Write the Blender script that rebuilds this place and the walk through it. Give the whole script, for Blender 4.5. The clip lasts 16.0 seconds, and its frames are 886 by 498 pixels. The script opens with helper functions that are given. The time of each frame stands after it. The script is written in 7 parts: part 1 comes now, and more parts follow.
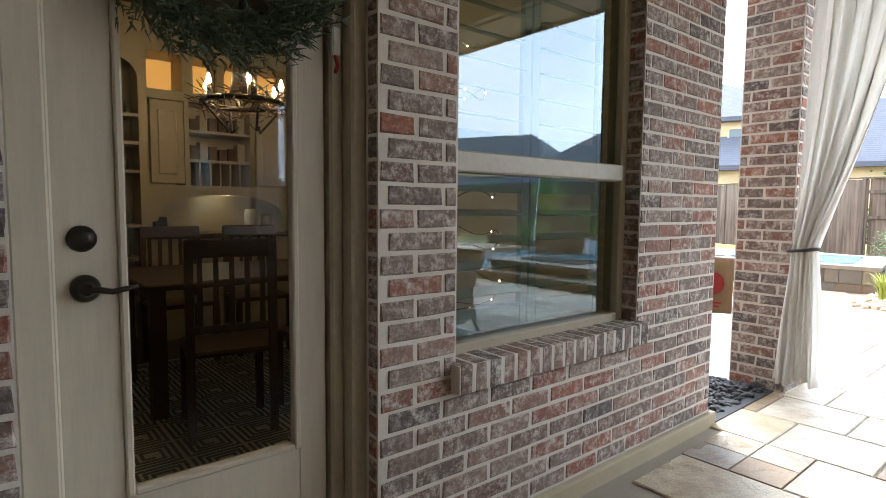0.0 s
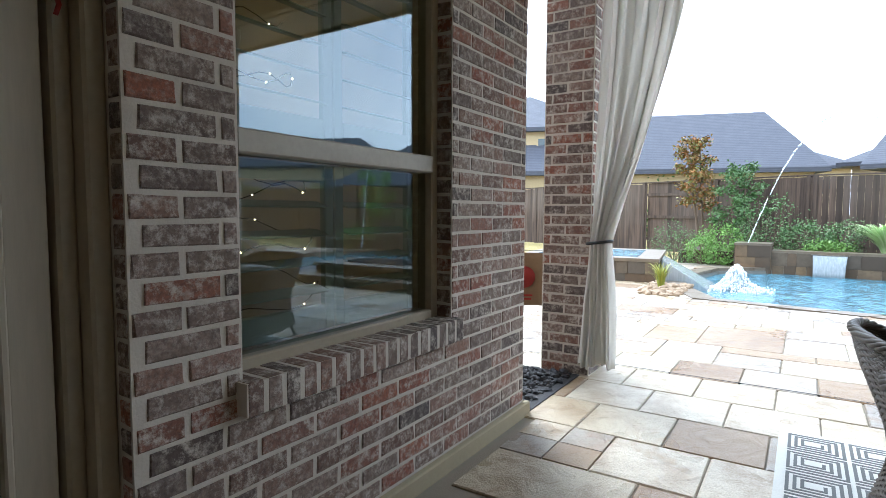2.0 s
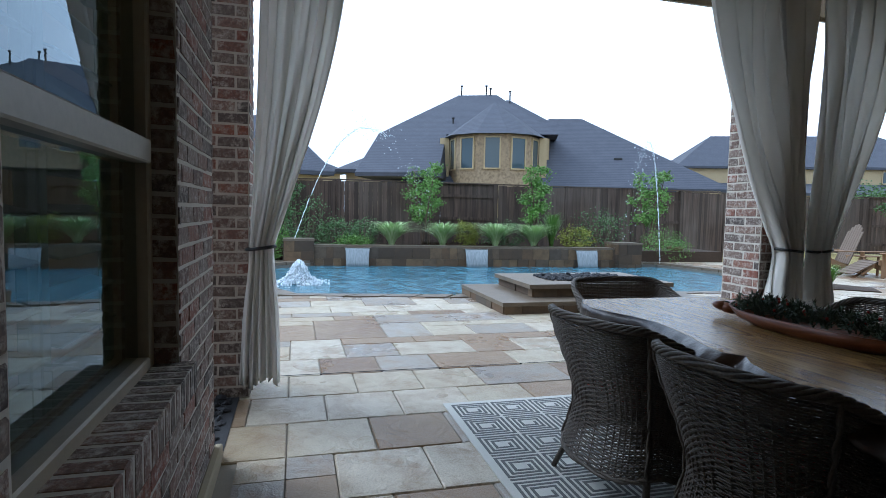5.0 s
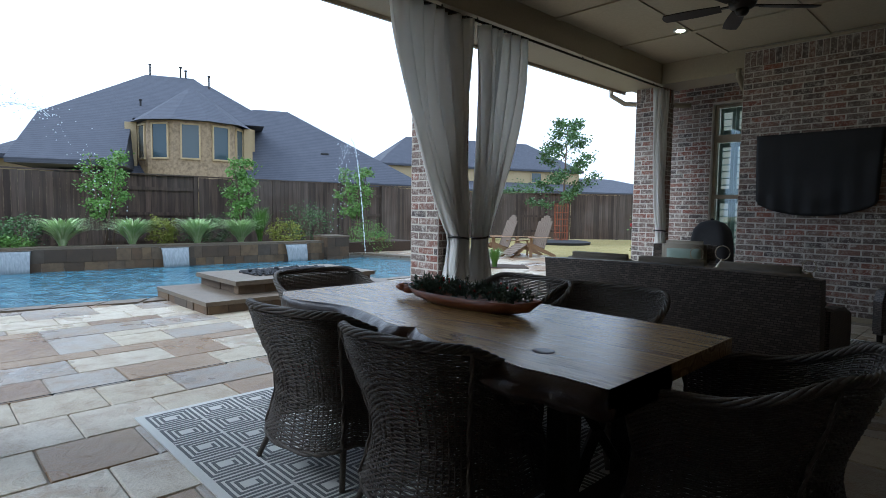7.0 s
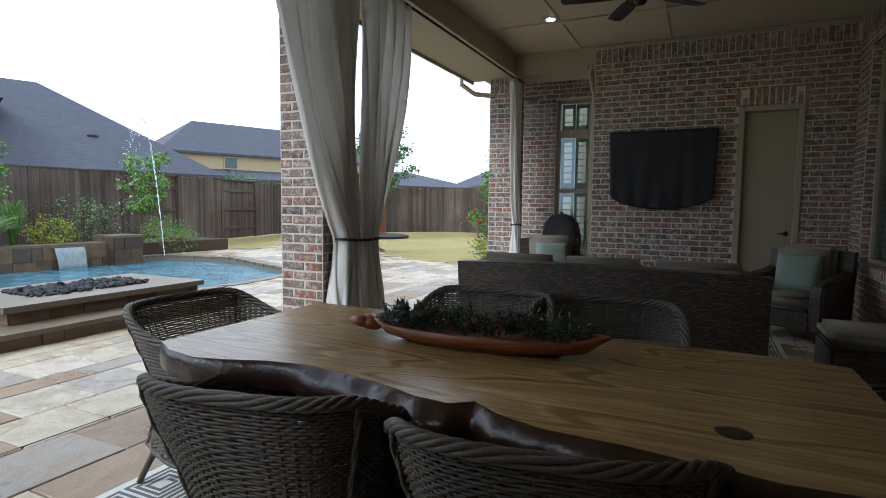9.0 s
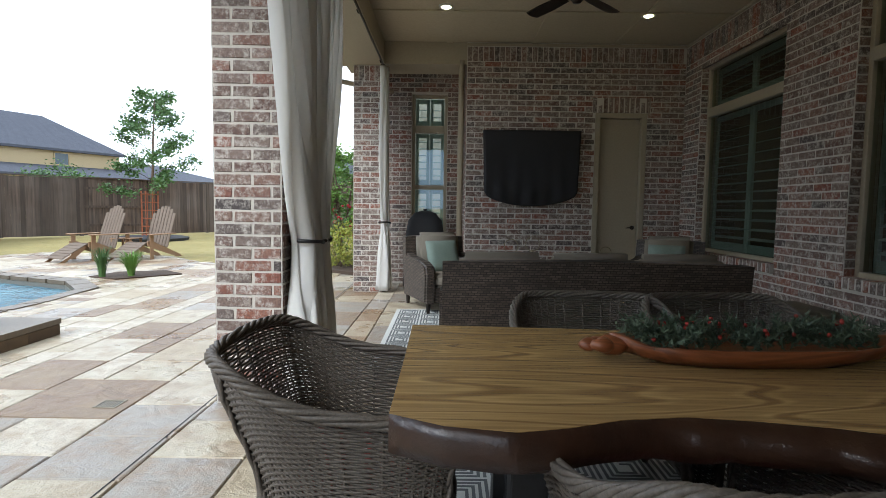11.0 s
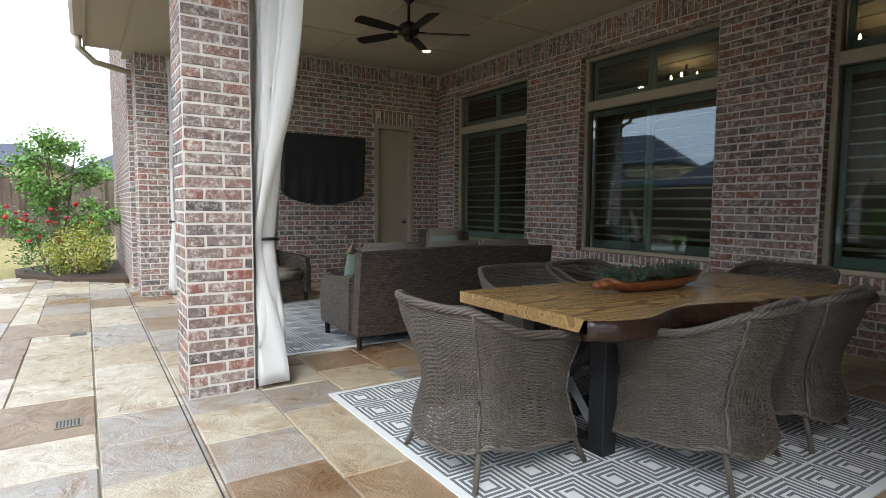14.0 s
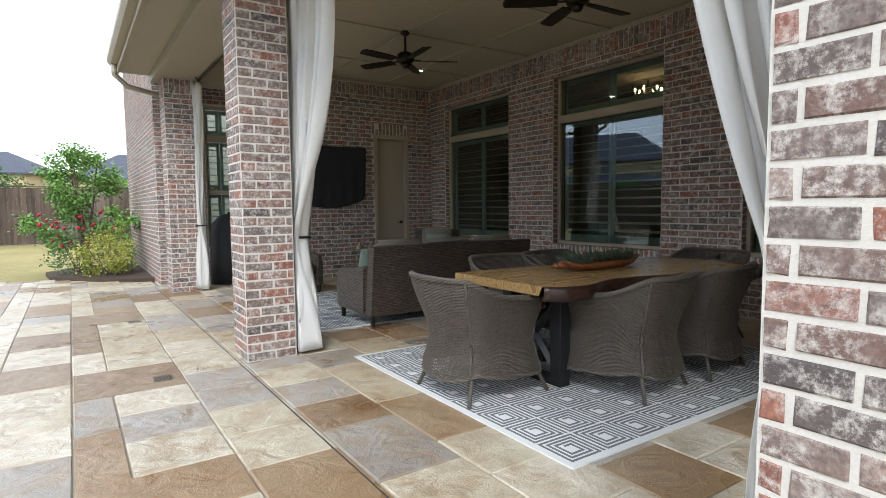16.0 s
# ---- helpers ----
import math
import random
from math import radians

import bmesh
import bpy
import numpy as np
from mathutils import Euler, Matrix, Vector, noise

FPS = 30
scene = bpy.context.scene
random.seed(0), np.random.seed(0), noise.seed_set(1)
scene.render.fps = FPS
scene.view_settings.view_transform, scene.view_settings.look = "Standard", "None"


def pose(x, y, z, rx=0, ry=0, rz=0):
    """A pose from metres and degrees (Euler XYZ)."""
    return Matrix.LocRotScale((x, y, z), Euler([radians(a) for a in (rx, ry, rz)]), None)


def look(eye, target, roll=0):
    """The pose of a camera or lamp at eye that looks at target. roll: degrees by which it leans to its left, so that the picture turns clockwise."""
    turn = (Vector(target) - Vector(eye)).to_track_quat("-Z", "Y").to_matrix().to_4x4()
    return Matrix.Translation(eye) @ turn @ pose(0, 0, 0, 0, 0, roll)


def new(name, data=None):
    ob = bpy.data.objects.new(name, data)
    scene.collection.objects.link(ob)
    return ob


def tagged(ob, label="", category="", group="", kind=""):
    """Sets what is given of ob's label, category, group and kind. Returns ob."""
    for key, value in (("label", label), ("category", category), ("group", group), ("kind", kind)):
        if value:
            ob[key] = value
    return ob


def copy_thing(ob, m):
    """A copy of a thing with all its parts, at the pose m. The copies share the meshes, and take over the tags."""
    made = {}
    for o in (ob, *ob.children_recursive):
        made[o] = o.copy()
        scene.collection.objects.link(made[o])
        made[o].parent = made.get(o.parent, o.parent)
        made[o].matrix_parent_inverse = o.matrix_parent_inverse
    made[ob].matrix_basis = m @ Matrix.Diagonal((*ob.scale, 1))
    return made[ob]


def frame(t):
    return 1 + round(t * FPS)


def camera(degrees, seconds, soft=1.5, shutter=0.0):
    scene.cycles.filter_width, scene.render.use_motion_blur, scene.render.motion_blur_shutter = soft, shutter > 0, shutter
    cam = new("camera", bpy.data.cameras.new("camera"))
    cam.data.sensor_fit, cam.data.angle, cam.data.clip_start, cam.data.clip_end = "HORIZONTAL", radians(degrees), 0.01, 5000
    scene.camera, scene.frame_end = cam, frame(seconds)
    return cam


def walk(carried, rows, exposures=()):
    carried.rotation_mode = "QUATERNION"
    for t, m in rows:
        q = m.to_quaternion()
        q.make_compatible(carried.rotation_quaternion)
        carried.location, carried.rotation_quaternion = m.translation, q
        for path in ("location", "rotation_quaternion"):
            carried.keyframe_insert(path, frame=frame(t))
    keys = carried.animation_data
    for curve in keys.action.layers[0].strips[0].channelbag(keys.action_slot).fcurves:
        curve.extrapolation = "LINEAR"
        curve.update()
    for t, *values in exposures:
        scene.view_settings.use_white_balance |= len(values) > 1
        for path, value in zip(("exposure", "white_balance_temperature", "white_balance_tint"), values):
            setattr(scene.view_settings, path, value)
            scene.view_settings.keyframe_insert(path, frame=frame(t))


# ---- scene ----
cam = camera(77.2, 16.0, soft=0.8)
PATH = [
    (0, (0.358, 0.339, 1.293), (1.632, 1.873, 1.14), 0.5),
    (0.5, (0.378, 0.308, 1.279), (1.721, 1.783, 1.135), 0.3),
    (1, (0.426, 0.291, 1.269), (1.848, 1.69, 1.123), 0.3),
    (1.5, (0.486, 0.337, 1.262), (2.022, 1.61, 1.118), 0.3),
    (2, (0.598, 0.41, 1.242), (2.271, 1.498, 1.107), 0.2),
    (2.5, (0.776, 0.521, 1.243), (2.577, 1.379, 1.108), 0.2),
    (3, (0.984, 0.719, 1.242), (2.887, 1.317, 1.103), 0.4),
    (3.2, (1.055, 0.822, 1.254), (2.991, 1.301, 1.101), 0.6),
    (5.3, (0.673, 1.45, 1.285), (2.553, 0.78, 1.153), 0.9),
    (5.5, (0.63, 1.441, 1.287), (2.469, 0.667, 1.151), 0.7),
    (6, (0.565, 1.454, 1.284), (2.284, 0.442, 1.149), 0.8),
    (6.5, (0.536, 1.446, 1.287), (2.117, 0.228, 1.149), 0.7),
    (7, (0.579, 1.429, 1.29), (2.016, 0.044, 1.153), 0.8),
    (7.5, (0.751, 1.368, 1.292), (2.043, -0.152, 1.152), 0.7),
    (8, (1.072, 1.277, 1.311), (2.23, -0.347, 1.162), 0.7),
    (10.5, (3.184, 1.107, 1.275), (3.433, -0.871, 1.124), 0.6),
    (11, (3.612, 1.026, 1.257), (3.623, -0.969, 1.107), 0.8),
    (11.5, (3.985, 1.022, 1.257), (3.718, -0.954, 1.105), 0.9),
    (12, (4.357, 0.968, 1.254), (3.827, -0.955, 1.102), 1.0),
    (12.5, (4.692, 1.021, 1.26), (3.958, -0.833, 1.108), 1.0),
    (13, (5.014, 1.104, 1.267), (4.14, -0.689, 1.118), 0.9),
    (13.5, (5.323, 1.213, 1.249), (4.326, -0.514, 1.1), 0.8),
    (14, (5.577, 1.435, 1.267), (4.497, -0.241, 1.115), 0.5),
    (14.5, (5.8, 1.62, 1.272), (4.674, -0.026, 1.122), 0.2),
    (15, (5.97, 1.786, 1.284), (4.823, 0.155, 1.129), -0.1),
    (15.5, (6.079, 2.017, 1.288), (4.939, 0.381, 1.13), -0.3),
    (16, (6.226, 2.319, 1.296), (5.117, 0.662, 1.142), -0.6),
]
walk(cam, [(t, look(eye, target, roll)) for t, eye, target, roll in PATH],
     exposures=[(0, 2.85, 5850, 9), (0.7, 2.65, 5800, 8), (1.5, 2.30, 5650, 7), (3.0, 1.62, 5400, 6), (5.5, 0.76, 5100, 6), (8.0, 0.90, 5400, 7), (10.5, 1.16, 5800, 7), (12.5, 1.32, 5800, 7), (14.0, 1.46, 5850, 9), (15.2, 1.58, 5900, 9), (16.0, 1.3, 5900, 9)])

from mathutils import geometry

# ---- sky and sun: bright overcast ----
world = bpy.data.worlds.new("overcast")
scene.world = world
world.use_nodes = True
wn, wl = world.node_tree.nodes, world.node_tree.links
wn.clear()
sky = wn.new("ShaderNodeTexSky")
sky.sky_type = "NISHITA"
sky.sun_disc = False
sky.sun_elevation, sky.sun_rotation = radians(43), radians(41)
tint = wn.new("ShaderNodeVectorMath")
tint.operation = "SCALE"
tint.inputs[3].default_value = 0.06
wl.new(sky.outputs[0], tint.inputs[0])
coord = wn.new("ShaderNodeTexCoord")
cloud = wn.new("ShaderNodeTexNoise")
cloud.inputs["Scale"].default_value = 2.2
cloud.inputs["Detail"].default_value = 5
wl.new(coord.outputs["Generated"], cloud.inputs["Vector"])
cramp = wn.new("ShaderNodeValToRGB")
cramp.color_ramp.elements[0].position, cramp.color_ramp.elements[0].color = 0.34, (0.42, 0.52, 0.66, 1)
cramp.color_ramp.elements[1].position, cramp.color_ramp.elements[1].color = 0.60, (1.0, 1.0, 1.0, 1)
wl.new(cloud.outputs["Fac"], cramp.inputs[0])
mixw = wn.new("ShaderNodeMixRGB")
mixw.inputs[0].default_value = 0.85
wl.new(tint.outputs[0], mixw.inputs[1])
wl.new(cramp.outputs[0], mixw.inputs[2])
bg = wn.new("ShaderNodeBackground")
bg.inputs["Strength"].default_value = 1.2
wl.new(mixw.outputs[0], bg.inputs[0])
wo = wn.new("ShaderNodeOutputWorld")
wl.new(bg.outputs[0], wo.inputs[0])

sun_data = bpy.data.lights.new("sun", "SUN")
sun_data.energy, sun_data.angle, sun_data.color = 1.2, radians(25), (1.0, 0.97, 0.92)
sun = new("sun", sun_data)
sun.matrix_world = look((14, 16, 20), (0, 0, 0))


# ---- material helpers ----
def mat(name, base, rough=0.7, metal=0.0):
    m = bpy.data.materials.new(name)
    m.use_nodes = True
    b = m.node_tree.nodes["Principled BSDF"]
    b.inputs["Base Color"].default_value = (*base, 1)
    b.inputs["Roughness"].default_value = rough
    b.inputs["Metallic"].default_value = metal
    return m


def nd(m, kind, **inputs):
    n = m.node_tree.nodes.new(kind)
    for k, v in inputs.items():
        n.inputs[k.replace("_", " ")].default_value = v
    return n


def ln(m, a, b):
    m.node_tree.links.new(a, b)


def bsdf(m):
    return m.node_tree.nodes["Principled BSDF"]


def coords(m, scale=(1, 1, 1), world_space=False):
    mp = nd(m, "ShaderNodeMapping")
    mp.inputs["Scale"].default_value = scale
    if world_space:
        g = nd(m, "ShaderNodeNewGeometry")
        ln(m, g.outputs["Position"], mp.inputs["Vector"])
    else:
        t = nd(m, "ShaderNodeTexCoord")
        ln(m, t.outputs["Object"], mp.inputs["Vector"])
    return mp.outputs[0]


def ramp(m, src, stops):
    r = nd(m, "ShaderNodeValToRGB")
    e = r.color_ramp.elements
    while len(e) < len(stops):
        e.new(0.5)
    for el, (p, c) in zip(e, stops):
        el.position, el.color = p, (*c, 1)
    ln(m, src, r.inputs[0])
    return r.outputs[0]


def mixc(m, fac, a, b, mode="MIX"):
    x = nd(m, "ShaderNodeMixRGB")
    x.blend_type = mode
    for sock, val in ((x.inputs[0], fac), (x.inputs[1], a), (x.inputs[2], b)):
        if hasattr(val, "is_output"):
            ln(m, val, sock)
        elif isinstance(val, tuple):
            sock.default_value = (*val, 1)
        else:
            sock.default_value = val
    return x.outputs[0]


def noise_tex(m, vec, scale, detail=4, rough=0.6):
    n = nd(m, "ShaderNodeTexNoise", Scale=scale, Detail=detail, Roughness=rough)
    ln(m, vec, n.inputs["Vector"])
    return n.outputs["Fac"]


def bump(m, h, strength=0.3, dist=0.01):
    b = nd(m, "ShaderNodeBump", Strength=strength, Distance=dist)
    ln(m, h, b.inputs["Height"])
    ln(m, b.outputs[0], bsdf(m).inputs["Normal"])


def grained(name, a, b, rough=0.7, scale=6.0, fine=60.0, strength=0.2, metal=0.0, stretch=(1, 1, 1), world_space=True):
    """Two-scale mottled surface between colours a and b with fine relief."""
    m = mat(name, a, rough, metal)
    v = coords(m, stretch, world_space)
    n1 = noise_tex(m, v, scale)
    n2 = noise_tex(m, v, fine)
    c = mixc(m, n1, a, b)
    lo = tuple(x * 0.75 for x in a)
    c2 = mixc(m, ramp(m, n2, [(0.35, (0, 0, 0)), (0.75, (0.5, 0.5, 0.5))]), c, lo)
    ln(m, c2, bsdf(m).inputs["Base Color"])
    bump(m, n2, strength, 0.004)
    return m


def brick_material(name, single):
    """Tumbled brown, red and charcoal brick with lime smears. single: each brick is its own object."""
    m = mat(name, (0.2, 0.12, 0.1), 0.88)
    if single:
        rnd = nd(m, "ShaderNodeObjectInfo").outputs["Random"]
    else:
        rnd = nd(m, "ShaderNodeNewGeometry").outputs["Random Per Island"]
    base = ramp(m, rnd, [(0.0, (0.085, 0.070, 0.066)), (0.12, (0.15, 0.115, 0.10)), (0.28, (0.23, 0.17, 0.14)), (0.44, (0.17, 0.095, 0.073)),
                         (0.58, (0.31, 0.24, 0.20)), (0.70, (0.27, 0.090, 0.055)), (0.84, (0.25, 0.19, 0.155)), (1.0, (0.33, 0.11, 0.06))])
    v = coords(m, (1, 1, 1), True)
    n1 = noise_tex(m, v, 9.0, 5)
    n2 = noise_tex(m, v, 70.0, 4)
    n3 = noise_tex(m, v, 24.0, 9, 0.82)
    dark = mixc(m, ramp(m, n2, [(0.35, (0.55, 0.55, 0.55)), (0.65, (0, 0, 0))]), base, (0.06, 0.045, 0.042))
    smear = ramp(m, n3, [(0.47, (0, 0, 0)), (0.62, (0.9, 0.9, 0.9))])
    broad = ramp(m, n1, [(0.36, (0.25, 0.25, 0.25)), (0.54, (1, 1, 1))])
    fac = mixc(m, 1.0, smear, broad, "MULTIPLY")
    col = mixc(m, fac, dark, (0.60, 0.545, 0.48))
    ln(m, col, bsdf(m).inputs["Base Color"])
    bump(m, mixc(m, 0.5, n2, n3), 0.6, 0.006)
    return m


M_BRICK = brick_material("tumbled_brick", True)
M_BRICK_J = brick_material("tumbled_brick_run", False)
M_MORTAR = grained("mortar", (0.66, 0.615, 0.545), (0.54, 0.495, 0.43), 0.95, 8, 120, 0.5)
M_TRIM = grained("tan_trim_paint", (0.40, 0.345, 0.25), (0.37, 0.315, 0.225), 0.55, 3, 40, 0.05)
M_DOORP = grained("putty_door_paint", (0.56, 0.505, 0.395), (0.52, 0.465, 0.36), 0.5, 3, 60, 0.12, stretch=(1, 1, 0.1))
M_CEIL = grained("tan_ceiling_paint", (0.50, 0.43, 0.30), (0.47, 0.40, 0.275), 0.7, 1.2, 30, 0.05)
M_CONC = grained("ledge_concrete", (0.42, 0.36, 0.24), (0.34, 0.29, 0.19), 0.85, 5, 60, 0.3)
M_BRONZE = grained("dark_bronze", (0.028, 0.022, 0.018), (0.045, 0.035, 0.028), 0.4, 12, 80, 0.1, metal=0.7)
M_BLACK = grained("black_steel", (0.014, 0.014, 0.015), (0.025, 0.024, 0.024), 0.5, 10, 90, 0.1, metal=0.3)
M_SHUTTER = grained("shutter_paint", (0.35, 0.42, 0.36), (0.32, 0.385, 0.325), 0.5, 3, 40, 0.05)
M_VINYL = grained("sash_paint", (0.42, 0.385, 0.31), (0.38, 0.35, 0.28), 0.45, 3, 40, 0.05)


def glass_material(name, rough=0.0, tone=(0.82, 0.88, 0.85), ior=1.5):
    m = bpy.data.materials.new(name)
    m.use_nodes = True
    nt = m.node_tree
    nt.nodes.clear()
    fr = nt.nodes.new("ShaderNodeFresnel")
    fr.inputs["IOR"].default_value = ior
    tr = nt.nodes.new("ShaderNodeBsdfTransparent")
    tr.inputs[0].default_value = (*tone, 1)
    gl = nt.nodes.new("ShaderNodeBsdfGlossy")
    gl.inputs["Roughness"].default_value = rough
    gl.inputs["Color"].default_value = (0.72, 0.86, 0.97, 1)
    mx = nt.nodes.new("ShaderNodeMixShader")
    out = nt.nodes.new("ShaderNodeOutputMaterial")
    for a, b in ((fr.outputs[0], mx.inputs[0]), (tr.outputs[0], mx.inputs[1]), (gl.outputs[0], mx.inputs[2]), (mx.outputs[0], out.inputs[0])):
        nt.links.new(a, b)
    return m


M_GLASS = glass_material("window_glass", 0.0, (0.60, 0.68, 0.64), 2.0)
M_DOORGLASS = glass_material("door_glass", 0.0, (0.8, 0.82, 0.8), 1.5)


def emit(name, col, power):
    m = mat(name, col, 0.5)
    bsdf(m).inputs["Emission Color"].default_value = (*col, 1)
    bsdf(m).inputs["Emission Strength"].default_value = power
    return m


M_BULB = emit("warm_bulb", (1.0, 0.66, 0.30), 45.0)
M_FAIRY = emit("fairy_bulb", (1.0, 0.72, 0.36), 6.0)
M_CAN = emit("can_light", (1.0, 0.86, 0.45), 14.0)


# ---- mesh helpers ----
def box(bm, lo, hi):
    v = [bm.verts.new((x, y, z)) for z in (lo[2], hi[2]) for x, y in ((lo[0], lo[1]), (hi[0], lo[1]), (hi[0], hi[1]), (lo[0], hi[1]))]
    for q in ((3, 2, 1, 0), (4, 5, 6, 7), (0, 1, 5, 4), (1, 2, 6, 5), (2, 3, 7, 6), (3, 0, 4, 7)):
        bm.faces.new([v[i] for i in q])
    return v


def boxes(*pairs, bevel=0.0, segs=1):
    bm = bmesh.new()
    for lo, hi in pairs:
        box(bm, lo, hi)
    if bevel:
        bmesh.ops.bevel(bm, geom=bm.edges[:], offset=bevel, segments=segs, affect="EDGES", clamp_overlap=True)
    return bm


def sheet(x0, x1, y, z0, z1):
    bm = bmesh.new()
    bm.faces.new([bm.verts.new(c) for c in ((x0, y, z0), (x1, y, z0), (x1, y, z1), (x0, y, z1))])
    return bm


def tube(bm, pts, radii, sides=8, closed=False):
    """A round tube along pts; radii is one number or one per point."""
    n = len(pts)
    if not hasattr(radii, "__len__"):
        radii = [radii] * n
    pts = [Vector(p) for p in pts]
    rings = []
    up = Vector((0, 0, 1))
    for i, p in enumerate(pts):
        a = pts[(i - 1) % n] if (closed or i) else p
        b = pts[(i + 1) % n] if (closed or i < n - 1) else p
        d = (b - a).normalized()
        u = d.cross(up)
        if u.length < 0.05:
            u = d.cross(Vector((1, 0, 0)))
        u.normalize()
        w = u.cross(d)
        rings.append([bm.verts.new(p + radii[i] * (math.cos(k * math.tau / sides) * u + math.sin(k * math.tau / sides) * w)) for k in range(sides)])
    m = n if closed else n - 1
    for i in range(m):
        r, s = rings[i], rings[(i + 1) % n]
        for k in range(sides):
            bm.faces.new((r[k], r[(k + 1) % sides], s[(k + 1) % sides], s[k]))
    if not closed:
        bm.faces.new(rings[0][::-1])
        bm.faces.new(rings[-1])


def lathe(bm, profile, centre=(0, 0, 0), sides=20):
    """A turned shape from (radius, z) pairs."""
    rings = []
    for r, z in profile:
        rings.append([bm.verts.new((centre[0] + max(r, 1e-4) * math.cos(k * math.tau / sides), centre[1] + max(r, 1e-4) * math.sin(k * math.tau / sides), centre[2] + z)) for k in range(sides)])
    for a, b in zip(rings, rings[1:]):
        for k in range(sides):
            bm.faces.new((a[k], a[(k + 1) % sides], b[(k + 1) % sides], b[k]))
    bm.faces.new(rings[0][::-1])
    bm.faces.new(rings[-1])


def prism(bm, outline, z0, z1, holes=()):
    """A slab with the given outline (and holes) between two heights."""
    loops = [outline, *holes]
    tris = geometry.tessellate_polygon([[Vector((x, y, 0)) for x, y in lp] for lp in loops])
    flat = [p for lp in loops for p in lp]
    top = [bm.verts.new((x, y, z1)) for x, y in flat]
    bot = [bm.verts.new((x, y, z0)) for x, y in flat]
    for t in tris:
        a, b, c = (flat[i] for i in t)
        o = t if (b[0] - a[0]) * (c[1] - a[1]) - (b[1] - a[1]) * (c[0] - a[0]) > 0 else t[::-1]
        bm.faces.new([top[i] for i in o])
        bm.faces.new([bot[i] for i in o[::-1]])
    k = 0
    for lp in loops:
        n = len(lp)
        for i in range(n):
            a, b = k + i, k + (i + 1) % n
            bm.faces.new((top[a], bot[a], bot[b], top[b]))
        k += n


def mesh_of(bm, name, material, smooth=False):
    bmesh.ops.recalc_face_normals(bm, faces=bm.faces[:])
    me = bpy.data.meshes.new(name)
    bm.to_mesh(me)
    bm.free()
    if smooth:
        for p in me.polygons:
            p.use_smooth = True
    me.materials.append(material)
    return me


def solid(name, bm, material, label="", category="", group="", kind="", smooth=False, at=None):
    ob = new(name, mesh_of(bm, name, material, smooth))
    if at is not None:
        ob.matrix_basis = at
    return tagged(ob, label, category, group, kind)


def part(name, bm, material, parent, label="", smooth=False, at=None):
    ob = new(name, mesh_of(bm, name, material, smooth))
    ob.parent = parent
    if at is not None:
        ob.matrix_basis = at
    return tagged(ob, label)


def thing(name, m, label, category, group="", kind=""):
    ob = new(name)
    ob.empty_display_size = 0.1
    ob.matrix_basis = m
    return tagged(ob, label, category, group, kind)


# ---- plan ----
HX, GX = 0.26, 0.15          # house wall: brick face, glass
WY = 1.835                   # breakfast room wall: brick face
TY = -6.98                   # fireplace-end wall behind the covered television
CEIL = 3.58
BEAM = 3.27
COURSE, BLEN, JOINT = 0.0762, 0.240, 0.0150
HOUSE_WINDOWS = [(-6.49, -4.65), (-3.65, -1.82), (-0.84, 0.99)]
WZ0, WZ1 = 0.715, 3.15
POOL = [(10.7, 2.1), (9.35, 1.45), (8.98, -0.95), (8.8, -5.6), (8.9, -6.85), (9.6, -7.65), (12.2, -8.7), (14.1, -8.3), (15.0, 1.0), (14.2, 2.0), (12.3, 2.3)]


def inside(x, y, poly):
    c = False
    for (x0, y0), (x1, y1) in zip(poly, poly[1:] + poly[:1]):
        if (y0 > y) != (y1 > y) and x < (x1 - x0) * (y - y0) / (y1 - y0) + x0:
            c = not c
    return c


def grown(poly, d):
    cx, cy = sum(p[0] for p in poly) / len(poly), sum(p[1] for p in poly) / len(poly)
    return [(x + d * (x - cx) / math.hypot(x - cx, y - cy), y + d * (y - cy) / math.hypot(x - cx, y - cy)) for x, y in poly]


# ---- ground ----
def grass_material():
    m = mat("dormant_lawn", (0.2, 0.17, 0.06), 0.95)
    v = coords(m, (1, 1, 1), True)
    n1, n2, n3 = noise_tex(m, v, 0.5, 4), noise_tex(m, v, 45, 5, 0.8), noise_tex(m, v, 4, 4)
    c = ramp(m, n1, [(0.3, (0.30, 0.245, 0.09)), (0.7, (0.42, 0.34, 0.135))])
    c = mixc(m, ramp(m, n3, [(0.5, (0, 0, 0)), (0.75, (0.6, 0.6, 0.6))]), c, (0.16, 0.19, 0.05))
    c = mixc(m, ramp(m, n2, [(0.3, (0.5, 0.5, 0.5)), (0.6, (0, 0, 0))]), c, (0.14, 0.11, 0.03))
    ln(m, c, bsdf(m).inputs["Base Color"])
    bump(m, n2, 0.9, 0.03)
    return m


M_GRASS = grass_material()
bm = bmesh.new()
prism(bm, [(-400, -400), (400, -400), (400, 400), (-400, 400)], -3.0, -0.035, [POOL])
solid("ground", bm, M_GRASS, "dormant golden lawn running out beyond the fence", "lawn", kind="structure")

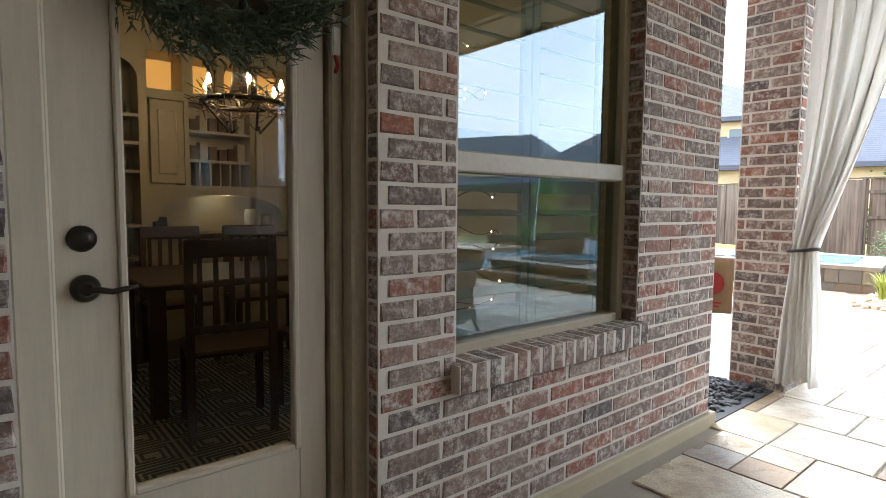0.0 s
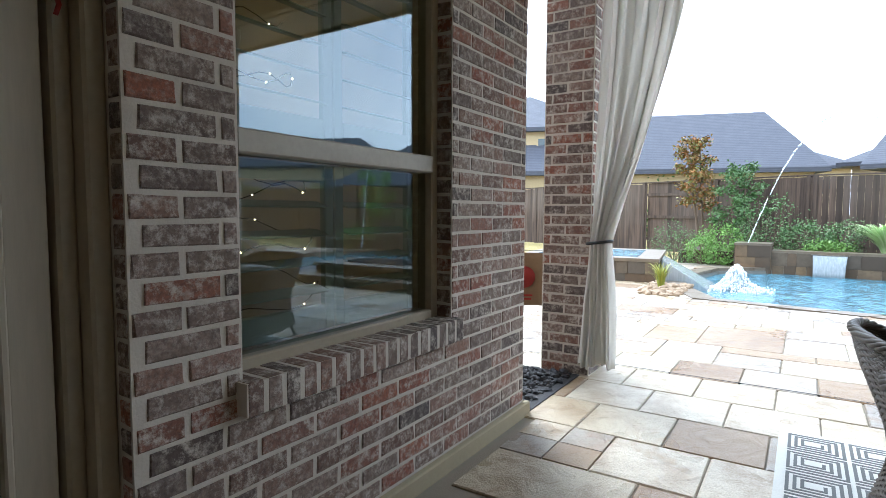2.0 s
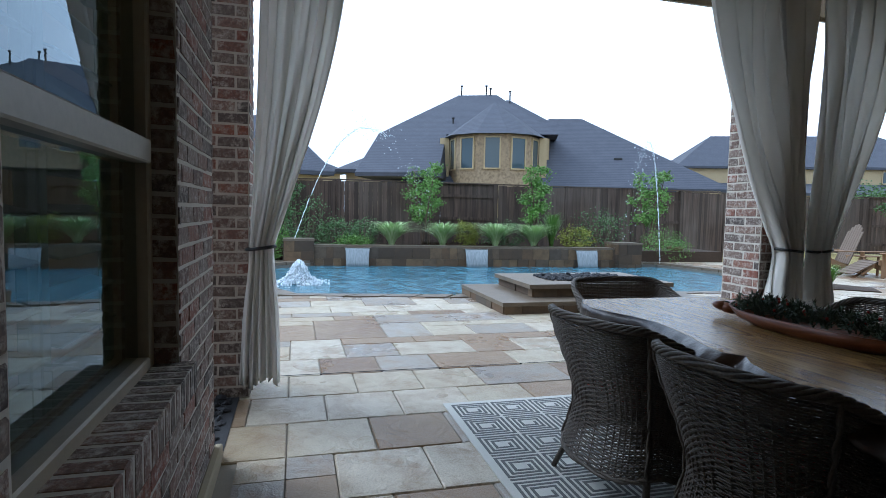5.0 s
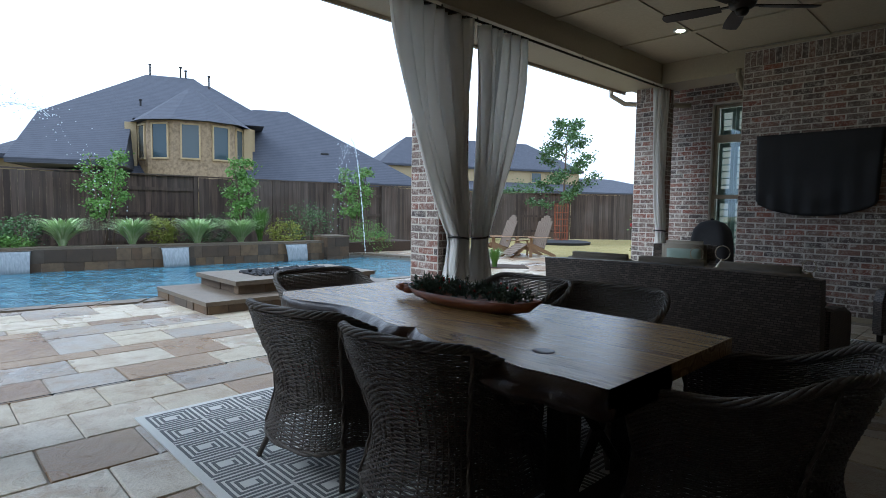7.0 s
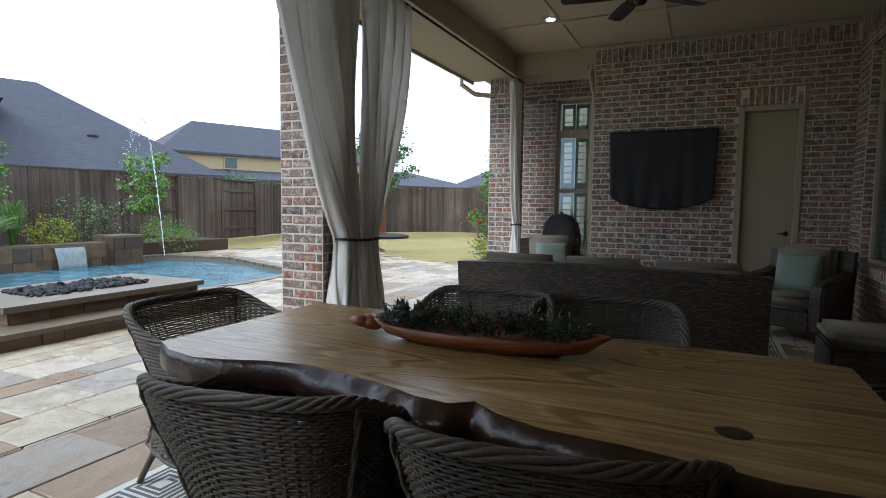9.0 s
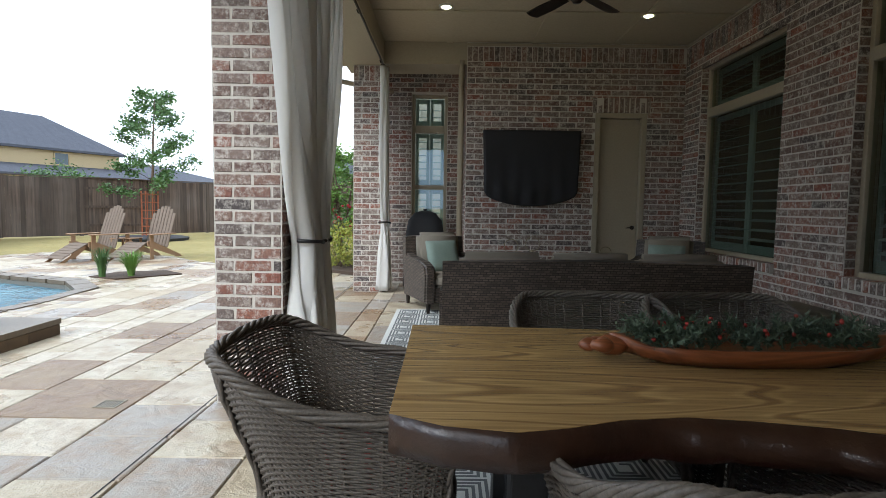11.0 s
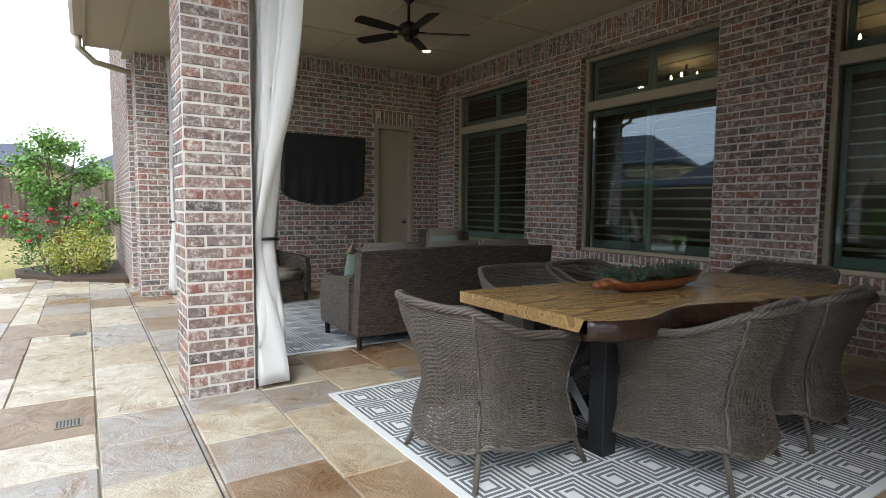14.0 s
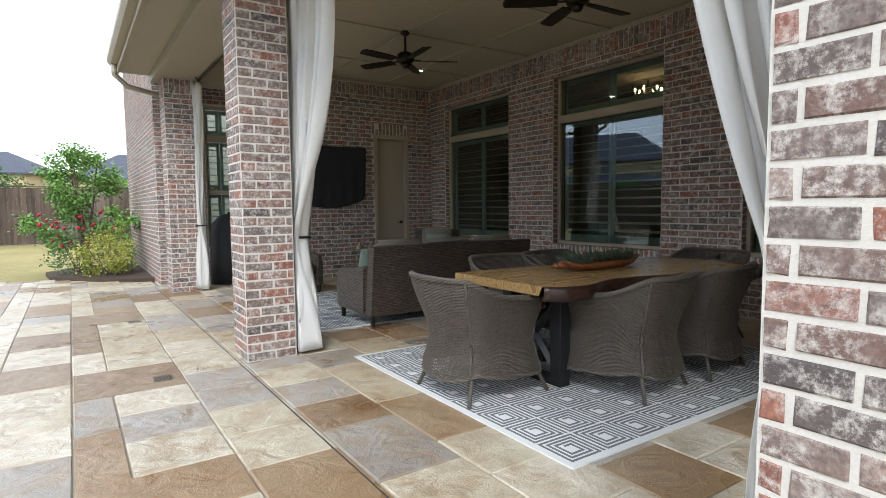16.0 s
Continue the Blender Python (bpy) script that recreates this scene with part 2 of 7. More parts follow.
M_GROUT = grained("sanded_grout", (0.31, 0.27, 0.21), (0.24, 0.21, 0.165), 0.9, 6, 120, 0.4)
DECK = [(0.26, -6.98), (3.35, -6.98), (3.35, -8.2), (5.0, -8.2), (5.1, -8.85), (6.6, -10.3), (8.5, -10.6), (10.4, -12.4), (13.6, -12.9), (15.0, -9.0), (14.7, -8.0), (15.4, 1.0), (15.4, 3.0), (16.0, 9.0), (3.6, 9.0), (3.6, 1.835), (0.26, 1.835)]
bm = bmesh.new()
prism(bm, DECK, -0.2, -0.012, [POOL])
pavement = solid("pavement", bm, M_GROUT, "stone-look patio and pool deck of cream, grey and brown pavers", "patio", kind="structure")


# ---- brick walls ----
def flat_boxes(name, items, material, parent=None, kind="stuff", label=""):
    """Many small boxes in one mesh. Each item: centre, half sizes along x, y, z."""
    verts, faces = [], []
    for (cx, cy, cz), (hx, hy, hz) in items:
        k = len(verts)
        verts += [(cx + sx * hx, cy + sy * hy, cz + sz * hz) for sz in (-1, 1) for sx, sy in ((-1, -1), (1, -1), (1, 1), (-1, 1))]
        faces += [tuple(k + i for i in q) for q in ((3, 2, 1, 0), (4, 5, 6, 7), (0, 1, 5, 4), (1, 2, 6, 5), (2, 3, 7, 6), (3, 0, 4, 7))]
    me = bpy.data.meshes.new(name)
    me.from_pydata(verts, [], faces)
    me.materials.append(material)
    ob = new(name, me)
    ob.parent = parent
    return tagged(ob, label, kind=kind)


BRICK_SHARED = {}


def worn_brick(length, variant):
    """A tumbled brick: bevelled and slightly uneven, along x, face towards -y."""
    key = (round(length, 3), variant)
    if key not in BRICK_SHARED:
        rng = random.Random(hash(key) % 1000)
        bm = boxes(((-length / 2, -0.0045, -(COURSE - JOINT) / 2), (length / 2, 0.03, (COURSE - JOINT) / 2)))
        front = [e for e in bm.edges if all(v.co.y < 0 for v in e.verts)]
        bmesh.ops.bevel(bm, geom=front, offset=0.004, segments=1, affect="EDGES")
        for v in bm.verts:
            v.co += Vector((rng.uniform(-1, 1) * 0.0035, rng.uniform(-1, 1) * 0.0022, rng.uniform(-1, 1) * 0.003))
        BRICK_SHARED[key] = mesh_of(bm, "brick", M_BRICK)
    return BRICK_SHARED[key]


def run_of_bricks(width, z0, z1, holes=(), start=0.0, rng=None, soldier_top=False):
    """(u, z, length) of each brick of a running bond face."""
    out = []
    row = 0
    z = z0 + COURSE / 2
    ztop = z1 - (0.22 if soldier_top else 0)
    while z < ztop - 0.02:
        u = -(BLEN / 2 if row % 2 else 0.0) + start
        while u < width - 0.01:
            a, b = max(u, 0.0), min(u + BLEN, width)
            segs = [(a, b)]
            for h0, h1, hz0, hz1 in holes:
                if hz0 < z < hz1:
                    segs = [s for x, y in segs for s in ((x, min(y, h0)), (max(x, h1), y)) if s[1] - s[0] > 0.03 and s[0] < s[1]]
            for x, y in segs:
                if y - x > 0.035:
                    out.append(((x + y) / 2, z, y - x - JOINT))
            u += BLEN
        z += COURSE
        row += 1
    return out


def face_bricks(parent, origin, udir, width, z0, z1, near, holes=(), count=300, soldier_top=False, start=0.0, seed=1):
    """Lays a brick face. origin: corner of the face on plan, udir: (ux, uy); the face looks to the right of udir turned clockwise.
    near: plan point round which bricks are objects of their own."""
    rng = random.Random(seed)
    ux, uy = udir
    ang = math.degrees(math.atan2(uy, ux))
    todo = run_of_bricks(width, z0, z1, holes, start, rng, soldier_top)
    pos = []
    for u, z, ln_ in todo:
        x, y = origin[0] + ux * u, origin[1] + uy * u
        d = math.hypot(x - near[0], y - near[1]) + 0.6 * abs(z - near[2])
        pos.append((d, x, y, z, ln_))
    pos.sort()
    for d, x, y, z, ln_ in pos[:count]:
        ob = new("brick", worn_brick(round(ln_ / 0.006) * 0.006, rng.randrange(5)))
        ob.parent = parent
        ob.matrix_basis = pose(x, y, z, 0, 0, ang)
    rest = []
    verts, faces = [], []
    nx, ny = uy, -ux
    for d, x, y, z, ln_ in pos[count:]:
        k = len(verts)
        o = rng.uniform(-0.002, 0.003)
        for dz in (-1, 1):
            for du, dn in ((-1, 0.004 + o), (1, 0.004 + o), (1, -0.03), (-1, -0.03)):
                hl, hz = ln_ / 2, (COURSE - JOINT) / 2
                verts.append((x + ux * du * hl + nx * dn, y + uy * du * hl + ny * dn, z + dz * hz + rng.uniform(-.0015, .0015)))
        faces += [tuple(k + i for i in q) for q in ((3, 2, 1, 0), (4, 5, 6, 7), (0, 1, 5, 4), (1, 2, 6, 5), (2, 3, 7, 6), (3, 0, 4, 7))]
    if soldier_top:
        u = 0.0
        foot = max(z for _, z, _ in todo) + COURSE / 2 + 0.004
        while u < width - 0.05:
            k = len(verts)
            for dz in (foot, z1 - 0.008):
                for du, dn in ((0.006, 0.006), (0.070, 0.006), (0.070, -0.03), (0.006, -0.03)):
                    verts.append((origin[0] + ux * (u + du) + nx * dn, origin[1] + uy * (u + du) + ny * dn, dz))
            faces += [tuple(k + i for i in q) for q in ((3, 2, 1, 0), (4, 5, 6, 7), (0, 1, 5, 4), (1, 2, 6, 5), (2, 3, 7, 6), (3, 0, 4, 7))]
            u += COURSE
    if verts:
        me = bpy.data.meshes.new("brick_run")
        me.from_pydata(verts, [], faces)
        me.materials.append(M_BRICK_J)
        ob = new("brick_run", me)
        ob.parent = parent
        tagged(ob, kind="stuff")


def soldier_row(parent, origin, udir, u0, u1, z0, z1, proud=0.014, depth=0.03, name="soldier_brick"):
    """Bricks standing on end, or a rowlock sill, each its own part."""
    ux, uy = udir
    ang = math.degrees(math.atan2(uy, ux))
    n = max(1, round((u1 - u0) / COURSE))
    w = (u1 - u0) / n
    key = (name, round(w, 3), round(z1 - z0, 3), proud, depth)
    if key not in BRICK_SHARED:
        b = boxes(((-(w - JOINT) / 2, -proud, z0 - z0), ((w - JOINT) / 2, depth, z1 - z0)), bevel=0.004)
        BRICK_SHARED[key] = mesh_of(b, name, M_BRICK)
    bed = boxes(((u0 + 0.004, -proud + 0.002, 0.003), (u1 - 0.004, depth, z1 - z0 - 0.002)))
    part("mortar_bed", bed, M_MORTAR, parent, "", False, pose(origin[0], origin[1], z0, 0, 0, ang))
    for i in range(n):
        u = u0 + (i + 0.5) * w
        ob = new(name, BRICK_SHARED[key])
        ob.parent = parent
        ob.matrix_basis = pose(origin[0] + ux * u, origin[1] + uy * u, z0, random.uniform(-1.2, 1.2), 0, ang + random.uniform(-1, 1))


def wall_body(name, pieces, label):
    bm = bmesh.new()
    for lo, hi in pieces:
        box(bm, lo, hi)
    return solid(name, bm, M_MORTAR, label, "wall", kind="structure")


# house wall with three tall windows
TH = 0.24
pcs, y = [], TY
for a, b in HOUSE_WINDOWS:
    pcs += [((HX - TH, y, -0.1), (HX, a, CEIL)), ((HX - TH, a, -0.1), (HX, b, WZ0)), ((HX - TH, a, WZ1), (HX, b, CEIL))]
    y = b
pcs.append(((HX - TH, y, -0.1), (HX, WY, CEIL)))
wall_west = wall_body("wall_west", pcs, "tumbled brown and red brick wall with tall shuttered windows")
# wall with door and window by the breakfast room
DX0, DX1, DZ1 = 0.40, 1.33, 2.62
VX0, VX1 = 1.665, 2.865
WEND = 3.70
wall_north = wall_body("wall_north", [((HX - TH, WY, -0.1), (DX0, WY + TH, CEIL)), ((DX0, WY, DZ1), (DX1, WY + TH, CEIL)), ((DX1, WY, -0.1), (VX0, WY + TH, CEIL)), ((VX0, WY, -0.1), (VX1, WY + TH, WZ0)),
                                      ((VX0, WY, WZ1), (VX1, WY + TH, CEIL)), ((VX1, WY, -0.1), (WEND, WY + TH, CEIL)), ((WEND - TH, WY + TH, -0.1), (WEND, 9.0, CEIL))],
                       "tumbled brick wall around the glazed door and sash window")
EX0, EX1, EZ1 = 0.79, 1.52, 2.62
wall_south = wall_body("wall_south", [((HX - TH, TY - TH, -0.1), (EX0, TY, CEIL)), ((EX0, TY - TH, EZ1), (EX1, TY, CEIL)), ((EX1, TY - TH, -0.1), (3.35, TY, CEIL)), ((3.35 - TH, -8.2, -0.1), (3.35, TY - TH, CEIL))],
                       "tumbled brick wall behind the covered television")
# two-storey wing beyond the patio
FX0, FX1 = 3.62, 4.20
wing = wall_body("wall_wing", [((3.11, -8.44, -0.1), (FX0, -8.2, 6.2)), ((FX0, -8.44, -0.1), (FX1, -8.2, 0.6)), ((FX0, -8.44, 3.1), (FX1, -8.2, 6.2)), ((FX1, -8.44, -0.1), (5.0, -8.2, 6.2)),
                               ((4.76, -13.4, -0.1), (5.0, -8.44, 6.2)), ((-3.0, -13.4, -0.1), (4.76, -13.2, 6.2))], "two-storey brick wing of the house")

# patio posts
PILLARS = [("pillar", 4.655, 1.735, 0.38), ("pillar", 4.63, -2.825, 0.42), ("pillar", 4.55, -7.50, 0.42)]
pillars = []
for nm, px, py, PW in PILLARS:
    b = boxes(((px, py, -0.05), (px + PW, py + PW, BEAM)))
    ob = solid(nm, b, M_MORTAR, "square tumbled-brick patio pillar with white mortar", "pillar", group="patio pillars", kind="structure")
    pillars.append(ob)

# beams, ceiling, frieze
bm = boxes(((4.52, -7.58, BEAM), (5.09, 2.2, CEIL)), ((3.35, -7.58, BEAM), (4.52, -6.98, CEIL)), ((WEND, 1.70, BEAM), (4.52, 2.14, CEIL)))
solid("beam", bm, M_TRIM, "tan painted beam boxed over the patio pillars", "beam", kind="structure")
bm = boxes(((HX - TH, -8.2, CEIL), (5.08, 2.2, CEIL + 0.12)))
# batten grid on the ceiling boards
for yy in (-5.75, -4.2, -2.65, -1.1, 0.45):
    box(bm, (HX, yy - 0.045, CEIL - 0.018), (4.56, yy + 0.045, CEIL))
for xx in (1.25, 2.4, 3.6):
    box(bm, (xx - 0.045, TY, CEIL - 0.014), (xx + 0.045, WY, CEIL))
solid("ceiling", bm, M_CEIL, "tan panelled patio ceiling with batten strips", "ceiling", kind="structure")
bm = boxes(((HX, TY, CEIL - 0.055), (HX + 0.03, WY, CEIL - 0.016)), ((HX + 0.03, TY, CEIL - 0.055), (3.35, TY + 0.03, CEIL - 0.016)), ((HX + 0.03, WY - 0.03, CEIL - 0.055), (WEND, WY, CEIL - 0.016)), bevel=0.008)
solid("trim", bm, M_TRIM, "tan painted frieze board under the ceiling", "trim", kind="structure")
# eave, fascia and roof over the patio
M_SHINGLE = grained("charcoal_shingle", (0.045, 0.048, 0.058), (0.075, 0.078, 0.09), 0.85, 3, 50, 0.6)
bm = boxes(((5.08, -7.7, 3.40), (5.50, 2.6, 3.43)), ((5.50, -7.7, 3.36), (5.53, 2.6, 3.56)), ((3.4, -7.7, 3.40), (5.08, -7.35, 3.43)))
solid("soffit", bm, M_TRIM, "tan painted eave soffit and fascia", "eave", kind="structure")
bm = bmesh.new()
tri = [(5.6, 3.55), (5.6, 3.62), (-1.0, 5.6), (-1.0, 5.5)]
va = [bm.verts.new((x, -7.8, z)) for x, z in tri]
vb = [bm.verts.new((x, 2.7, z)) for x, z in tri]
bm.faces.new(va)
bm.faces.new(vb[::-1])
for i in range(4):
    bm.faces.new((va[i], va[(i + 1) % 4], vb[(i + 1) % 4], vb[i]))
solid("roof", bm, M_SHINGLE, "dark shingle roof over the patio", "roof", kind="structure")
# closing walls added to the rooms behind glass; their dark colour carries the dimness
M_ROOM = grained("dim_room_tone", (0.13, 0.105, 0.075), (0.11, 0.09, 0.065), 0.8, 2, 20, 0.05)
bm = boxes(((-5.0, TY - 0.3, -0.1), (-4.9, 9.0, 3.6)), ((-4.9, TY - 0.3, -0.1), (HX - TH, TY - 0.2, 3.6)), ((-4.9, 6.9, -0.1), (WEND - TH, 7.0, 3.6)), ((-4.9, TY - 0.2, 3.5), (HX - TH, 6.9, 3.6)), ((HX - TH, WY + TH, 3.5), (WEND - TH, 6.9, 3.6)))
solid("wall_rooms", bm, M_ROOM, "inner walls and ceiling in beige darkened for dim rooms", "wall", kind="structure")
M_WOODFLOOR = grained("room_floor", (0.10, 0.06, 0.035), (0.14, 0.085, 0.05), 0.4, 2, 30, 0.1, stretch=(1, 8, 1))
bm = boxes(((-4.9, TY - 0.2, -0.02), (HX - TH, 6.9, 0.09)), ((HX - TH, WY + TH, -0.02), (WEND - TH, 6.9, 0.09)))
solid("floor", bm, M_WOODFLOOR, "dark tile floor of the rooms indoors", "floor", kind="structure")
# concrete ledge at the foot of the brick walls
bm = boxes(((HX, TY, -0.02), (HX + 0.035, WY, 0.07)), ((DX1, WY - 0.04, -0.02), (WEND + 0.03, WY, 0.07)), ((WEND, WY, -0.02), (WEND + 0.03, 9.0, 0.07)), ((EX1, TY, -0.02), (3.35, TY + 0.03, 0.05)), bevel=0.008)
solid("baseboard", bm, M_CONC, "weathered concrete foundation ledge", "ledge", kind="structure")


# ---- windows and doors ----
def window(name, m, w, z0, z1, bars, label, shutters=True, sash=False, slat=0.112):
    """A window in local x (width), y (outwards is -y), z. bars: heights of cross rails (low, high)."""
    root = thing(name, m, label, "window", kind="structure")
    f = 0.05
    part("window_frame", boxes(((0, -0.02, z0), (f, 0.07, z1)), ((w - f, -0.02, z0), (w, 0.07, z1)), ((f, -0.02, z0), (w - f, 0.07, z0 + f)), ((f, -0.02, z1 - f), (w - f, 0.07, z1)), bevel=0.006), M_TRIM, root)
    edges = [z0 + f] + [v for b in bars for v in b] + [z1 - f]
    for b0, b1 in bars:
        part("cross_rail", boxes(((f, -0.03, b0), (w - f, 0.06, b1)), bevel=0.006), M_TRIM if not sash else M_VINYL, root)
    for i in range(0, len(edges), 2):
        a, b = edges[i], edges[i + 1]
        g = part("pane", sheet(f, w - f, 0.02, a, b), M_GLASS, root)
        g.visible_shadow = False
        if shutters:
            n = 2
            pw = (w - 2 * f) / n
            for k in range(n):
                x0, x1 = f + k * pw + 0.004, f + (k + 1) * pw - 0.004
                st = 0.05
                panel = part("shutter", boxes(((x0, 0.09, a), (x0 + st, 0.12, b)), ((x1 - st, 0.09, a), (x1, 0.12, b)), ((x0 + st, 0.09, a), (x1 - st, 0.12, a + min(0.10, (b - a) * .2))), ((x0 + st, 0.09, b - 0.07), (x1 - st, 0.12, b)), bevel=0.004), M_SHUTTER, root)
                z = a + min(0.10, (b - a) * .2) + slat * 0.6
                if "s" not in SLATS or SLATS["s"][0] != (round(x1 - x0, 3), slat):
                    bb = boxes(((-(x1 - x0) / 2 + st, -0.004, -0.04), ((x1 - x0) / 2 - st, 0.004, 0.04)), bevel=0.003)
                    SLATS["s"] = ((round(x1 - x0, 3), slat), mesh_of(bb, "louvre", M_SHUTTER))
                while z < b - 0.10:
                    lo = new("louvre", SLATS["s"][1])
                    lo.parent = panel
                    lo.matrix_basis = pose((x0 + x1) / 2, 0.105, z, -74, 0, 0)
                    z += slat
    return root


SLATS = {}
for i, (a, b) in enumerate(HOUSE_WINDOWS):
    window("window_%d" % (i + 1), pose(GX, a, 0, 0, 0, 90), b - a, WZ0, WZ1, [(2.485, 2.60)], "tall tan-framed window with grey-green plantation shutters")
window("window_4", pose(VX0, WY + 0.10, 0), VX1 - VX0, WZ0, WZ1, [(1.425, 1.505), (2.40, 2.50)], "single-hung sash window with shutters behind the glass", sash=True)
window("window_5", pose(FX1, -8.32, 0, 0, 0, 180), FX1 - FX0, 0.6, 3.1, [(1.55, 1.62), (2.48, 2.60)], "narrow tan-framed window in the far wing", shutters=True)

# glazed door with its jambs
door = thing("door_1", pose(0, WY + 0.14, 0), "putty-painted full-glass door in a tan frame", "door", kind="structure")
dx0, dx1 = 0.478, 1.215
part("door_jamb", boxes(((DX0, -0.10, 0.0), (DX0 + 0.075, 0.11, DZ1)), ((DX0 + 0.075, -0.03, 0.0), (DX0 + 0.087, 0.1, DZ1 - 0.08)), bevel=0.005), M_DOORP, door, "wood-grained putty-coloured jamb")
part("door_jamb", boxes(((dx1 + 0.012, -0.02, 0.0), (dx1 + 0.06, 0.11, DZ1)), ((dx1 + 0.06, -0.075, 0.0), (DX1, 0.11, DZ1)), bevel=0.008), M_TRIM, door)
part("door_head", boxes(((DX0 + 0.087, -0.08, DZ1 - 0.08), (dx1 + 0.012, 0.11, DZ1)), bevel=0.006), M_TRIM, door)
part("threshold", boxes(((DX0 + 0.08, -0.10, 0.0), (dx1 + 0.06, 0.10, 0.095)), bevel=0.01), M_BRONZE, door)
gx0, gx1, gz0, gz1 = 0.645, 1.10, 0.53, 2.42
leaf = part("leaf", boxes(((dx0, 0, 0.11), (gx0 - 0.02, 0.045, DZ1 - 0.085)), ((gx1 + 0.02, 0, 0.11), (dx1, 0.045, DZ1 - 0.085)), ((gx0 - 0.02, 0, 0.11), (gx1 + 0.02, 0.045, gz0 - 0.02)), ((gx0 - 0.02, 0, gz1 + 0.02), (gx1 + 0.02, 0.045, DZ1 - 0.085)), bevel=0.003), M_DOORP, door)
part("glazing_bead", boxes(((gx0 - 0.02, -0.012, gz0 - 0.02), (gx0, 0.03, gz1 + 0.02)), ((gx1, -0.012, gz0 - 0.02), (gx1 + 0.02, 0.03, gz1 + 0.02)), ((gx0, -0.012, gz0 - 0.02), (gx1, 0.03, gz0)), ((gx0, -0.012, gz1), (gx1, 0.03, gz1 + 0.02)), bevel=0.005), M_DOORP, leaf)
g = part("pane", sheet(gx0, gx1, 0.018, gz0, gz1), M_DOORGLASS, leaf)
g.visible_shadow = False


def turned(profile, m, name, material, parent, label="", sides=24):
    b = bmesh.new()
    lathe(b, profile, sides=sides)
    return part(name, b, material, parent, label, True, m)


turned([(0.0, 0), (0.033, 0), (0.033, 0.008), (0.027, 0.014), (0.022, 0.022), (0.012, 0.026), (0, 0.026)], pose(0.546, 0, 1.205, 90, 0, 0), "deadbolt", M_BRONZE, leaf, "dark bronze deadbolt")
turned([(0.0, 0), (0.034, 0), (0.034, 0.008), (0.026, 0.016), (0.016, 0.03), (0.012, 0.05), (0, 0.05)], pose(0.55, 0, 1.08, 90, 0, 0), "door_handle", M_BRONZE, leaf, "dark bronze lever handle")
bm = bmesh.new()
tube(bm, [(0.55, -0.045, 1.08), (0.572, -0.05, 1.08), (0.602, -0.05, 1.073), (0.632, -0.05, 1.078), (0.66, -0.048, 1.082)], [0.009, 0.0085, 0.0075, 0.007, 0.005], 8)
part("lever", bm, M_BRONZE, leaf, "curved bronze lever", True)
M_WHITEP = grained("white_plastic", (0.6, 0.6, 0.57), (0.55, 0.55, 0.52), 0.4, 8, 60, 0.05)
sensor = solid("door_sensor", boxes(((-0.014, -0.024, 0), (0.014, 0, 0.085)), bevel=0.004, segs=2), M_WHITEP, "small white alarm sensor on the door frame", "sensor", at=pose(1.238, WY + 0.117, 1.765))
M_RED = grained("red_ribbon", (0.35, 0.03, 0.02), (0.28, 0.02, 0.015), 0.7, 10, 50, 0.1)
bm = bmesh.new()
tube(bm, [(0, 0, 0), (0.004, -0.008, -0.03), (-0.003, -0.006, -0.055)], 0.006, 6)
solid("ribbon_tag", bm, M_RED, "small red tag hanging below the alarm sensor", "tag", smooth=True, at=pose(1.238, WY + 0.105, 1.765))

# plain door behind the sofa
door2 = thing("door_2", pose(0, TY - 0.1, 0), "plain tan painted door with a dark lever", "door", kind="structure")
part("door_jamb", boxes(((EX0, -0.05, 0), (EX0 + 0.07, 0.12, EZ1)), ((EX1 - 0.07, -0.05, 0), (EX1, 0.12, EZ1)), ((EX0 + 0.07, -0.05, EZ1 - 0.07), (EX1 - 0.07, 0.12, EZ1)), bevel=0.006), M_TRIM, door2)
leaf2 = part("leaf", boxes(((EX0 + 0.072, -0.02, 0.03), (EX1 - 0.072, 0.03, EZ1 - 0.072)), bevel=0.003), M_TRIM, door2)
turned([(0, 0), (0.03, 0), (0.03, 0.01), (0.014, 0.02), (0.012, 0.05), (0, 0.05)], pose(EX0 + 0.13, 0.03, 1.0, -90, 0, 0), "door_handle", M_BRONZE, leaf2)
bm = bmesh.new()
tube(bm, [(EX0 + 0.13, 0.075, 1.0), (EX0 + 0.18, 0.08, 1.0), (EX0 + 0.235, 0.078, 0.995)], [0.009, 0.008, 0.006], 8)
part("lever", bm, M_BRONZE, leaf2, "", True)


# ---- curtains ----
def curtain_material():
    m = mat("outdoor_curtain", (0.78, 0.76, 0.71), 0.85)
    v = coords(m, (1, 1, 1), True)
    n = noise_tex(m, v, 3.0)
    weave = noise_tex(m, v, 260, 2)
    ln(m, mixc(m, n, (0.92, 0.91, 0.88), (0.86, 0.845, 0.81)), bsdf(m).inputs["Base Color"])
    bump(m, weave, 0.15, 0.002)
    nt = m.node_tree
    tr = nt.nodes.new("ShaderNodeBsdfTranslucent")
    tr.inputs[0].default_value = (0.92, 0.90, 0.86, 1)
    mx = nt.nodes.new("ShaderNodeMixShader")
    mx.inputs[0].default_value = 0.5
    out = nt.nodes["Material Output"]
    nt.links.new(bsdf(m).outputs[0], mx.inputs[1])
    nt.links.new(tr.outputs[0], mx.inputs[2])
    nt.links.new(mx.outputs[0], out.inputs[0])
    return m


M_CURTAIN = curtain_material()


def smooth_step(t):
    t = min(max(t, 0.0), 1.0)
    return t * t * (3 - 2 * t)


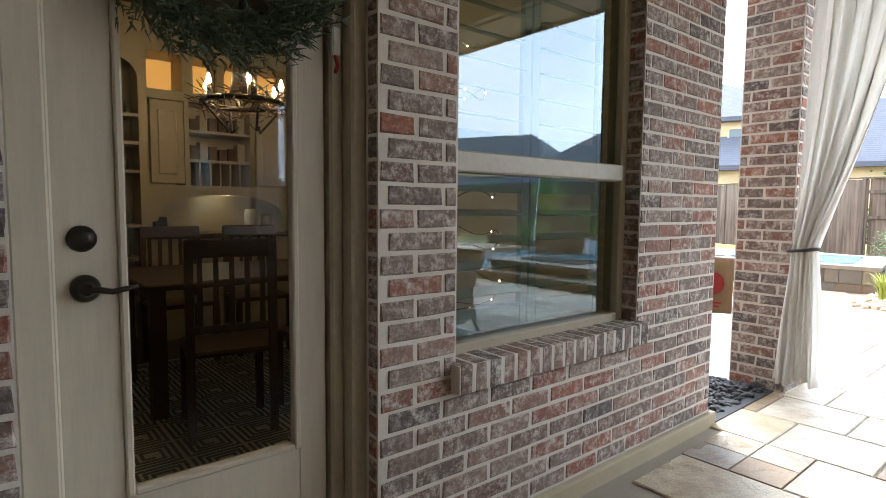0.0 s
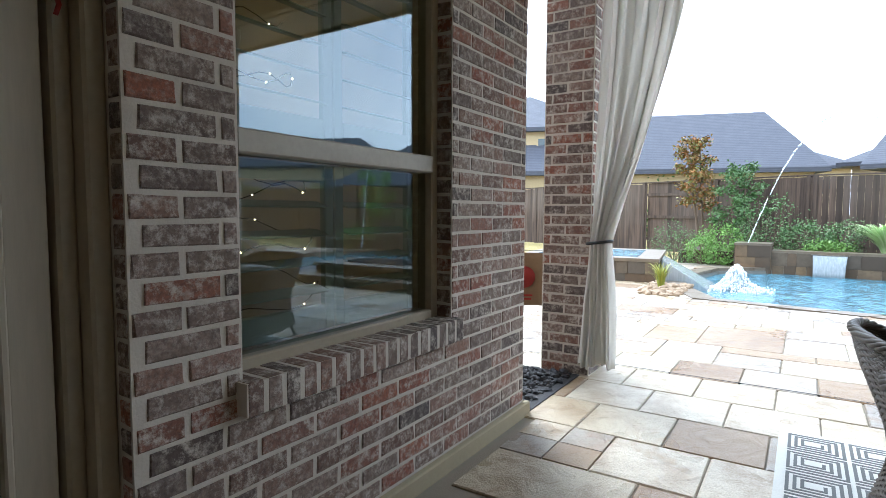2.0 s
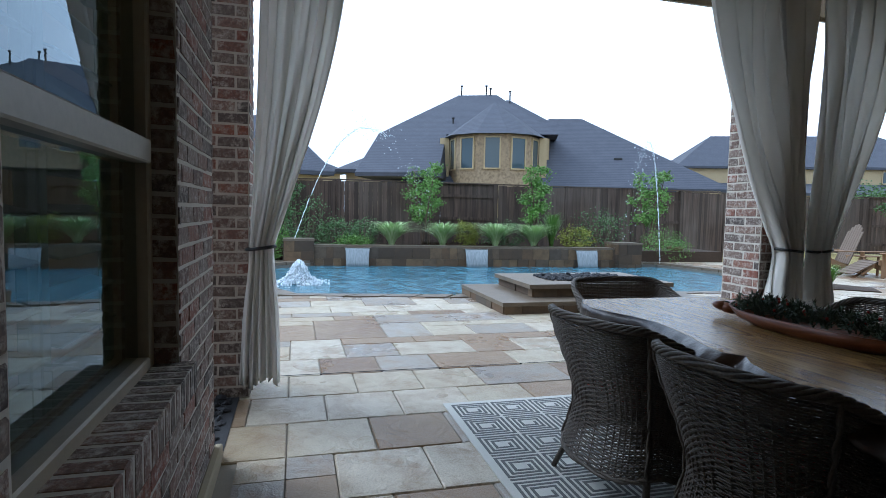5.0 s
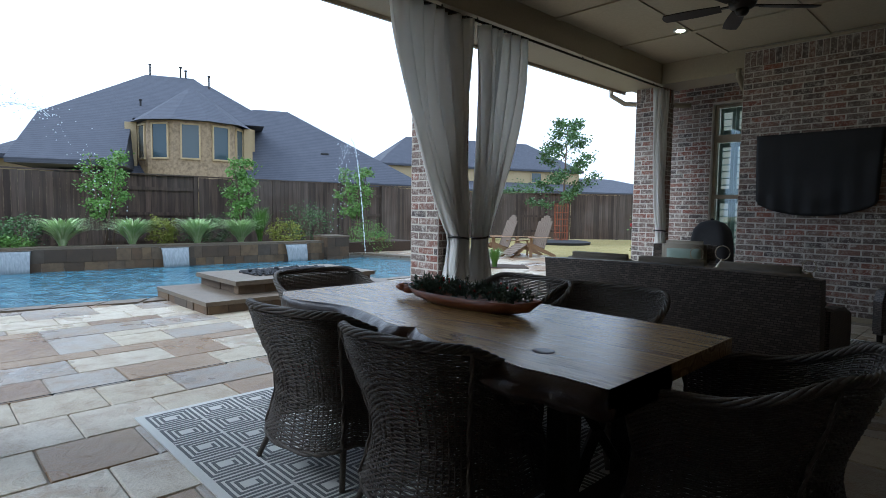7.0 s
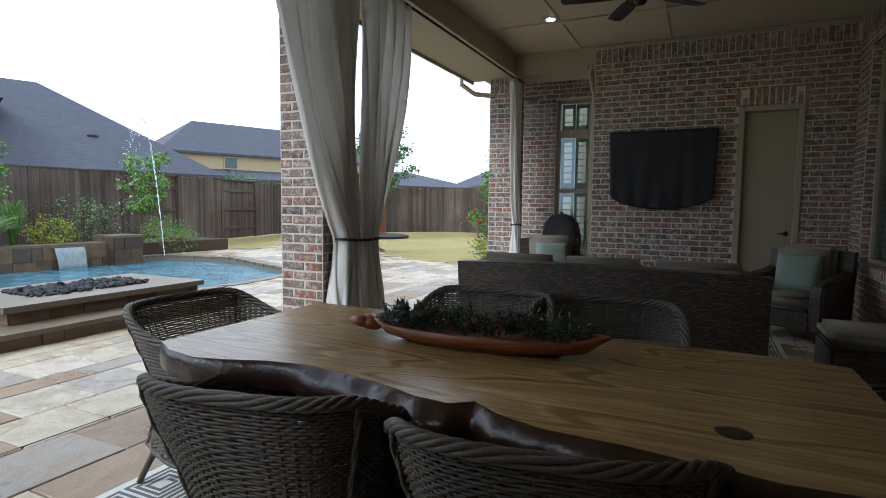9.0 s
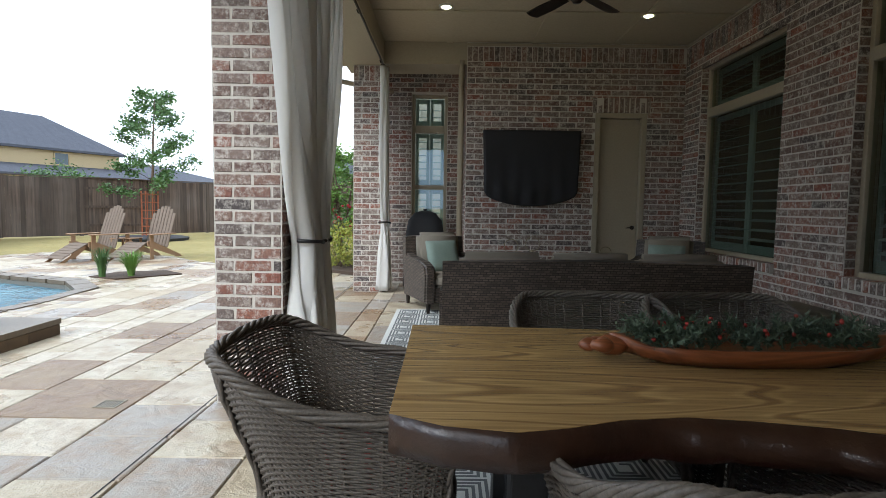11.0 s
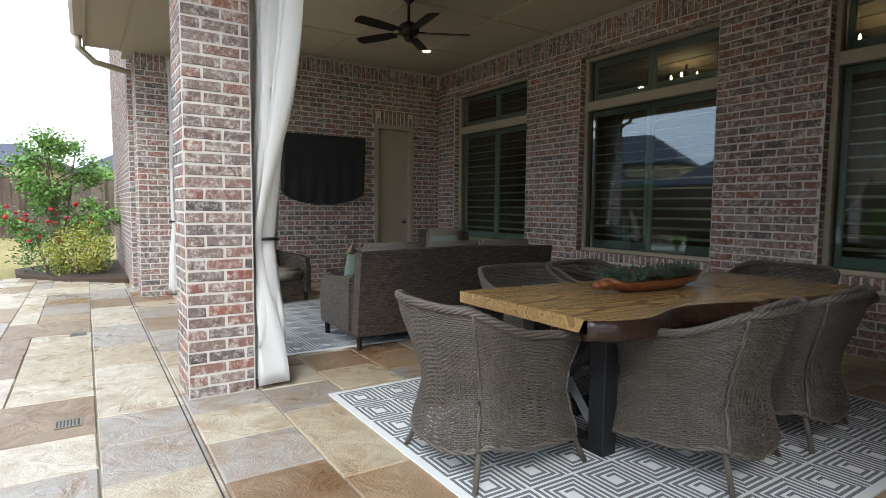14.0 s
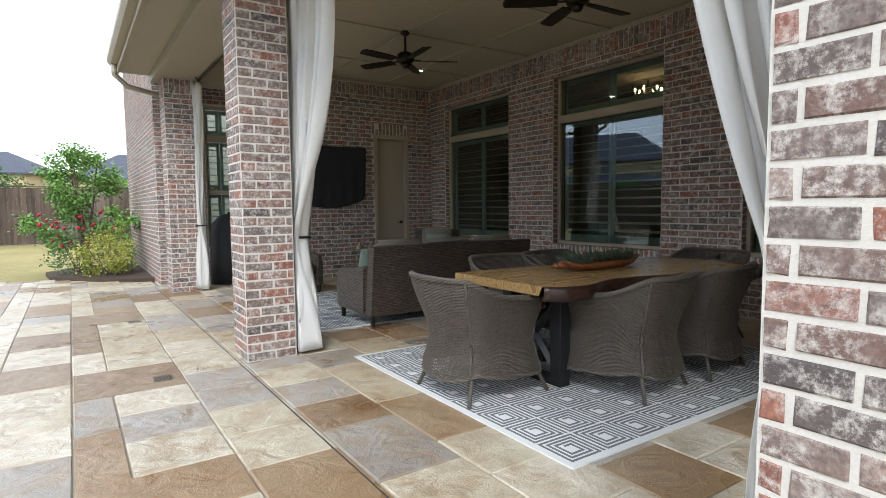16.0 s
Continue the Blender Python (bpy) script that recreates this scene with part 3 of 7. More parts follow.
def curtain(m, top0, top1, tie, foot, ztop, ztie, zfoot, folds, seed, label, group="patio curtains"):
    """A tied-back panel in local x (along the rod) and y. top0..top1: spread at the rod; tie, foot: (centre x, width, depth)."""
    rng = random.Random(seed)
    root = thing("curtain", m, label, "curtain", group)
    cols, rows = folds * 10, 44
    ph = [rng.uniform(-0.5, 0.5) for _ in range(folds + 1)]
    amp_f = [rng.uniform(0.7, 1.25) for _ in range(folds + 1)]
    bm = bmesh.new()
    grid = []
    for r in range(rows + 1):
        z = ztop + (zfoot - ztop) * r / rows
        if z >= ztie:
            t = (ztop - z) / (ztop - ztie)
            s = smooth_step(t) * 0.35 + 0.65 * t ** 2.2
            a0 = top0 + (tie[0] - tie[1] / 2 - top0) * s
            a1 = top1 + (tie[0] + tie[1] / 2 - top1) * s
            dep = 0.05 + (tie[2] - 0.05) * s ** 1.5
        else:
            t = (ztie - z) / (ztie - zfoot)
            s = smooth_step(min(1, t * 1.6)) * 0.45 + 0.55 * t
            a0 = (tie[0] - tie[1] / 2) * (1 - s) + (foot[0] - foot[1] / 2) * s
            a1 = (tie[0] + tie[1] / 2) * (1 - s) + (foot[0] + foot[1] / 2) * s
            dep = tie[2] + (foot[2] - tie[2]) * s
        row = []
        for c in range(cols + 1):
            u = c / cols
            k = u * folds
            i = min(int(k), folds - 1)
            w = math.sin(math.tau * (k + 0.25 * ph[i] + 0.16 * math.sin(z * 2.3 + i * 1.7)))
            y = dep * w * amp_f[i] + 0.012 * math.sin(9 * u + 3 * z + seed)
            x = a0 + (a1 - a0) * u + 0.012 * math.sin(math.tau * k * 2 + z * 1.7)
            zz = z + (0.025 * math.sin(7 * u + seed) if r == rows else 0)
            row.append(bm.verts.new((x, y, zz)))
        grid.append(row)
    for a, b in zip(grid, grid[1:]):
        for c in range(cols):
            bm.faces.new((a[c], a[c + 1], b[c + 1], b[c]))
    p = part("cloth", bm, M_CURTAIN, root, "", True)
    sol = p.modifiers.new("thickness", "SOLIDIFY")
    sol.thickness = 0.004
    bm = bmesh.new()
    ring = [(tie[0] + (tie[1] / 2 + 0.02) * math.cos(k * math.tau / 24), (tie[2] * 1.2 + 0.015) * math.sin(k * math.tau / 24), ztie + 0.012 * math.cos(k * math.tau / 24)) for k in range(24)]
    tube(bm, ring, 0.012, 6, closed=True)
    part("tieback", bm, M_BLACK, root, "dark rope tieback", True)
    n = folds
    for k in range(n):
        x = top0 + (top1 - top0) * (k + 0.5) / n
        bm = bmesh.new()
        lathe(bm, [(0.022, -0.004), (0.028, -0.004), (0.028, 0.004), (0.022, 0.004)], (x, 0, ztop + 0.01), 10)
        part("grommet", bm, M_BRONZE, root, "", True)
    return root


# inner line of the posts: rods just inside the beam
RODX = 4.50
curtain(pose(4.62, 1.70, 0, 0, 0, -90), 0.06, 0.62, (0.04, 0.14, 0.05), (0.03, 0.26, 0.06), 3.2, 1.02, 0.10, 5, 3, "white outdoor curtain tied back to a brick pillar")
curtain(pose(RODX + 0.02, -2.38, 0, 0, 0, 90), -0.32, 0.70, (-0.20, 0.17, 0.075), (-0.14, 0.32, 0.11), 3.2, 1.02, 0.05, 6, 5, "white outdoor curtain tied back to a brick pillar")
curtain(pose(RODX + 0.02, -2.90, 0, 0, 0, -90), -0.06, 0.74, (0.02, 0.15, 0.06), (0.02, 0.26, 0.10), 3.2, 1.02, 0.05, 5, 8, "white outdoor curtain tied back to a brick pillar")
curtain(pose(RODX + 0.02, -7.06, 0, 0, 0, 90), -0.10, 0.28, (-0.06, 0.14, 0.06), (-0.04, 0.24, 0.10), 3.2, 1.02, 0.05, 5, 11, "white outdoor curtain tied back to a brick pillar")
for y0, y1 in ((-7.0, -2.65), (-2.55, 1.72)):
    rod = thing("curtain_rod", pose(RODX + 0.02, 0, 3.22), "dark metal curtain rod below the beam", "curtain rod", "curtain rods")
    bm = bmesh.new()
    tube(bm, [(0, y0, 0), (0, y1, 0)], 0.014, 8)
    part("rod", bm, M_BRONZE, rod, "", True)
    for yy in (y0 + 0.2, (y0 + y1) / 2, y1 - 0.2):
        bm = bmesh.new()
        tube(bm, [(0, yy, 0), (0.03, yy, 0.02), (0.045, yy, 0.06)], 0.009, 6)
        part("bracket", bm, M_BRONZE, rod, "", True)

# ---- dining table ----
def plank_material(name, dark, light, gloss=0.24, axis=(0.42, 2.6, 4.0), scale=2.6):
    m = mat(name, light, gloss)
    v = coords(m, axis)
    field = noise_tex(m, v, 0.9, 2, 0.4)
    k = nd(m, "ShaderNodeMath")
    k.operation = "MULTIPLY"
    k.inputs[1].default_value = 95.0
    ln(m, field, k.inputs[0])
    w = nd(m, "ShaderNodeMath")
    w.operation = "SINE"
    ln(m, k.outputs[0], w.inputs[0])
    n1 = noise_tex(m, v, 2.0)
    n2 = noise_tex(m, coords(m, (2.0, 45.0, 45.0)), 1.5, 4)
    mid = tuple((p + 2 * q) / 3 for p, q in zip(dark, light))
    c = mixc(m, ramp(m, w.outputs[0], [(0.0, (0, 0, 0)), (0.55, (1, 1, 1))]), mid, light)
    c = mixc(m, ramp(m, w.outputs[0], [(0.75, (0, 0, 0)), (0.98, (0.8, 0.8, 0.8))]), c, dark)
    c = mixc(m, ramp(m, n1, [(0.35, (0.35, 0.35, 0.35)), (0.65, (0, 0, 0))]), c, dark)
    c = mixc(m, ramp(m, n2, [(0.38, (0.45, 0.45, 0.45)), (0.6, (0, 0, 0))]), c, tuple(x * 0.7 for x in dark))
    ln(m, c, bsdf(m).inputs["Base Color"])
    bump(m, n2, 0.4, 0.006)
    return m


M_SLAB = plank_material("oiled_pine_slab", (0.19, 0.105, 0.035), (0.46, 0.30, 0.12))
M_BARK = grained("polished_bark", (0.018, 0.009, 0.006), (0.050, 0.021, 0.010), 0.32, 9, 26, 1.0)
TABLE = [(3.745, -1.22), (3.74, -0.75), (3.74, -0.24), (3.61, -0.17), (3.45, -0.14), (3.33, -0.17), (3.2, -0.22), (3.04, -0.245), (2.88, -0.225), (2.72, -0.19), (2.58, -0.14), (2.47, -0.13), (2.41, -0.175),
         (2.33, -0.12), (2.2, -0.075), (2.0, -0.065), (1.85, -0.045), (1.7, -0.02), (1.55, -0.035), (1.385, -0.03), (1.385, -0.55), (1.39, -1.05), (1.75, -1.11), (2.3, -1.12), (2.8, -1.17), (3.3, -1.2)]
table = thing("dining_table", pose(0, 0, 0), "live-edge honey pine slab dining table on black steel legs", "table")
TT, TB = 0.775, 0.690


def fine(poly, n):
    out = []
    for (x0, y0), (x1, y1) in zip(poly, poly[1:] + poly[:1]):
        out += [(x0 + (x1 - x0) * i / n, y0 + (y1 - y0) * i / n) for i in range(n)]
    return out


bm = bmesh.new()
prism(bm, TABLE, TB + 0.02, TT)
part("tabletop", bm, M_SLAB, table)
# the bark edge rolls out below the top on the side with the live edge
live = fine(TABLE, 4)[8:80]
rng = random.Random(4)
bm = bmesh.new()
rows = []
for i, (x, y) in enumerate(live):
    o = 0.045 + 0.05 * noise.noise(Vector((x * 5, y * 5, 0))) + 0.022 * noise.noise(Vector((x * 14, y * 14, 4)))
    o *= 0.12 + 1.25 * smooth_step((3.5 - x) / 0.8)
    o = max(o, 0.014)
    prof = [(-0.02, TT - 0.003), (0.003, TT - 0.001), (o * 0.7, TT - 0.03), (o, TT - 0.055), (o * 0.75, TB - 0.005), (-0.03, TB - 0.022), (-0.05, TB + 0.02)]
    rows.append([bm.verts.new((x, y + dy + 0.016 * noise.noise(Vector((x * 13, k * 0.6, 0))) * (1 < k < 6) * min(1.0, o / 0.04), z + 0.011 * noise.noise(Vector((x * 9, k, 3)))*(k > 1))) for k, (dy, z) in enumerate(prof)])
for a, b in zip(rows, rows[1:]):
    for k in range(6):
        bm.faces.new((a[k], a[k + 1], b[k + 1], b[k]))
    bm.faces.new((a[6], a[0], b[0], b[6]))
bm.faces.new(rows[0])
bm.faces.new(rows[-1][::-1])
part("bark_edge", bm, M_BARK, table, "dark polished bark edge", True)
for lx in (1.81, 3.38):
    for ly in (-1.02, -0.50):
        part("leg", boxes(((lx - 0.05, ly, 0.0605), (lx + 0.05, ly + 0.10, 0.6395)), bevel=0.003), M_BLACK, table, "square black steel leg")
    part("foot_bar", boxes(((lx - 0.05, -1.02, 0.012), (lx + 0.05, -0.40, 0.06)), bevel=0.003), M_BLACK, table)
    part("top_bar", boxes(((lx - 0.05, -1.02, 0.64), (lx + 0.05, -0.40, 0.69)), bevel=0.003), M_BLACK, table)
    bm = bmesh.new()
    for s in (1, -1):
        tube(bm, [(lx, -0.71 + s * 0.24, 0.08), (lx, -0.71 - s * 0.24, 0.62)], 0.03, 4)
    part("brace", bm, M_BLACK, table)
part("stretcher", boxes(((1.86, -0.745, 0.12), (3.33, -0.675, 0.19))), M_BLACK, table)
bm = bmesh.new()
lathe(bm, [(0.045, 0), (0.04, 0.002), (0.02, 0.0025), (0, 0.0028)], sides=16)
part("knot", bm, M_BARK, table, "dark knot in the slab", True, pose(1.78, -0.255, TT - 0.0005))


# ---- wicker tub chair ----
def wicker_material(name, a, b):
    m = mat(name, a, 0.55)
    v = coords(m)
    n1, n2 = noise_tex(m, v, 14), noise_tex(m, v, 120, 3)
    c = mixc(m, n1, a, b)
    c = mixc(m, ramp(m, n2, [(0.4, (0.5, 0.5, 0.5)), (0.6, (0, 0, 0))]), c, tuple(x * 0.5 for x in a))
    ln(m, c, bsdf(m).inputs["Base Color"])
    bump(m, n2, 0.3, 0.002)
    return m


M_WICKER = wicker_material("grey_brown_wicker", (0.076, 0.061, 0.047), (0.158, 0.131, 0.104))
M_WICKER_D = wicker_material("dark_flat_wicker", (0.052, 0.038, 0.028), (0.085, 0.062, 0.046))


def tub_point(s, h):
    """A point of the tub shell. s: -1..1 round the back from arm to arm, h: 0..1 from the hem to the rim. Back is +y."""
    a = s * math.radians(128)
    front = smooth_step((abs(s) - 0.62) / 0.38)
    top = 0.815 - 0.165 * smooth_step((abs(s) - 0.28) / 0.6) + 0.015 * front
    hem = 0.135 + 0.06 * (1 - min(1.0, abs(abs(s) - 0.45) / 0.45)) ** 1.3
    z = hem + (top - hem) * h
    flare = 0.82 + 0.125 * smooth_step((0.38 - z) / 0.26) + 0.26 * smooth_step((z - 0.38) / 0.45)
    ex = 3.3
    ca, sa = math.cos(a), math.sin(a)
    rx = 0.362 * flare * math.copysign(abs(sa) ** (2 / ex), sa)
    ry = 0.405 * flare * math.copysign(abs(ca) ** (2 / ex), ca)
    return Vector((rx, ry + 0.035 * max(0, z - 0.4) * (1 - front), z))


def tub_chair():
    root = thing("dining_chair", pose(0, 0, 0), "grey-brown wicker tub dining chair with a patterned seat cushion", "chair", "chairs round the dining table")
    bm = bmesh.new()
    rows, cols = 64, 92
    for r in range(rows):
        h = (r + 0.5) / rows
        pts = []
        for c in range(cols + 1):
            s = -1 + 2 * c / cols
            p = tub_point(s, h)
            q = tub_point(min(1, s + 0.01), h) - tub_point(max(-1, s - 0.01), h)
            nrm = Vector((q.y, -q.x, 0)).normalized()
            pts.append(p + nrm * (0.0045 * (1 if (c + r) % 2 else -1)))
        tube(bm, pts, 0.0047, 4)
    tagged(part("weave", bm, M_WICKER, root, "woven wicker shell", True), kind="stuff")
    bm = bmesh.new()
    for c in range(0, 47):
        s = -1 + 2 * c / 46
        tube(bm, [tub_point(s, k / 6) for k in range(7)], 0.0045, 4)
    tagged(part("warp_cane", bm, M_WICKER, root, "", True), kind="stuff")
    bm = bmesh.new()
    for k in range(5):
        pts = []
        for c in range(121):
            s = -1 + 2 * c / 120
            a = c * 0.42 + k * math.tau / 5
            q = (tub_point(min(1, s + .01), 1) - tub_point(max(-1, s - .01), 1)).normalized()
            side = Vector((q.y, -q.x, 0)).normalized()
            pts.append(tub_point(s, 1.0) + side * (0.0125 * math.cos(a)) + Vector((0, 0, 0.0125 * math.sin(a))))
        tube(bm, pts, 0.0085, 5)
    part("rim", bm, M_WICKER, root, "thick braided rim", True)
    for s in (-0.36, 0.36):
        bm = bmesh.new()
        for k in range(2):
            tube(bm, [tub_point(s, j / 14) * 1.0 + Vector((math.copysign(0.006, s), 0.008, 0)) + Vector((0.005 * math.cos(j * 1.5 + k * 3.14), 0.005 * math.sin(j * 1.5 + k * 3.14), 0)) for j in range(15)], 0.0065, 5)
        part("corner_post", bm, M_WICKER, root, "", True)
    bm = bmesh.new()
    for k in range(2):
        pts = []
        for c in range(65):
            s = -1 + 2 * c / 64
            a = c * 0.8 + k * math.pi
            pts.append(tub_point(s, 0.0) + Vector((0, 0, 0.007 * math.sin(a))) + Vector((tub_point(s, 0).x, tub_point(s, 0).y, 0)).normalized() * 0.007 * math.cos(a))
        tube(bm, pts, 0.009, 5)
    part("hem", bm, M_WICKER, root, "", True)
    for s in (-1, 1):
        bm = bmesh.new()
        for k in range(2):
            tube(bm, [tub_point(s, j / 10) + Vector((0.007 * math.cos(j * 1.3 + k * 3.14), 0.007 * math.sin(j * 1.3 + k * 3.14), 0)) for j in range(11)], 0.009, 5)
        part("front_edge", bm, M_WICKER, root, "", True)
    for s, o in ((-1, 0.0), (1, 0.0), (-0.36, 0.05), (0.36, 0.05)):
        p = tub_point(s, 0.0)
        d = Vector((p.x, p.y, 0)).normalized() * 0.05
        bm = bmesh.new()
        tube(bm, [Vector((p.x, p.y, 0.38)) - Vector((d.x, d.y, 0)) * 1.3, Vector((p.x, p.y, 0.16)) - Vector((d.x, d.y, 0)) * 0.55, Vector((p.x + d.x, p.y + d.y, 0.0))], [0.017, 0.016, 0.013], 8)
        part("leg", bm, M_WICKER, root, "", True)
    b = boxes(((-0.25, -0.25, 0.385), (0.25, 0.23, 0.405)), bevel=0.008)
    part("seat", b, M_WICKER, root)
    b = boxes(((-0.245, -0.26, 0.408), (0.245, 0.22, 0.455)), bevel=0.02, segs=3)
    part("cushion", b, M_CUSHION, root, "red seat cushion with a white lattice print", True)
    return root


def lattice_material():
    m = mat("red_lattice_fabric", (0.3, 0.05, 0.03), 0.9)
    v = coords(m, (26, 26, 26))
    sep = nd(m, "ShaderNodeSeparateXYZ")
    ln(m, v, sep.inputs[0])

    def wave(sock, ph):
        a = nd(m, "ShaderNodeMath")
        a.operation = "SINE"
        b = nd(m, "ShaderNodeMath")
        b.operation = "MULTIPLY_ADD"
        b.inputs[1].default_value, b.inputs[2].default_value = 3.14159, ph
        ln(m, sock, b.inputs[0])
        ln(m, b.outputs[0], a.inputs[0])
        return a.outputs[0]

    s = nd(m, "ShaderNodeMath")
    s.operation = "ADD"
    ln(m, wave(sep.outputs[0], 0), s.inputs[0])
    ln(m, wave(sep.outputs[1], 0), s.inputs[1])
    ab = nd(m, "ShaderNodeMath")
    ab.operation = "ABSOLUTE"
    ln(m, s.outputs[0], ab.inputs[0])
    c = ramp(m, ab.outputs[0], [(0.16, (0.62, 0.56, 0.5)), (0.26, (0.27, 0.035, 0.025))])
    ln(m, c, bsdf(m).inputs["Base Color"])
    bump(m, noise_tex(m, coords(m), 300, 2), 0.2, 0.002)
    return m


M_CUSHION = lattice_material()
chair = tub_chair()
chair.matrix_basis = pose(3.85, -0.755, 0.011, 0, 0, -90)
for x, y, a in ((3.00, -0.22, 10), (2.20, -0.24, 8), (1.28, -0.74, 92), (2.93, -1.33, 178), (2.28, -1.34, 183)):
    copy_thing(chair, pose(x, y, 0.011, 0, 0, a))

# ---- dough bowl with greenery ----
M_BOWL = plank_material("carved_wood_bowl", (0.16, 0.045, 0.015), (0.30, 0.10, 0.035), 0.35)
bowl = thing("dough_bowl", pose(2.62, -0.73, TT, 0, 0, 2), "long carved reddish wooden dough bowl filled with pine sprigs", "bowl")
bm = bmesh.new()
seg, prof = 48, [(0.0, 0.0), (0.62, 0.0), (0.85, 0.025), (1.0, 0.066), (0.93, 0.066), (0.78, 0.035), (0.0, 0.03)]
rings = []
for r, z in prof:
    ring = []
    for k in range(seg):
        a = k * math.tau / seg
        wob = 1 + 0.09 * noise.noise(Vector((math.cos(a) * 3, math.sin(a) * 3, z * 9)))
        ring.append(bm.verts.new((0.47 * max(r, 0.01) * wob * math.copysign(abs(math.cos(a)) ** 0.9, math.cos(a)), 0.125 * max(r, 0.01) * wob * math.sin(a), z + 0.03 * max(0, abs(math.cos(a)) - 0.8) * (z > 0.05) * 4)))
    rings.append(ring)
for a, b in zip(rings, rings[1:]):
    for k in range(seg):
        bm.faces.new((a[k], a[(k + 1) % seg], b[(k + 1) % seg], b[k]))
bm.faces.new(rings[0][::-1])
bm.faces.new(rings[-1])
part("bowl", bm, M_BOWL, bowl, "", True)
bm = bmesh.new()
for px_, py_, pz_, rr_ in ((0.46, 0.0, 0.055, 0.045), (0.50, 0.03, 0.06, 0.032), (0.50, -0.035, 0.05, 0.03), (0.535, 0.0, 0.055, 0.026)):
    bmesh.ops.create_icosphere(bm, subdivisions=2, radius=rr_, matrix=pose(px_, py_, pz_, 0, 0, 20) @ Matrix.Diagonal((1.3, 1.0, 0.75, 1)))
for v in bm.verts:
    v.co += 0.006 * noise.noise_vector(v.co * 40)
part("burl_end", bm, M_BOWL, bowl, "gnarled burl end", True)


def leaf_material(name, a, b, trans=0.25):
    m = mat(name, a, 0.6)
    r = nd(m, "ShaderNodeNewGeometry").outputs["Random Per Island"]
    v = coords(m, (1, 1, 1), True)
    c = mixc(m, r, a, b)
    c = mixc(m, ramp(m, noise_tex(m, v, 3), [(0.4, (0, 0, 0)), (0.7, (0.5, 0.5, 0.5))]), c, tuple(x * 0.55 for x in a))
    ln(m, c, bsdf(m).inputs["Base Color"])
    return m


M_PINE = leaf_material("pine_sprig", (0.04, 0.065, 0.038), (0.10, 0.135, 0.075))


def sprigs(n, box_, length, seed, needles=26):
    """Needled sprigs scattered in a box, pointing up and outwards."""
    rng = random.Random(seed)
    verts, faces = [], []
    for _ in range(n):
        o = Vector((rng.uniform(-box_[0], box_[0]), rng.uniform(-box_[1], box_[1]), rng.uniform(0, box_[2])))
        d = Vector((rng.uniform(-1, 1) + o.x * 1.0, rng.uniform(-1, 1) + o.y * 3, rng.uniform(0.3, 1.3))).normalized()
        for k in range(needles):
            p = o + d * length * k / needles
            e = (d * 0.7 + Vector((rng.uniform(-1, 1), rng.uniform(-1, 1), rng.uniform(-1, 1)))).normalized() * length * 0.32
            w = e.cross(Vector((rng.uniform(-1, 1), rng.uniform(-1, 1), 1))).normalized() * 0.0042
            i = len(verts)
            verts += [tuple(p - w), tuple(p + w), tuple(p + e)]
            faces.append((i, i + 1, i + 2))
    bm = bmesh.new()
    vs = [bm.verts.new(v) for v in verts]
    for f in faces:
        bm.faces.new([vs[i] for i in f])
    return bm


greens = tagged(part("greenery", sprigs(150, (0.36, 0.07, 0.02), 0.085, 7, 30), M_PINE, bowl, "dusty green pine sprigs", at=pose(0, 0, 0.055)), kind="stuff")
bm = bmesh.new()
rng = random.Random(9)
for _ in range(40):
    lathe(bm, [(0.002, -0.007), (0.007, -0.003), (0.007, 0.003), (0.002, 0.007)], (rng.uniform(-.36, .36), rng.uniform(-.07, .07), rng.uniform(.08, .14)), 6)
tagged(part("berries", bm, M_RED, bowl, "small dark red berries", True), kind="stuff")


# ---- rugs with a squared spiral key pattern ----
M_RUG = grained("pale_rug", (0.70, 0.70, 0.66), (0.62, 0.62, 0.58), 0.95, 3, 160, 0.5)
M_RUGK = grained("grey_rug_figure", (0.17, 0.175, 0.175), (0.13, 0.135, 0.135), 0.95, 3, 160, 0.5)


def rug(x0, y0, x1, y1, cell, z, label):
    """The figure is woven a little lower than the pale pile."""
    root = thing("rug", pose(x0, y0, z), label, "rug", "patio rugs")
    w, h = x1 - x0, y1 - y0
    part("field", boxes(((0, 0, 0), (w, h, 0.009))), M_RUG, root)
    items = []
    nx, ny = round((w - 0.07) / cell), round((h - 0.07) / cell)
    cx, cy = (w - 0.07) / nx, (h - 0.07) / ny
    t = cell / 18.0

    def bar(ax, ay, bx, by):
        items.append((((ax + bx) / 2, (ay + by) / 2, 0.0098), (abs(bx - ax) / 2 + t / 2, abs(by - ay) / 2 + t / 2, 0.0007 + 0.0004 * (len(items) % 2))))

    for i in range(nx):
        for j in range(ny):
            ox, oy = 0.035 + i * cx, 0.035 + j * cy
            s = cell / 8.0
            p = [(0, cy), (0, 0), (cx, 0), (cx, cy), (s, cy), (s, s), (cx - s, s), (cx - s, cy - s), (2 * s, cy - s), (2 * s, 2 * s), (cx - 2 * s, 2 * s), (cx - 2 * s, cy - 2 * s), (3 * s, cy - 2 * s), (3 * s, 3 * s), (cx - 3.4 * s, 3 * s)]
            p = [(s / 2 + u * (cx - s) / cx, s / 2 + v * (cy - s) / cy) for u, v in p]
            for (ax, ay), (bx, by) in zip(p, p[1:]):
                bar(ox + ax, oy + ay, ox + bx, oy + by)
    flat_boxes("figure", items, M_RUGK, root, "stuff", "grey squared-spiral key figure")
    return root


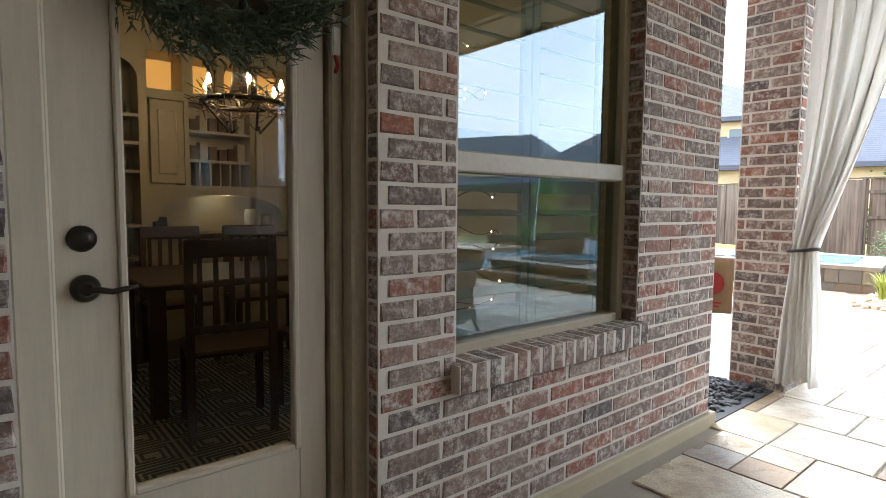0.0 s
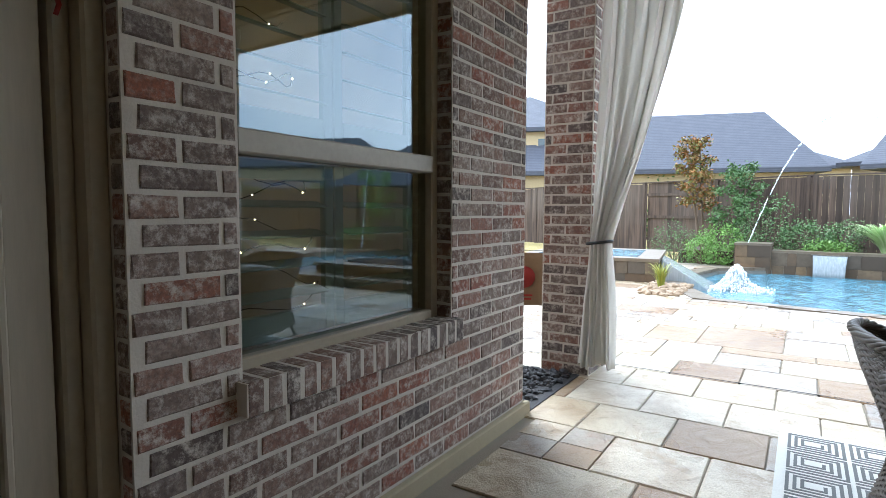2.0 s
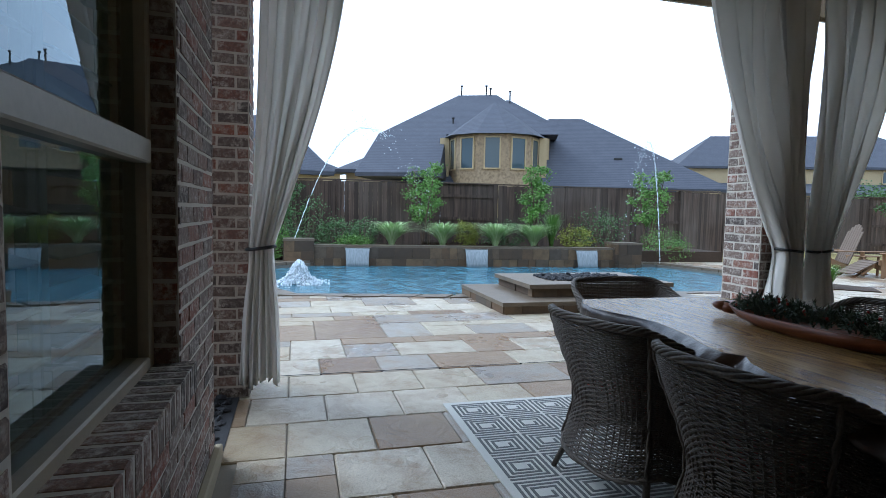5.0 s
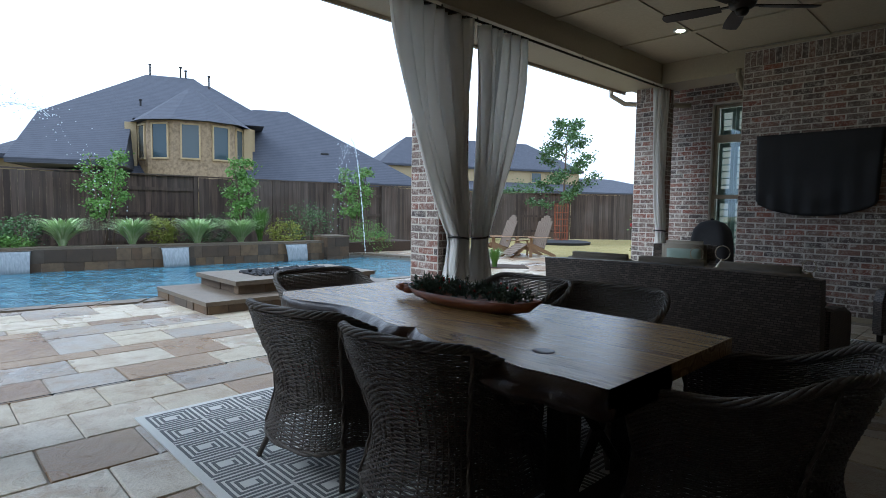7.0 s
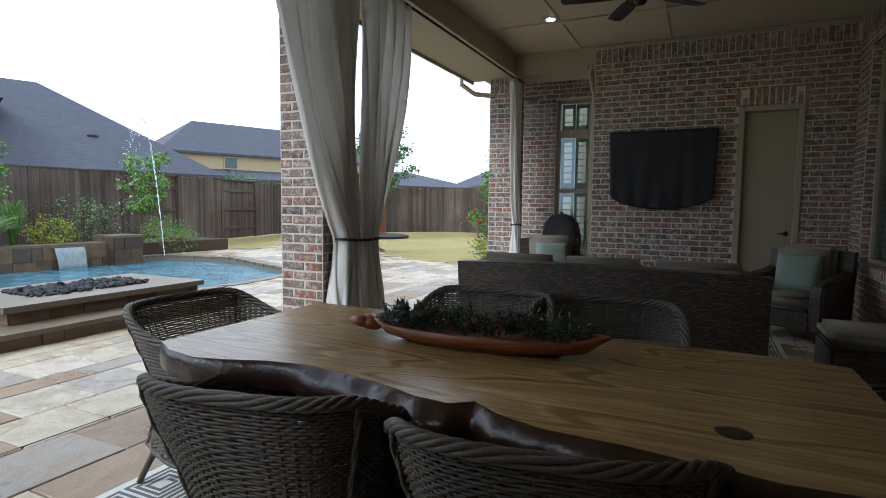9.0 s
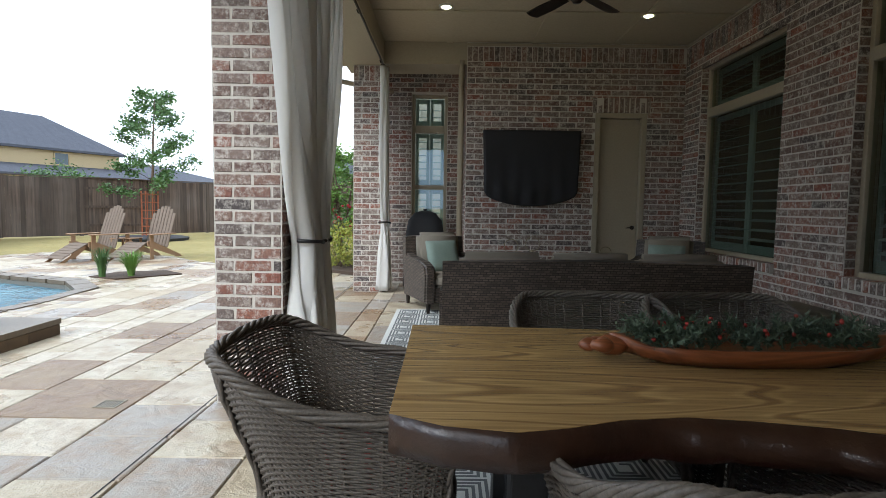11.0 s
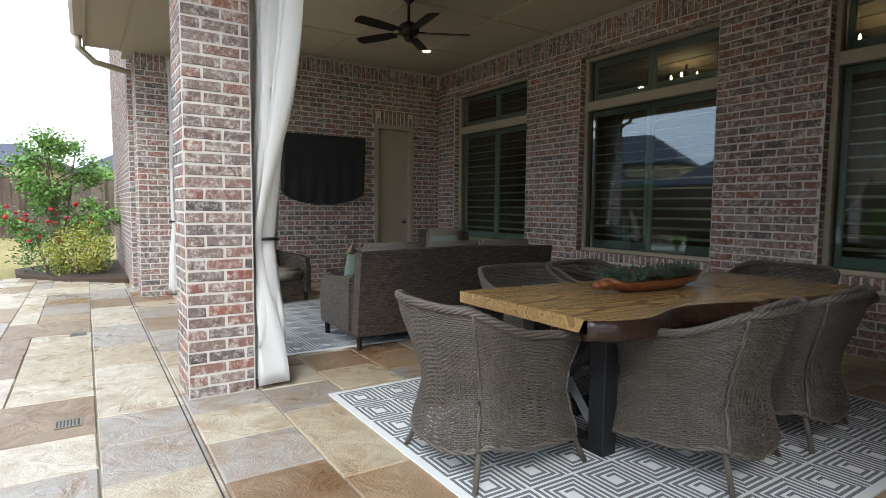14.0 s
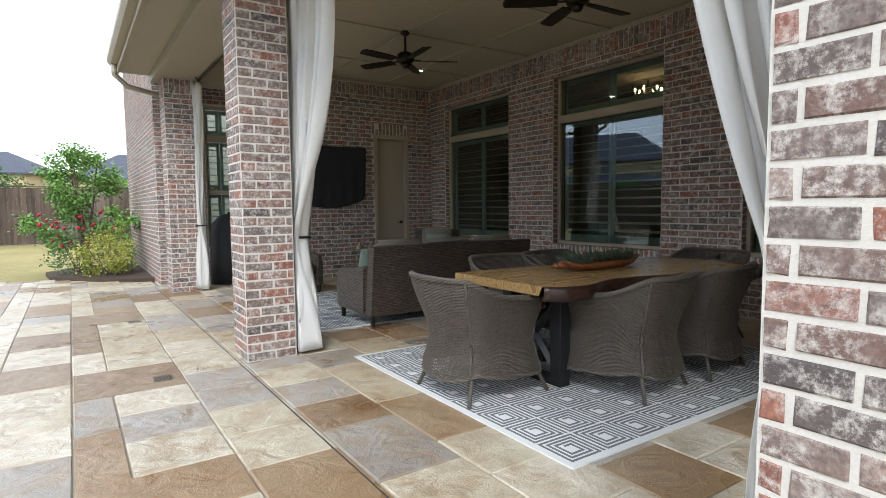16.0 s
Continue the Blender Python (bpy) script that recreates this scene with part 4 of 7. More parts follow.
rug(1.20, -2.035, 4.245, 0.483, 0.275, 0.0, "pale grey outdoor rug with a squared spiral key pattern")
rug(1.15, -5.68, 4.20, -3.13, 0.275, 0.0, "pale outdoor rug with a key pattern under the sofa group")


# ---- sofa group ----
def flatweave(name, a, b, scale):
    m = mat(name, a, 0.5)
    v = coords(m)
    sep = nd(m, "ShaderNodeSeparateXYZ")
    ln(m, v, sep.inputs[0])
    add = nd(m, "ShaderNodeMath")
    add.operation = "ADD"
    ln(m, sep.outputs[0], add.inputs[0])
    ln(m, sep.outputs[1], add.inputs[1])
    comb = nd(m, "ShaderNodeCombineXYZ")
    ln(m, add.outputs[0], comb.inputs[0])
    ln(m, sep.outputs[2], comb.inputs[1])
    br = nd(m, "ShaderNodeTexBrick", Scale=scale)
    br.inputs["Color1"].default_value = (*a, 1)
    br.inputs["Color2"].default_value = (*b, 1)
    br.inputs["Mortar"].default_value = (0.012, 0.009, 0.007, 1)
    br.inputs["Mortar Size"].default_value = 0.03
    br.inputs["Brick Width"].default_value, br.inputs["Row Height"].default_value = 0.55, 0.22
    ln(m, comb.outputs[0], br.inputs["Vector"])
    ln(m, mixc(m, ramp(m, noise_tex(m, v, 5), [(0.4, (0, 0, 0)), (0.7, (0.4, 0.4, 0.4))]), br.outputs["Color"], tuple(x * 0.6 for x in a)), bsdf(m).inputs["Base Color"])
    bump(m, br.outputs["Fac"], -0.8, 0.006)
    return m


M_FLAT = flatweave("flat_woven_resin", (0.05, 0.037, 0.028), (0.125, 0.096, 0.074), 13.0)
M_TAUPE = grained("taupe_fabric", (0.24, 0.21, 0.165), (0.20, 0.175, 0.135), 0.95, 4, 220, 0.4)
M_SAGE = grained("sage_pillow_fabric", (0.20, 0.26, 0.22), (0.27, 0.33, 0.28), 0.95, 20, 200, 0.4)


def pillow(w, d, h, n=10):
    """A plump cushion standing on its base, crowned in the middle."""
    bm = bmesh.new()
    bmesh.ops.create_grid(bm, x_segments=n, y_segments=n, size=0.5)
    top = [v for v in bm.verts]
    for v in top:
        e = (1 - (2 * abs(v.co.x)) ** 4) * (1 - (2 * abs(v.co.y)) ** 4)
        v.co = Vector((v.co.x * w, v.co.y * d, 0.5 * h * (0.18 + 0.82 * max(e, 0) ** 0.5)))
    g = bmesh.ops.duplicate(bm, geom=bm.verts[:] + bm.edges[:] + bm.faces[:])
    for v in g["geom"]:
        if isinstance(v, bmesh.types.BMVert):
            v.co.z *= -1
    bmesh.ops.bridge_loops(bm, edges=[e for e in bm.edges if e.is_boundary])
    return bm


def lounge(width, seats, m, name, label, category, group, pillows=()):
    """Woven-resin sofa or armchair: front towards -y, back at +y, standing at its middle."""
    root = thing(name, m, label, category, group)
    D, A, H = 0.86, 0.13, 0.86
    w = width / 2
    bm = bmesh.new()
    # raked back shell with a slightly bowed top
    n = 12
    for y0, lean in ((D / 2 - 0.13, 0.09),):
        cols = []
        for i in range(n + 1):
            x = -w + 0.02 + (width - 0.04) * i / n
            bow = 0.02 * math.sin(math.pi * i / n)
            cols.append([bm.verts.new(c) for c in ((x, y0, 0.12), (x, y0 + 0.13, 0.12), (x, y0 + 0.13 + lean, H + bow), (x, y0 + lean, H + bow))])
        for a, b in zip(cols, cols[1:]):
            for k in range(4):
                bm.faces.new((a[k], a[(k + 1) % 4], b[(k + 1) % 4], b[k]))
        bm.faces.new(cols[0])
        bm.faces.new(cols[-1][::-1])
    part("back", bm, M_FLAT, root)
    for s in (-1, 1):
        bm = bmesh.new()
        prof = [(-D / 2, 0.12), (-D / 2 - 0.01, 0.45), (-D / 2 + 0.02, 0.56), (-D / 2 + 0.14, 0.60), (0.1, 0.62), (D / 2 - 0.1, 0.66), (D / 2 - 0.13, 0.12)]
        x0, x1 = (s * w, s * (w - A)) if s > 0 else (-w + A, -w)
        va = [bm.verts.new((x0, y, z)) for y, z in prof]
        vb = [bm.verts.new((x1, y, z)) for y, z in prof]
        bm.faces.new(va)
        bm.faces.new(vb[::-1])
        k = len(prof)
        for i in range(k):
            bm.faces.new((va[i], vb[i], vb[(i + 1) % k], va[(i + 1) % k]))
        bmesh.ops.bevel(bm, geom=[e for e in bm.edges if abs(e.verts[0].co.x - e.verts[1].co.x) < 1e-4], offset=0.025, segments=3, affect="EDGES")
        part("arm", bm, M_FLAT, root)
    part("apron", boxes(((-w + A, -D / 2 + 0.02, 0.12), (w - A, D / 2 - 0.14, 0.30)), bevel=0.01), M_FLAT, root)
    cw = (width - 2 * A) / seats
    for i in range(seats):
        cx = -w + A + cw * (i + 0.5)
        part("seat_cushion", boxes(((cx - cw / 2 + 0.005, -D / 2 - 0.01, 0.305), (cx + cw / 2 - 0.005, D / 2 - 0.14, 0.45)), bevel=0.035, segs=3), M_TAUPE, root, "taupe seat cushion", True)
        part("back_cushion", boxes(((-cw / 2 + 0.008, -0.075, 0), (cw / 2 - 0.008, 0.075, 0.50)), bevel=0.05, segs=3), M_TAUPE, root, "taupe back cushion", True, pose(cx, D / 2 - 0.20, 0.425, -8, 0, 0))
    for s in (-1, 1):
        for yy in (-D / 2 + 0.05, D / 2 - 0.05):
            bm = bmesh.new()
            lathe(bm, [(0.022, 0), (0.03, 0.13)], (s * (w - 0.06), yy, 0), 10)
            part("foot", bm, M_BRONZE, root)
    for px in pillows:
        part("pillow", pillow(0.42, 0.42, 0.15), M_SAGE, root, "sage green throw pillow", True, pose(px, 0.08, 0.62, 70, 0, 5))
    return root


lounge(2.22, 3, pose(2.545, -3.36, 0.011, 0, 0, 0), "sofa", "dark woven-resin outdoor sofa with taupe cushions", "sofa", "sofa group", (0.86,))
lounge(0.84, 1, pose(3.62, -5.90, 0.011, 0, 0, -158), "armchair", "dark woven-resin armchair with taupe cushions and sage pillow", "armchair", "sofa group", (0.0,))
lounge(0.84, 1, pose(0.98, -5.62, 0.011, 0, 0, 152), "armchair", "dark woven-resin armchair with taupe cushions and sage pillow", "armchair", "sofa group", (0.0,))
ott = thing("ottoman", pose(0.70, -3.72, 0), "low woven-resin ottoman with a taupe cushion", "ottoman", "sofa group")
part("base", boxes(((-0.32, -0.32, 0.06), (0.32, 0.32, 0.34)), bevel=0.02, segs=2), M_FLAT, ott)
part("cushion", boxes(((-0.32, -0.32, 0.342), (0.32, 0.32, 0.45)), bevel=0.035, segs=3), M_TAUPE, ott, "taupe cushion", True)
for sx in (-1, 1):
    for sy in (-1, 1):
        bm = bmesh.new()
        lathe(bm, [(0.02, 0), (0.028, 0.07)], (sx * 0.27, sy * 0.27, 0), 8)
        part("foot", bm, M_BRONZE, ott)
# coffee table with lanterns between sofa and wall
ct = thing("coffee_table", pose(2.45, -4.70, 0.011), "low dark woven coffee table", "coffee table", "sofa group")
part("tabletop", boxes(((-0.6, -0.35, 0.40), (0.6, 0.35, 0.44)), bevel=0.008), M_WICKER_D, ct)
for sx in (-1, 1):
    for sy in (-1, 1):
        part("leg", boxes(((sx * 0.55 - 0.03, sy * 0.3 - 0.03, 0), (sx * 0.55 + 0.03, sy * 0.3 + 0.03, 0.40))), M_WICKER_D, ct)
M_BRASS = grained("aged_metal", (0.30, 0.25, 0.17), (0.22, 0.18, 0.12), 0.35, 10, 60, 0.1, metal=0.9)
for lx, ly, s in ((2.95, -4.62, 1.0), (1.95, -4.75, 0.85), (3.25, -4.05, 1.05)):
    base = 0.452 if lx != 3.25 else 0.45
    lan = thing("lantern", pose(lx, ly, base) if lx != 3.25 else pose(2.72, -4.7, 0.452), "small glass lantern with a metal hoop handle", "lantern", "table lanterns")
    part("base_plate", boxes(((-0.07 * s, -0.07 * s, 0), (0.07 * s, 0.07 * s, 0.015)), bevel=0.003), M_BRASS, lan)
    part("top_plate", boxes(((-0.07 * s, -0.07 * s, 0.26 * s), (0.07 * s, 0.07 * s, 0.275 * s)), bevel=0.003), M_BRASS, lan)
    for a in (-1, 1):
        for b in (-1, 1):
            part("post", boxes(((a * 0.063 * s - 0.004, b * 0.063 * s - 0.004, 0.015), (a * 0.063 * s + 0.004, b * 0.063 * s + 0.004, 0.26 * s))), M_BRASS, lan)
    bm = bmesh.new()
    lathe(bm, [(0.065 * s, 0.275 * s), (0.02, 0.34 * s), (0.012, 0.36 * s)], sides=12)
    part("cap", bm, M_BRASS, lan)
    bm = bmesh.new()
    tube(bm, [(0.07 * math.cos(t * math.tau / 20) * s, 0, 0.42 * s + 0.07 * s * math.sin(t * math.tau / 20)) for t in range(20)], 0.005, 6, True)
    part("handle", bm, M_BRASS, lan, "", True)

# ---- covered television ----
M_COVER = grained("black_cover_cloth", (0.012, 0.012, 0.014), (0.02, 0.02, 0.023), 0.75, 5, 150, 0.3)
bm = bmesh.new()
nx, nz = 40, 26
front = []
for j in range(nz + 1):
    row = []
    for i in range(nx + 1):
        u, v = i / nx, j / nz
        drop = 0.86 + 0.20 * max(0.0, math.sin(math.pi * u)) ** 0.5
        z = 2.35 - v * drop
        y = TY + 0.13 + 0.03 * noise.noise(Vector((u * 7, v * 3, 2))) * v - 0.04 * smooth_step((v - 0.75) / 0.25) * math.sin(math.pi * u)
        x = 1.74 + 1.37 * u + (0.03 * (0.5 - u) * 2 * v)
        row.append(bm.verts.new((x, y + 0.01 * math.sin(u * 40) * v * v, z)))
    front.append(row)
for a, b in zip(front, front[1:]):
    for i in range(nx):
        bm.faces.new((a[i], a[i + 1], b[i + 1], b[i]))
rim = front[0] + [r[-1] for r in front[1:]] + front[-1][-2::-1] + [r[0] for r in front[-2:0:-1]]
back = [bm.verts.new((v.co.x, TY + 0.02, v.co.z)) for v in rim]
for i in range(len(rim)):
    k = (i + 1) % len(rim)
    bm.faces.new((rim[i], rim[k], back[k], back[i]))
bm.faces.new(back)
tv = thing("television", pose(0, 0, 0), "wall-mounted television under a draped black cloth cover", "television")
part("cover", bm, M_COVER, tv, "", True)
part("bracket", boxes(((2.25, TY - 0.02, 1.7), (2.65, TY + 0.025, 2.1))), M_BLACK, tv)


# ---- ceiling fans and can lights ----
def ceiling_fan(x, y, turn):
    root = thing("ceiling_fan", pose(x, y, 3.17), "dark bronze five-blade ceiling fan with a light", "fan", "ceiling fans")
    bm = bmesh.new()
    lathe(bm, [(0.0, 0.0), (0.07, 0.0), (0.105, 0.02), (0.12, 0.06), (0.11, 0.11), (0.07, 0.14), (0.03, 0.155), (0.016, 0.17), (0.016, CEIL - 3.17 - 0.06), (0.06, CEIL - 3.17 - 0.03), (0.065, CEIL - 3.17), (0, CEIL - 3.17)], sides=24)
    part("motor", bm, M_BRONZE, root, "", True)
    bm = bmesh.new()
    lathe(bm, [(0, -0.06), (0.035, -0.055), (0.055, -0.03), (0.06, 0.0), (0, 0)], sides=20)
    part("light", bm, M_BRONZE, root, "", True)
    for k in range(5):
        a = radians(turn + 72 * k)
        b = boxes(((0.10, -0.02, 0.035), (0.2, 0.02, 0.045)))
        for p in ((0.18, 0.68),):
            vs = []
            n = 8
            for zz in (0.0, 0.008):
                ring = []
                for i in range(n + 1):
                    t = i / n
                    ring.append((p[0] + (p[1] - p[0]) * t, 0.055 + 0.018 * math.sin(math.pi * t * 0.8)))
                ring += [(p[1] + 0.02, 0.02), (p[1] + 0.02, -0.02)] + [(xx, -yy) for xx, yy in reversed(ring)]
                vs.append([b.verts.new((xx, yy, 0.032 + zz + yy * 0.18)) for xx, yy in ring])
            b.faces.new(vs[0][::-1])
            b.faces.new(vs[1])
            for i in range(len(vs[0])):
                j = (i + 1) % len(vs[0])
                b.faces.new((vs[0][i], vs[0][j], vs[1][j], vs[1][i]))
        part("blade", b, M_BRONZE, root, "", False, pose(0, 0, 0, 0, 0, math.degrees(a)))
    return root


ceiling_fan(2.46, -4.15, 10)
ceiling_fan(2.15, -1.45, 35)
for x, y in ((3.65, -5.58), (1.24, -5.79), (1.23, -2.70)):
    can = thing("can_light", pose(x, y, CEIL - 0.02), "recessed warm white ceiling downlight", "downlight", "ceiling downlights")
    bm = bmesh.new()
    lathe(bm, [(0.055, 0.004), (0.085, 0.0), (0.088, 0.02), (0.055, 0.02)], sides=24)
    part("trim_ring", bm, M_WHITEP, can, "", True)
    bm = bmesh.new()
    lathe(bm, [(0, -0.016), (0.03, -0.012), (0.054, 0.0), (0.055, 0.018), (0, 0.018)], sides=20)
    part("lens", bm, M_CAN, can)


# ---- pool and its stonework ----
def stone_material(name, single=True):
    m = mat(name, (0.2, 0.15, 0.1), 0.75)
    rnd = nd(m, "ShaderNodeObjectInfo").outputs["Random"] if single else nd(m, "ShaderNodeNewGeometry").outputs["Random Per Island"]
    base = ramp(m, rnd, [(0.0, (0.06, 0.042, 0.027)), (0.3, (0.13, 0.078, 0.038)), (0.55, (0.085, 0.068, 0.05)), (0.8, (0.19, 0.12, 0.058)), (1.0, (0.11, 0.086, 0.06))])
    v = coords(m, (1, 1, 1), True)
    n1, n2 = noise_tex(m, v, 6, 6), noise_tex(m, v, 60, 4)
    c = mixc(m, ramp(m, n1, [(0.4, (0, 0, 0)), (0.7, (0.6, 0.6, 0.6))]), base, (0.055, 0.038, 0.024))
    ln(m, c, bsdf(m).inputs["Base Color"])
    bump(m, mixc(m, 0.5, n1, n2), 0.6, 0.015)
    return m


M_STONE = stone_material("brown_ledgestone")
M_CAP = grained("sandstone_cap", (0.10, 0.078, 0.056), (0.24, 0.185, 0.125), 0.4, 5, 40, 0.5)


def water_material():
    m = mat("pool_water", (0.035, 0.16, 0.22), 0.06)
    v = coords(m, (1.0, 1.6, 1.0), True)
    n1, n2 = noise_tex(m, v, 2.6, 4, 0.6), noise_tex(m, v, 9.0, 3)
    # ripple highlights and dark troughs are mixed into the base colour
    ln(m, mixc(m, ramp(m, n1, [(0.35, (0, 0, 0)), (0.7, (1, 1, 1))]), (0.020, 0.095, 0.150), (0.115, 0.27, 0.33)), bsdf(m).inputs["Base Color"])
    bump(m, mixc(m, 0.35, n1, n2), 0.9, 0.14)
    return m


M_WATER = water_material()
M_TILE = grained("waterline_tile", (0.15, 0.15, 0.13), (0.22, 0.20, 0.17), 0.3, 10, 60, 0.2)
bm = bmesh.new()
prism(bm, grown(POOL, -0.02), -0.5, -0.12)
solid("water", bm, M_WATER, "rippled teal-blue pool water", "pool water", kind="structure")
bm = bmesh.new()
rim_in = grown(POOL, -0.04)
for i in range(len(POOL)):
    k = (i + 1) % len(POOL)
    prism(bm, [POOL[i], POOL[k], rim_in[k], rim_in[i]], -0.6, -0.055)
solid("pool_wall", bm, M_TILE, "dark tiled waterline of the pool", "pool wall", kind="structure")
# coping stones round the rim
coping = thing("coping", pose(0, 0, 0), "flagstone coping round the pool", "coping", kind="structure")
inner, outer = grown(POOL, -0.03), grown(POOL, 0.30)
for i in range(len(POOL)):
    a0, a1 = Vector(inner[i]), Vector(inner[(i + 1) % len(POOL)])
    b0, b1 = Vector(outer[i]), Vector(outer[(i + 1) % len(POOL)])
    n = max(1, round((a1 - a0).length / 0.5))
    for k in range(n):
        s, e = k / n + 0.008, (k + 1) / n - 0.008
        b = bmesh.new()
        prism(b, [tuple(a0.lerp(a1, s)), tuple(b0.lerp(b1, s)), tuple(b0.lerp(b1, e)), tuple(a0.lerp(a1, e))], -0.05, 0.012)
        part("coping_stone", b, M_CAP, coping)


def stone_box(name, outline, z0, z1, cap, label, category, over=0.04, courses=3, seed=1):
    """A low stone-faced block with separate facing stones and a cap slab."""
    rng = random.Random(seed)
    root = thing(name, pose(0, 0, 0), label, category)
    b = bmesh.new()
    prism(b, outline, z0, z1 - cap)
    part("core", b, M_STONE, root)
    hh = (z1 - cap - z0) / courses
    for (xa, ya), (xb, yb) in zip(outline, outline[1:] + outline[:1]):
        L = math.hypot(xb - xa, yb - ya)
        ang = math.degrees(math.atan2(yb - ya, xb - xa))
        for c in range(courses):
            u = 0.0
            while u < L - 0.02:
                w = min(rng.uniform(0.18, 0.5), L - u)
                if L - u - w < 0.12:
                    w = L - u
                st = boxes(((-w / 2 + 0.004, -rng.uniform(0.012, 0.028), 0.004), (w / 2 - 0.004, 0.02, hh - 0.004)))
                mid = u + w / 2
                part("stone", st, M_STONE, root, "", False, pose(xa + (xb - xa) * mid / L, ya + (yb - ya) * mid / L, z0 + c * hh, 0, 0, ang))
                u += w
    b = bmesh.new()
    prism(b, grown(outline, over), z1 - cap, z1)
    part("cap", b, M_CAP, root, "smooth sandstone cap")
    return root


stone_box("fire_pit_step", [(7.30, -4.17), (9.1, -4.17), (9.1, -1.13), (7.30, -1.13)], -0.4, 0.15, 0.05, "low stone step round the fire pit", "step", 0.03, 2, 3)
fp = stone_box("fire_pit", [(7.68, -3.80), (8.98, -3.80), (8.98, -1.70), (7.68, -1.70)], 0.15, 0.33, 0.06, "square stone fire pit with dark lava rock", "fire pit", 0.09, 1, 4)
M_LAVA = grained("lava_rock", (0.018, 0.018, 0.02), (0.045, 0.045, 0.05), 0.8, 20, 90, 0.5)
rng = random.Random(31)


def pebbles(n, x0, x1, y0, y1, z, r0, r1, seed):
    rng = random.Random(seed)
    bm = bmesh.new()
    for _ in range(n):
        r = rng.uniform(r0, r1)
        bmesh.ops.create_icosphere(bm, subdivisions=1, radius=r, matrix=pose(rng.uniform(x0, x1), rng.uniform(y0, y1), z + r * rng.uniform(0.0, 0.6), rng.uniform(0, 90), 0, rng.uniform(0, 360)) @ Matrix.Diagonal((1.3, 0.9, 0.65, 1)))
    return bm


tagged(part("lava_rock", pebbles(420, 8.0, 8.68, -3.4, -2.1, 0.335, 0.02, 0.042, 5), M_LAVA, fp, "dark lava rock"), kind="stuff")

# raised planter along the back of the pool
PA, PB = Vector((15.12, 1.05)), Vector((14.27, -7.10))
pdir = (PB - PA).normalized()
pout = Vector((-pdir.y, pdir.x))
if pout.x < 0:
    pout = -pout


def along(s, d=0.0):
    p = PA.lerp(PB, s) + pout * d
    return p.x, p.y


planter = stone_box("planter_wall", [along(0, 0.35), along(1, 0.35), along(1, -0.12), along(0, -0.12)][::-1], -0.5, 0.40, 0.05, "long stone planter wall behind the pool", "planter wall", 0.03, 3, 7)
for s in (-0.04, 1.03):
    x, y = along(s, 0.1)
    stone_box("pedestal", [(x - 0.35, y - 0.35), (x + 0.35, y - 0.35), (x + 0.35, y + 0.35), (x - 0.35, y + 0.35)], -0.3, 0.55, 0.05, "square stone pedestal at the end of the planter", "pedestal", 0.04, 3, 8)
M_MULCH = grained("dark_mulch", (0.05, 0.032, 0.02), (0.085, 0.055, 0.035), 0.95, 20, 90, 1.0)
bm = bmesh.new()
prism(bm, [along(-0.25, 0.3), along(-0.25, 2.0), along(1.42, 2.0), along(1.42, 0.3)][::-1], -0.2, 0.30)
solid("planter_bed", bm, M_MULCH, "mulched planting bed against the fence", "planting bed", kind="structure")

M_SHEET = mat("falling_water", (0.62, 0.68, 0.72), 0.12)
vv = coords(M_SHEET, (30, 30, 1.5), True)
ln(M_SHEET, mixc(M_SHEET, noise_tex(M_SHEET, vv, 1.0, 3), (0.20, 0.23, 0.24), (0.62, 0.66, 0.68)), bsdf(M_SHEET).inputs["Base Color"])
bsdf(M_SHEET).inputs["Alpha"].default_value = 0.72
M_FOAM = grained("white_foam", (0.82, 0.87, 0.90), (0.7, 0.77, 0.82), 0.5, 10, 60, 0.6)
for k, s in enumerate((0.14, 0.515, 0.885)):
    fall = thing("water_spout", pose(*along(s, -0.13), 0), "clear sheet of water falling from a spout in the planter wall", "waterfall", "water spouts")
    bm = bmesh.new()
    grid = []
    for j in range(9):
        t = j / 8
        row = []
        for i in range(13):
            u = i / 12 - 0.5
            w = 0.62 * (1 - 0.10 * t)
            d = -0.03 - 0.16 * t
            px = pdir.x * u * w + pout.x * d
            py = pdir.y * u * w + pout.y * d
            row.append(bm.verts.new((px, py, 0.34 - 0.46 * t * t - 0.01 * t + 0.004 * math.sin(i * 2.3 + j))))
        grid.append(row)
    for a, b in zip(grid, grid[1:]):
        for i in range(12):
            bm.faces.new((a[i], a[i + 1], b[i + 1], b[i]))
    sh = part("sheet", bm, M_SHEET, fall, "", True)
    so = sh.modifiers.new("thickness", "SOLIDIFY")
    so.thickness = 0.008
    b = boxes(((-0.34, -0.06, 0.335), (0.34, 0.05, 0.35)))
    part("lip", b, M_CAP, fall, "", False, pose(0, 0, 0, 0, 0, math.degrees(math.atan2(pdir.y, pdir.x))))

# bubbler and arching jets
bm = bmesh.new()
rng = random.Random(12)
for _ in range(1500):
    a, r = rng.uniform(0, math.tau), abs(rng.gauss(0, 0.15))
    h = max(0, 0.40 * math.exp(-(r / 0.16) ** 2) * rng.uniform(0.05, 1.1))
    bmesh.ops.create_icosphere(bm, subdivisions=1, radius=rng.uniform(0.008, 0.02), matrix=pose(r * math.cos(a) * 1.5, r * math.sin(a) * 1.5, h) @ Matrix.Diagonal((1, 1, rng.uniform(1.0, 2.6), 1)))
solid("bubbler", bm, M_FOAM, "white foaming bubbler fountain in the pool", "fountain", kind="stuff", at=pose(11.6, 1.38, -0.12), smooth=True)


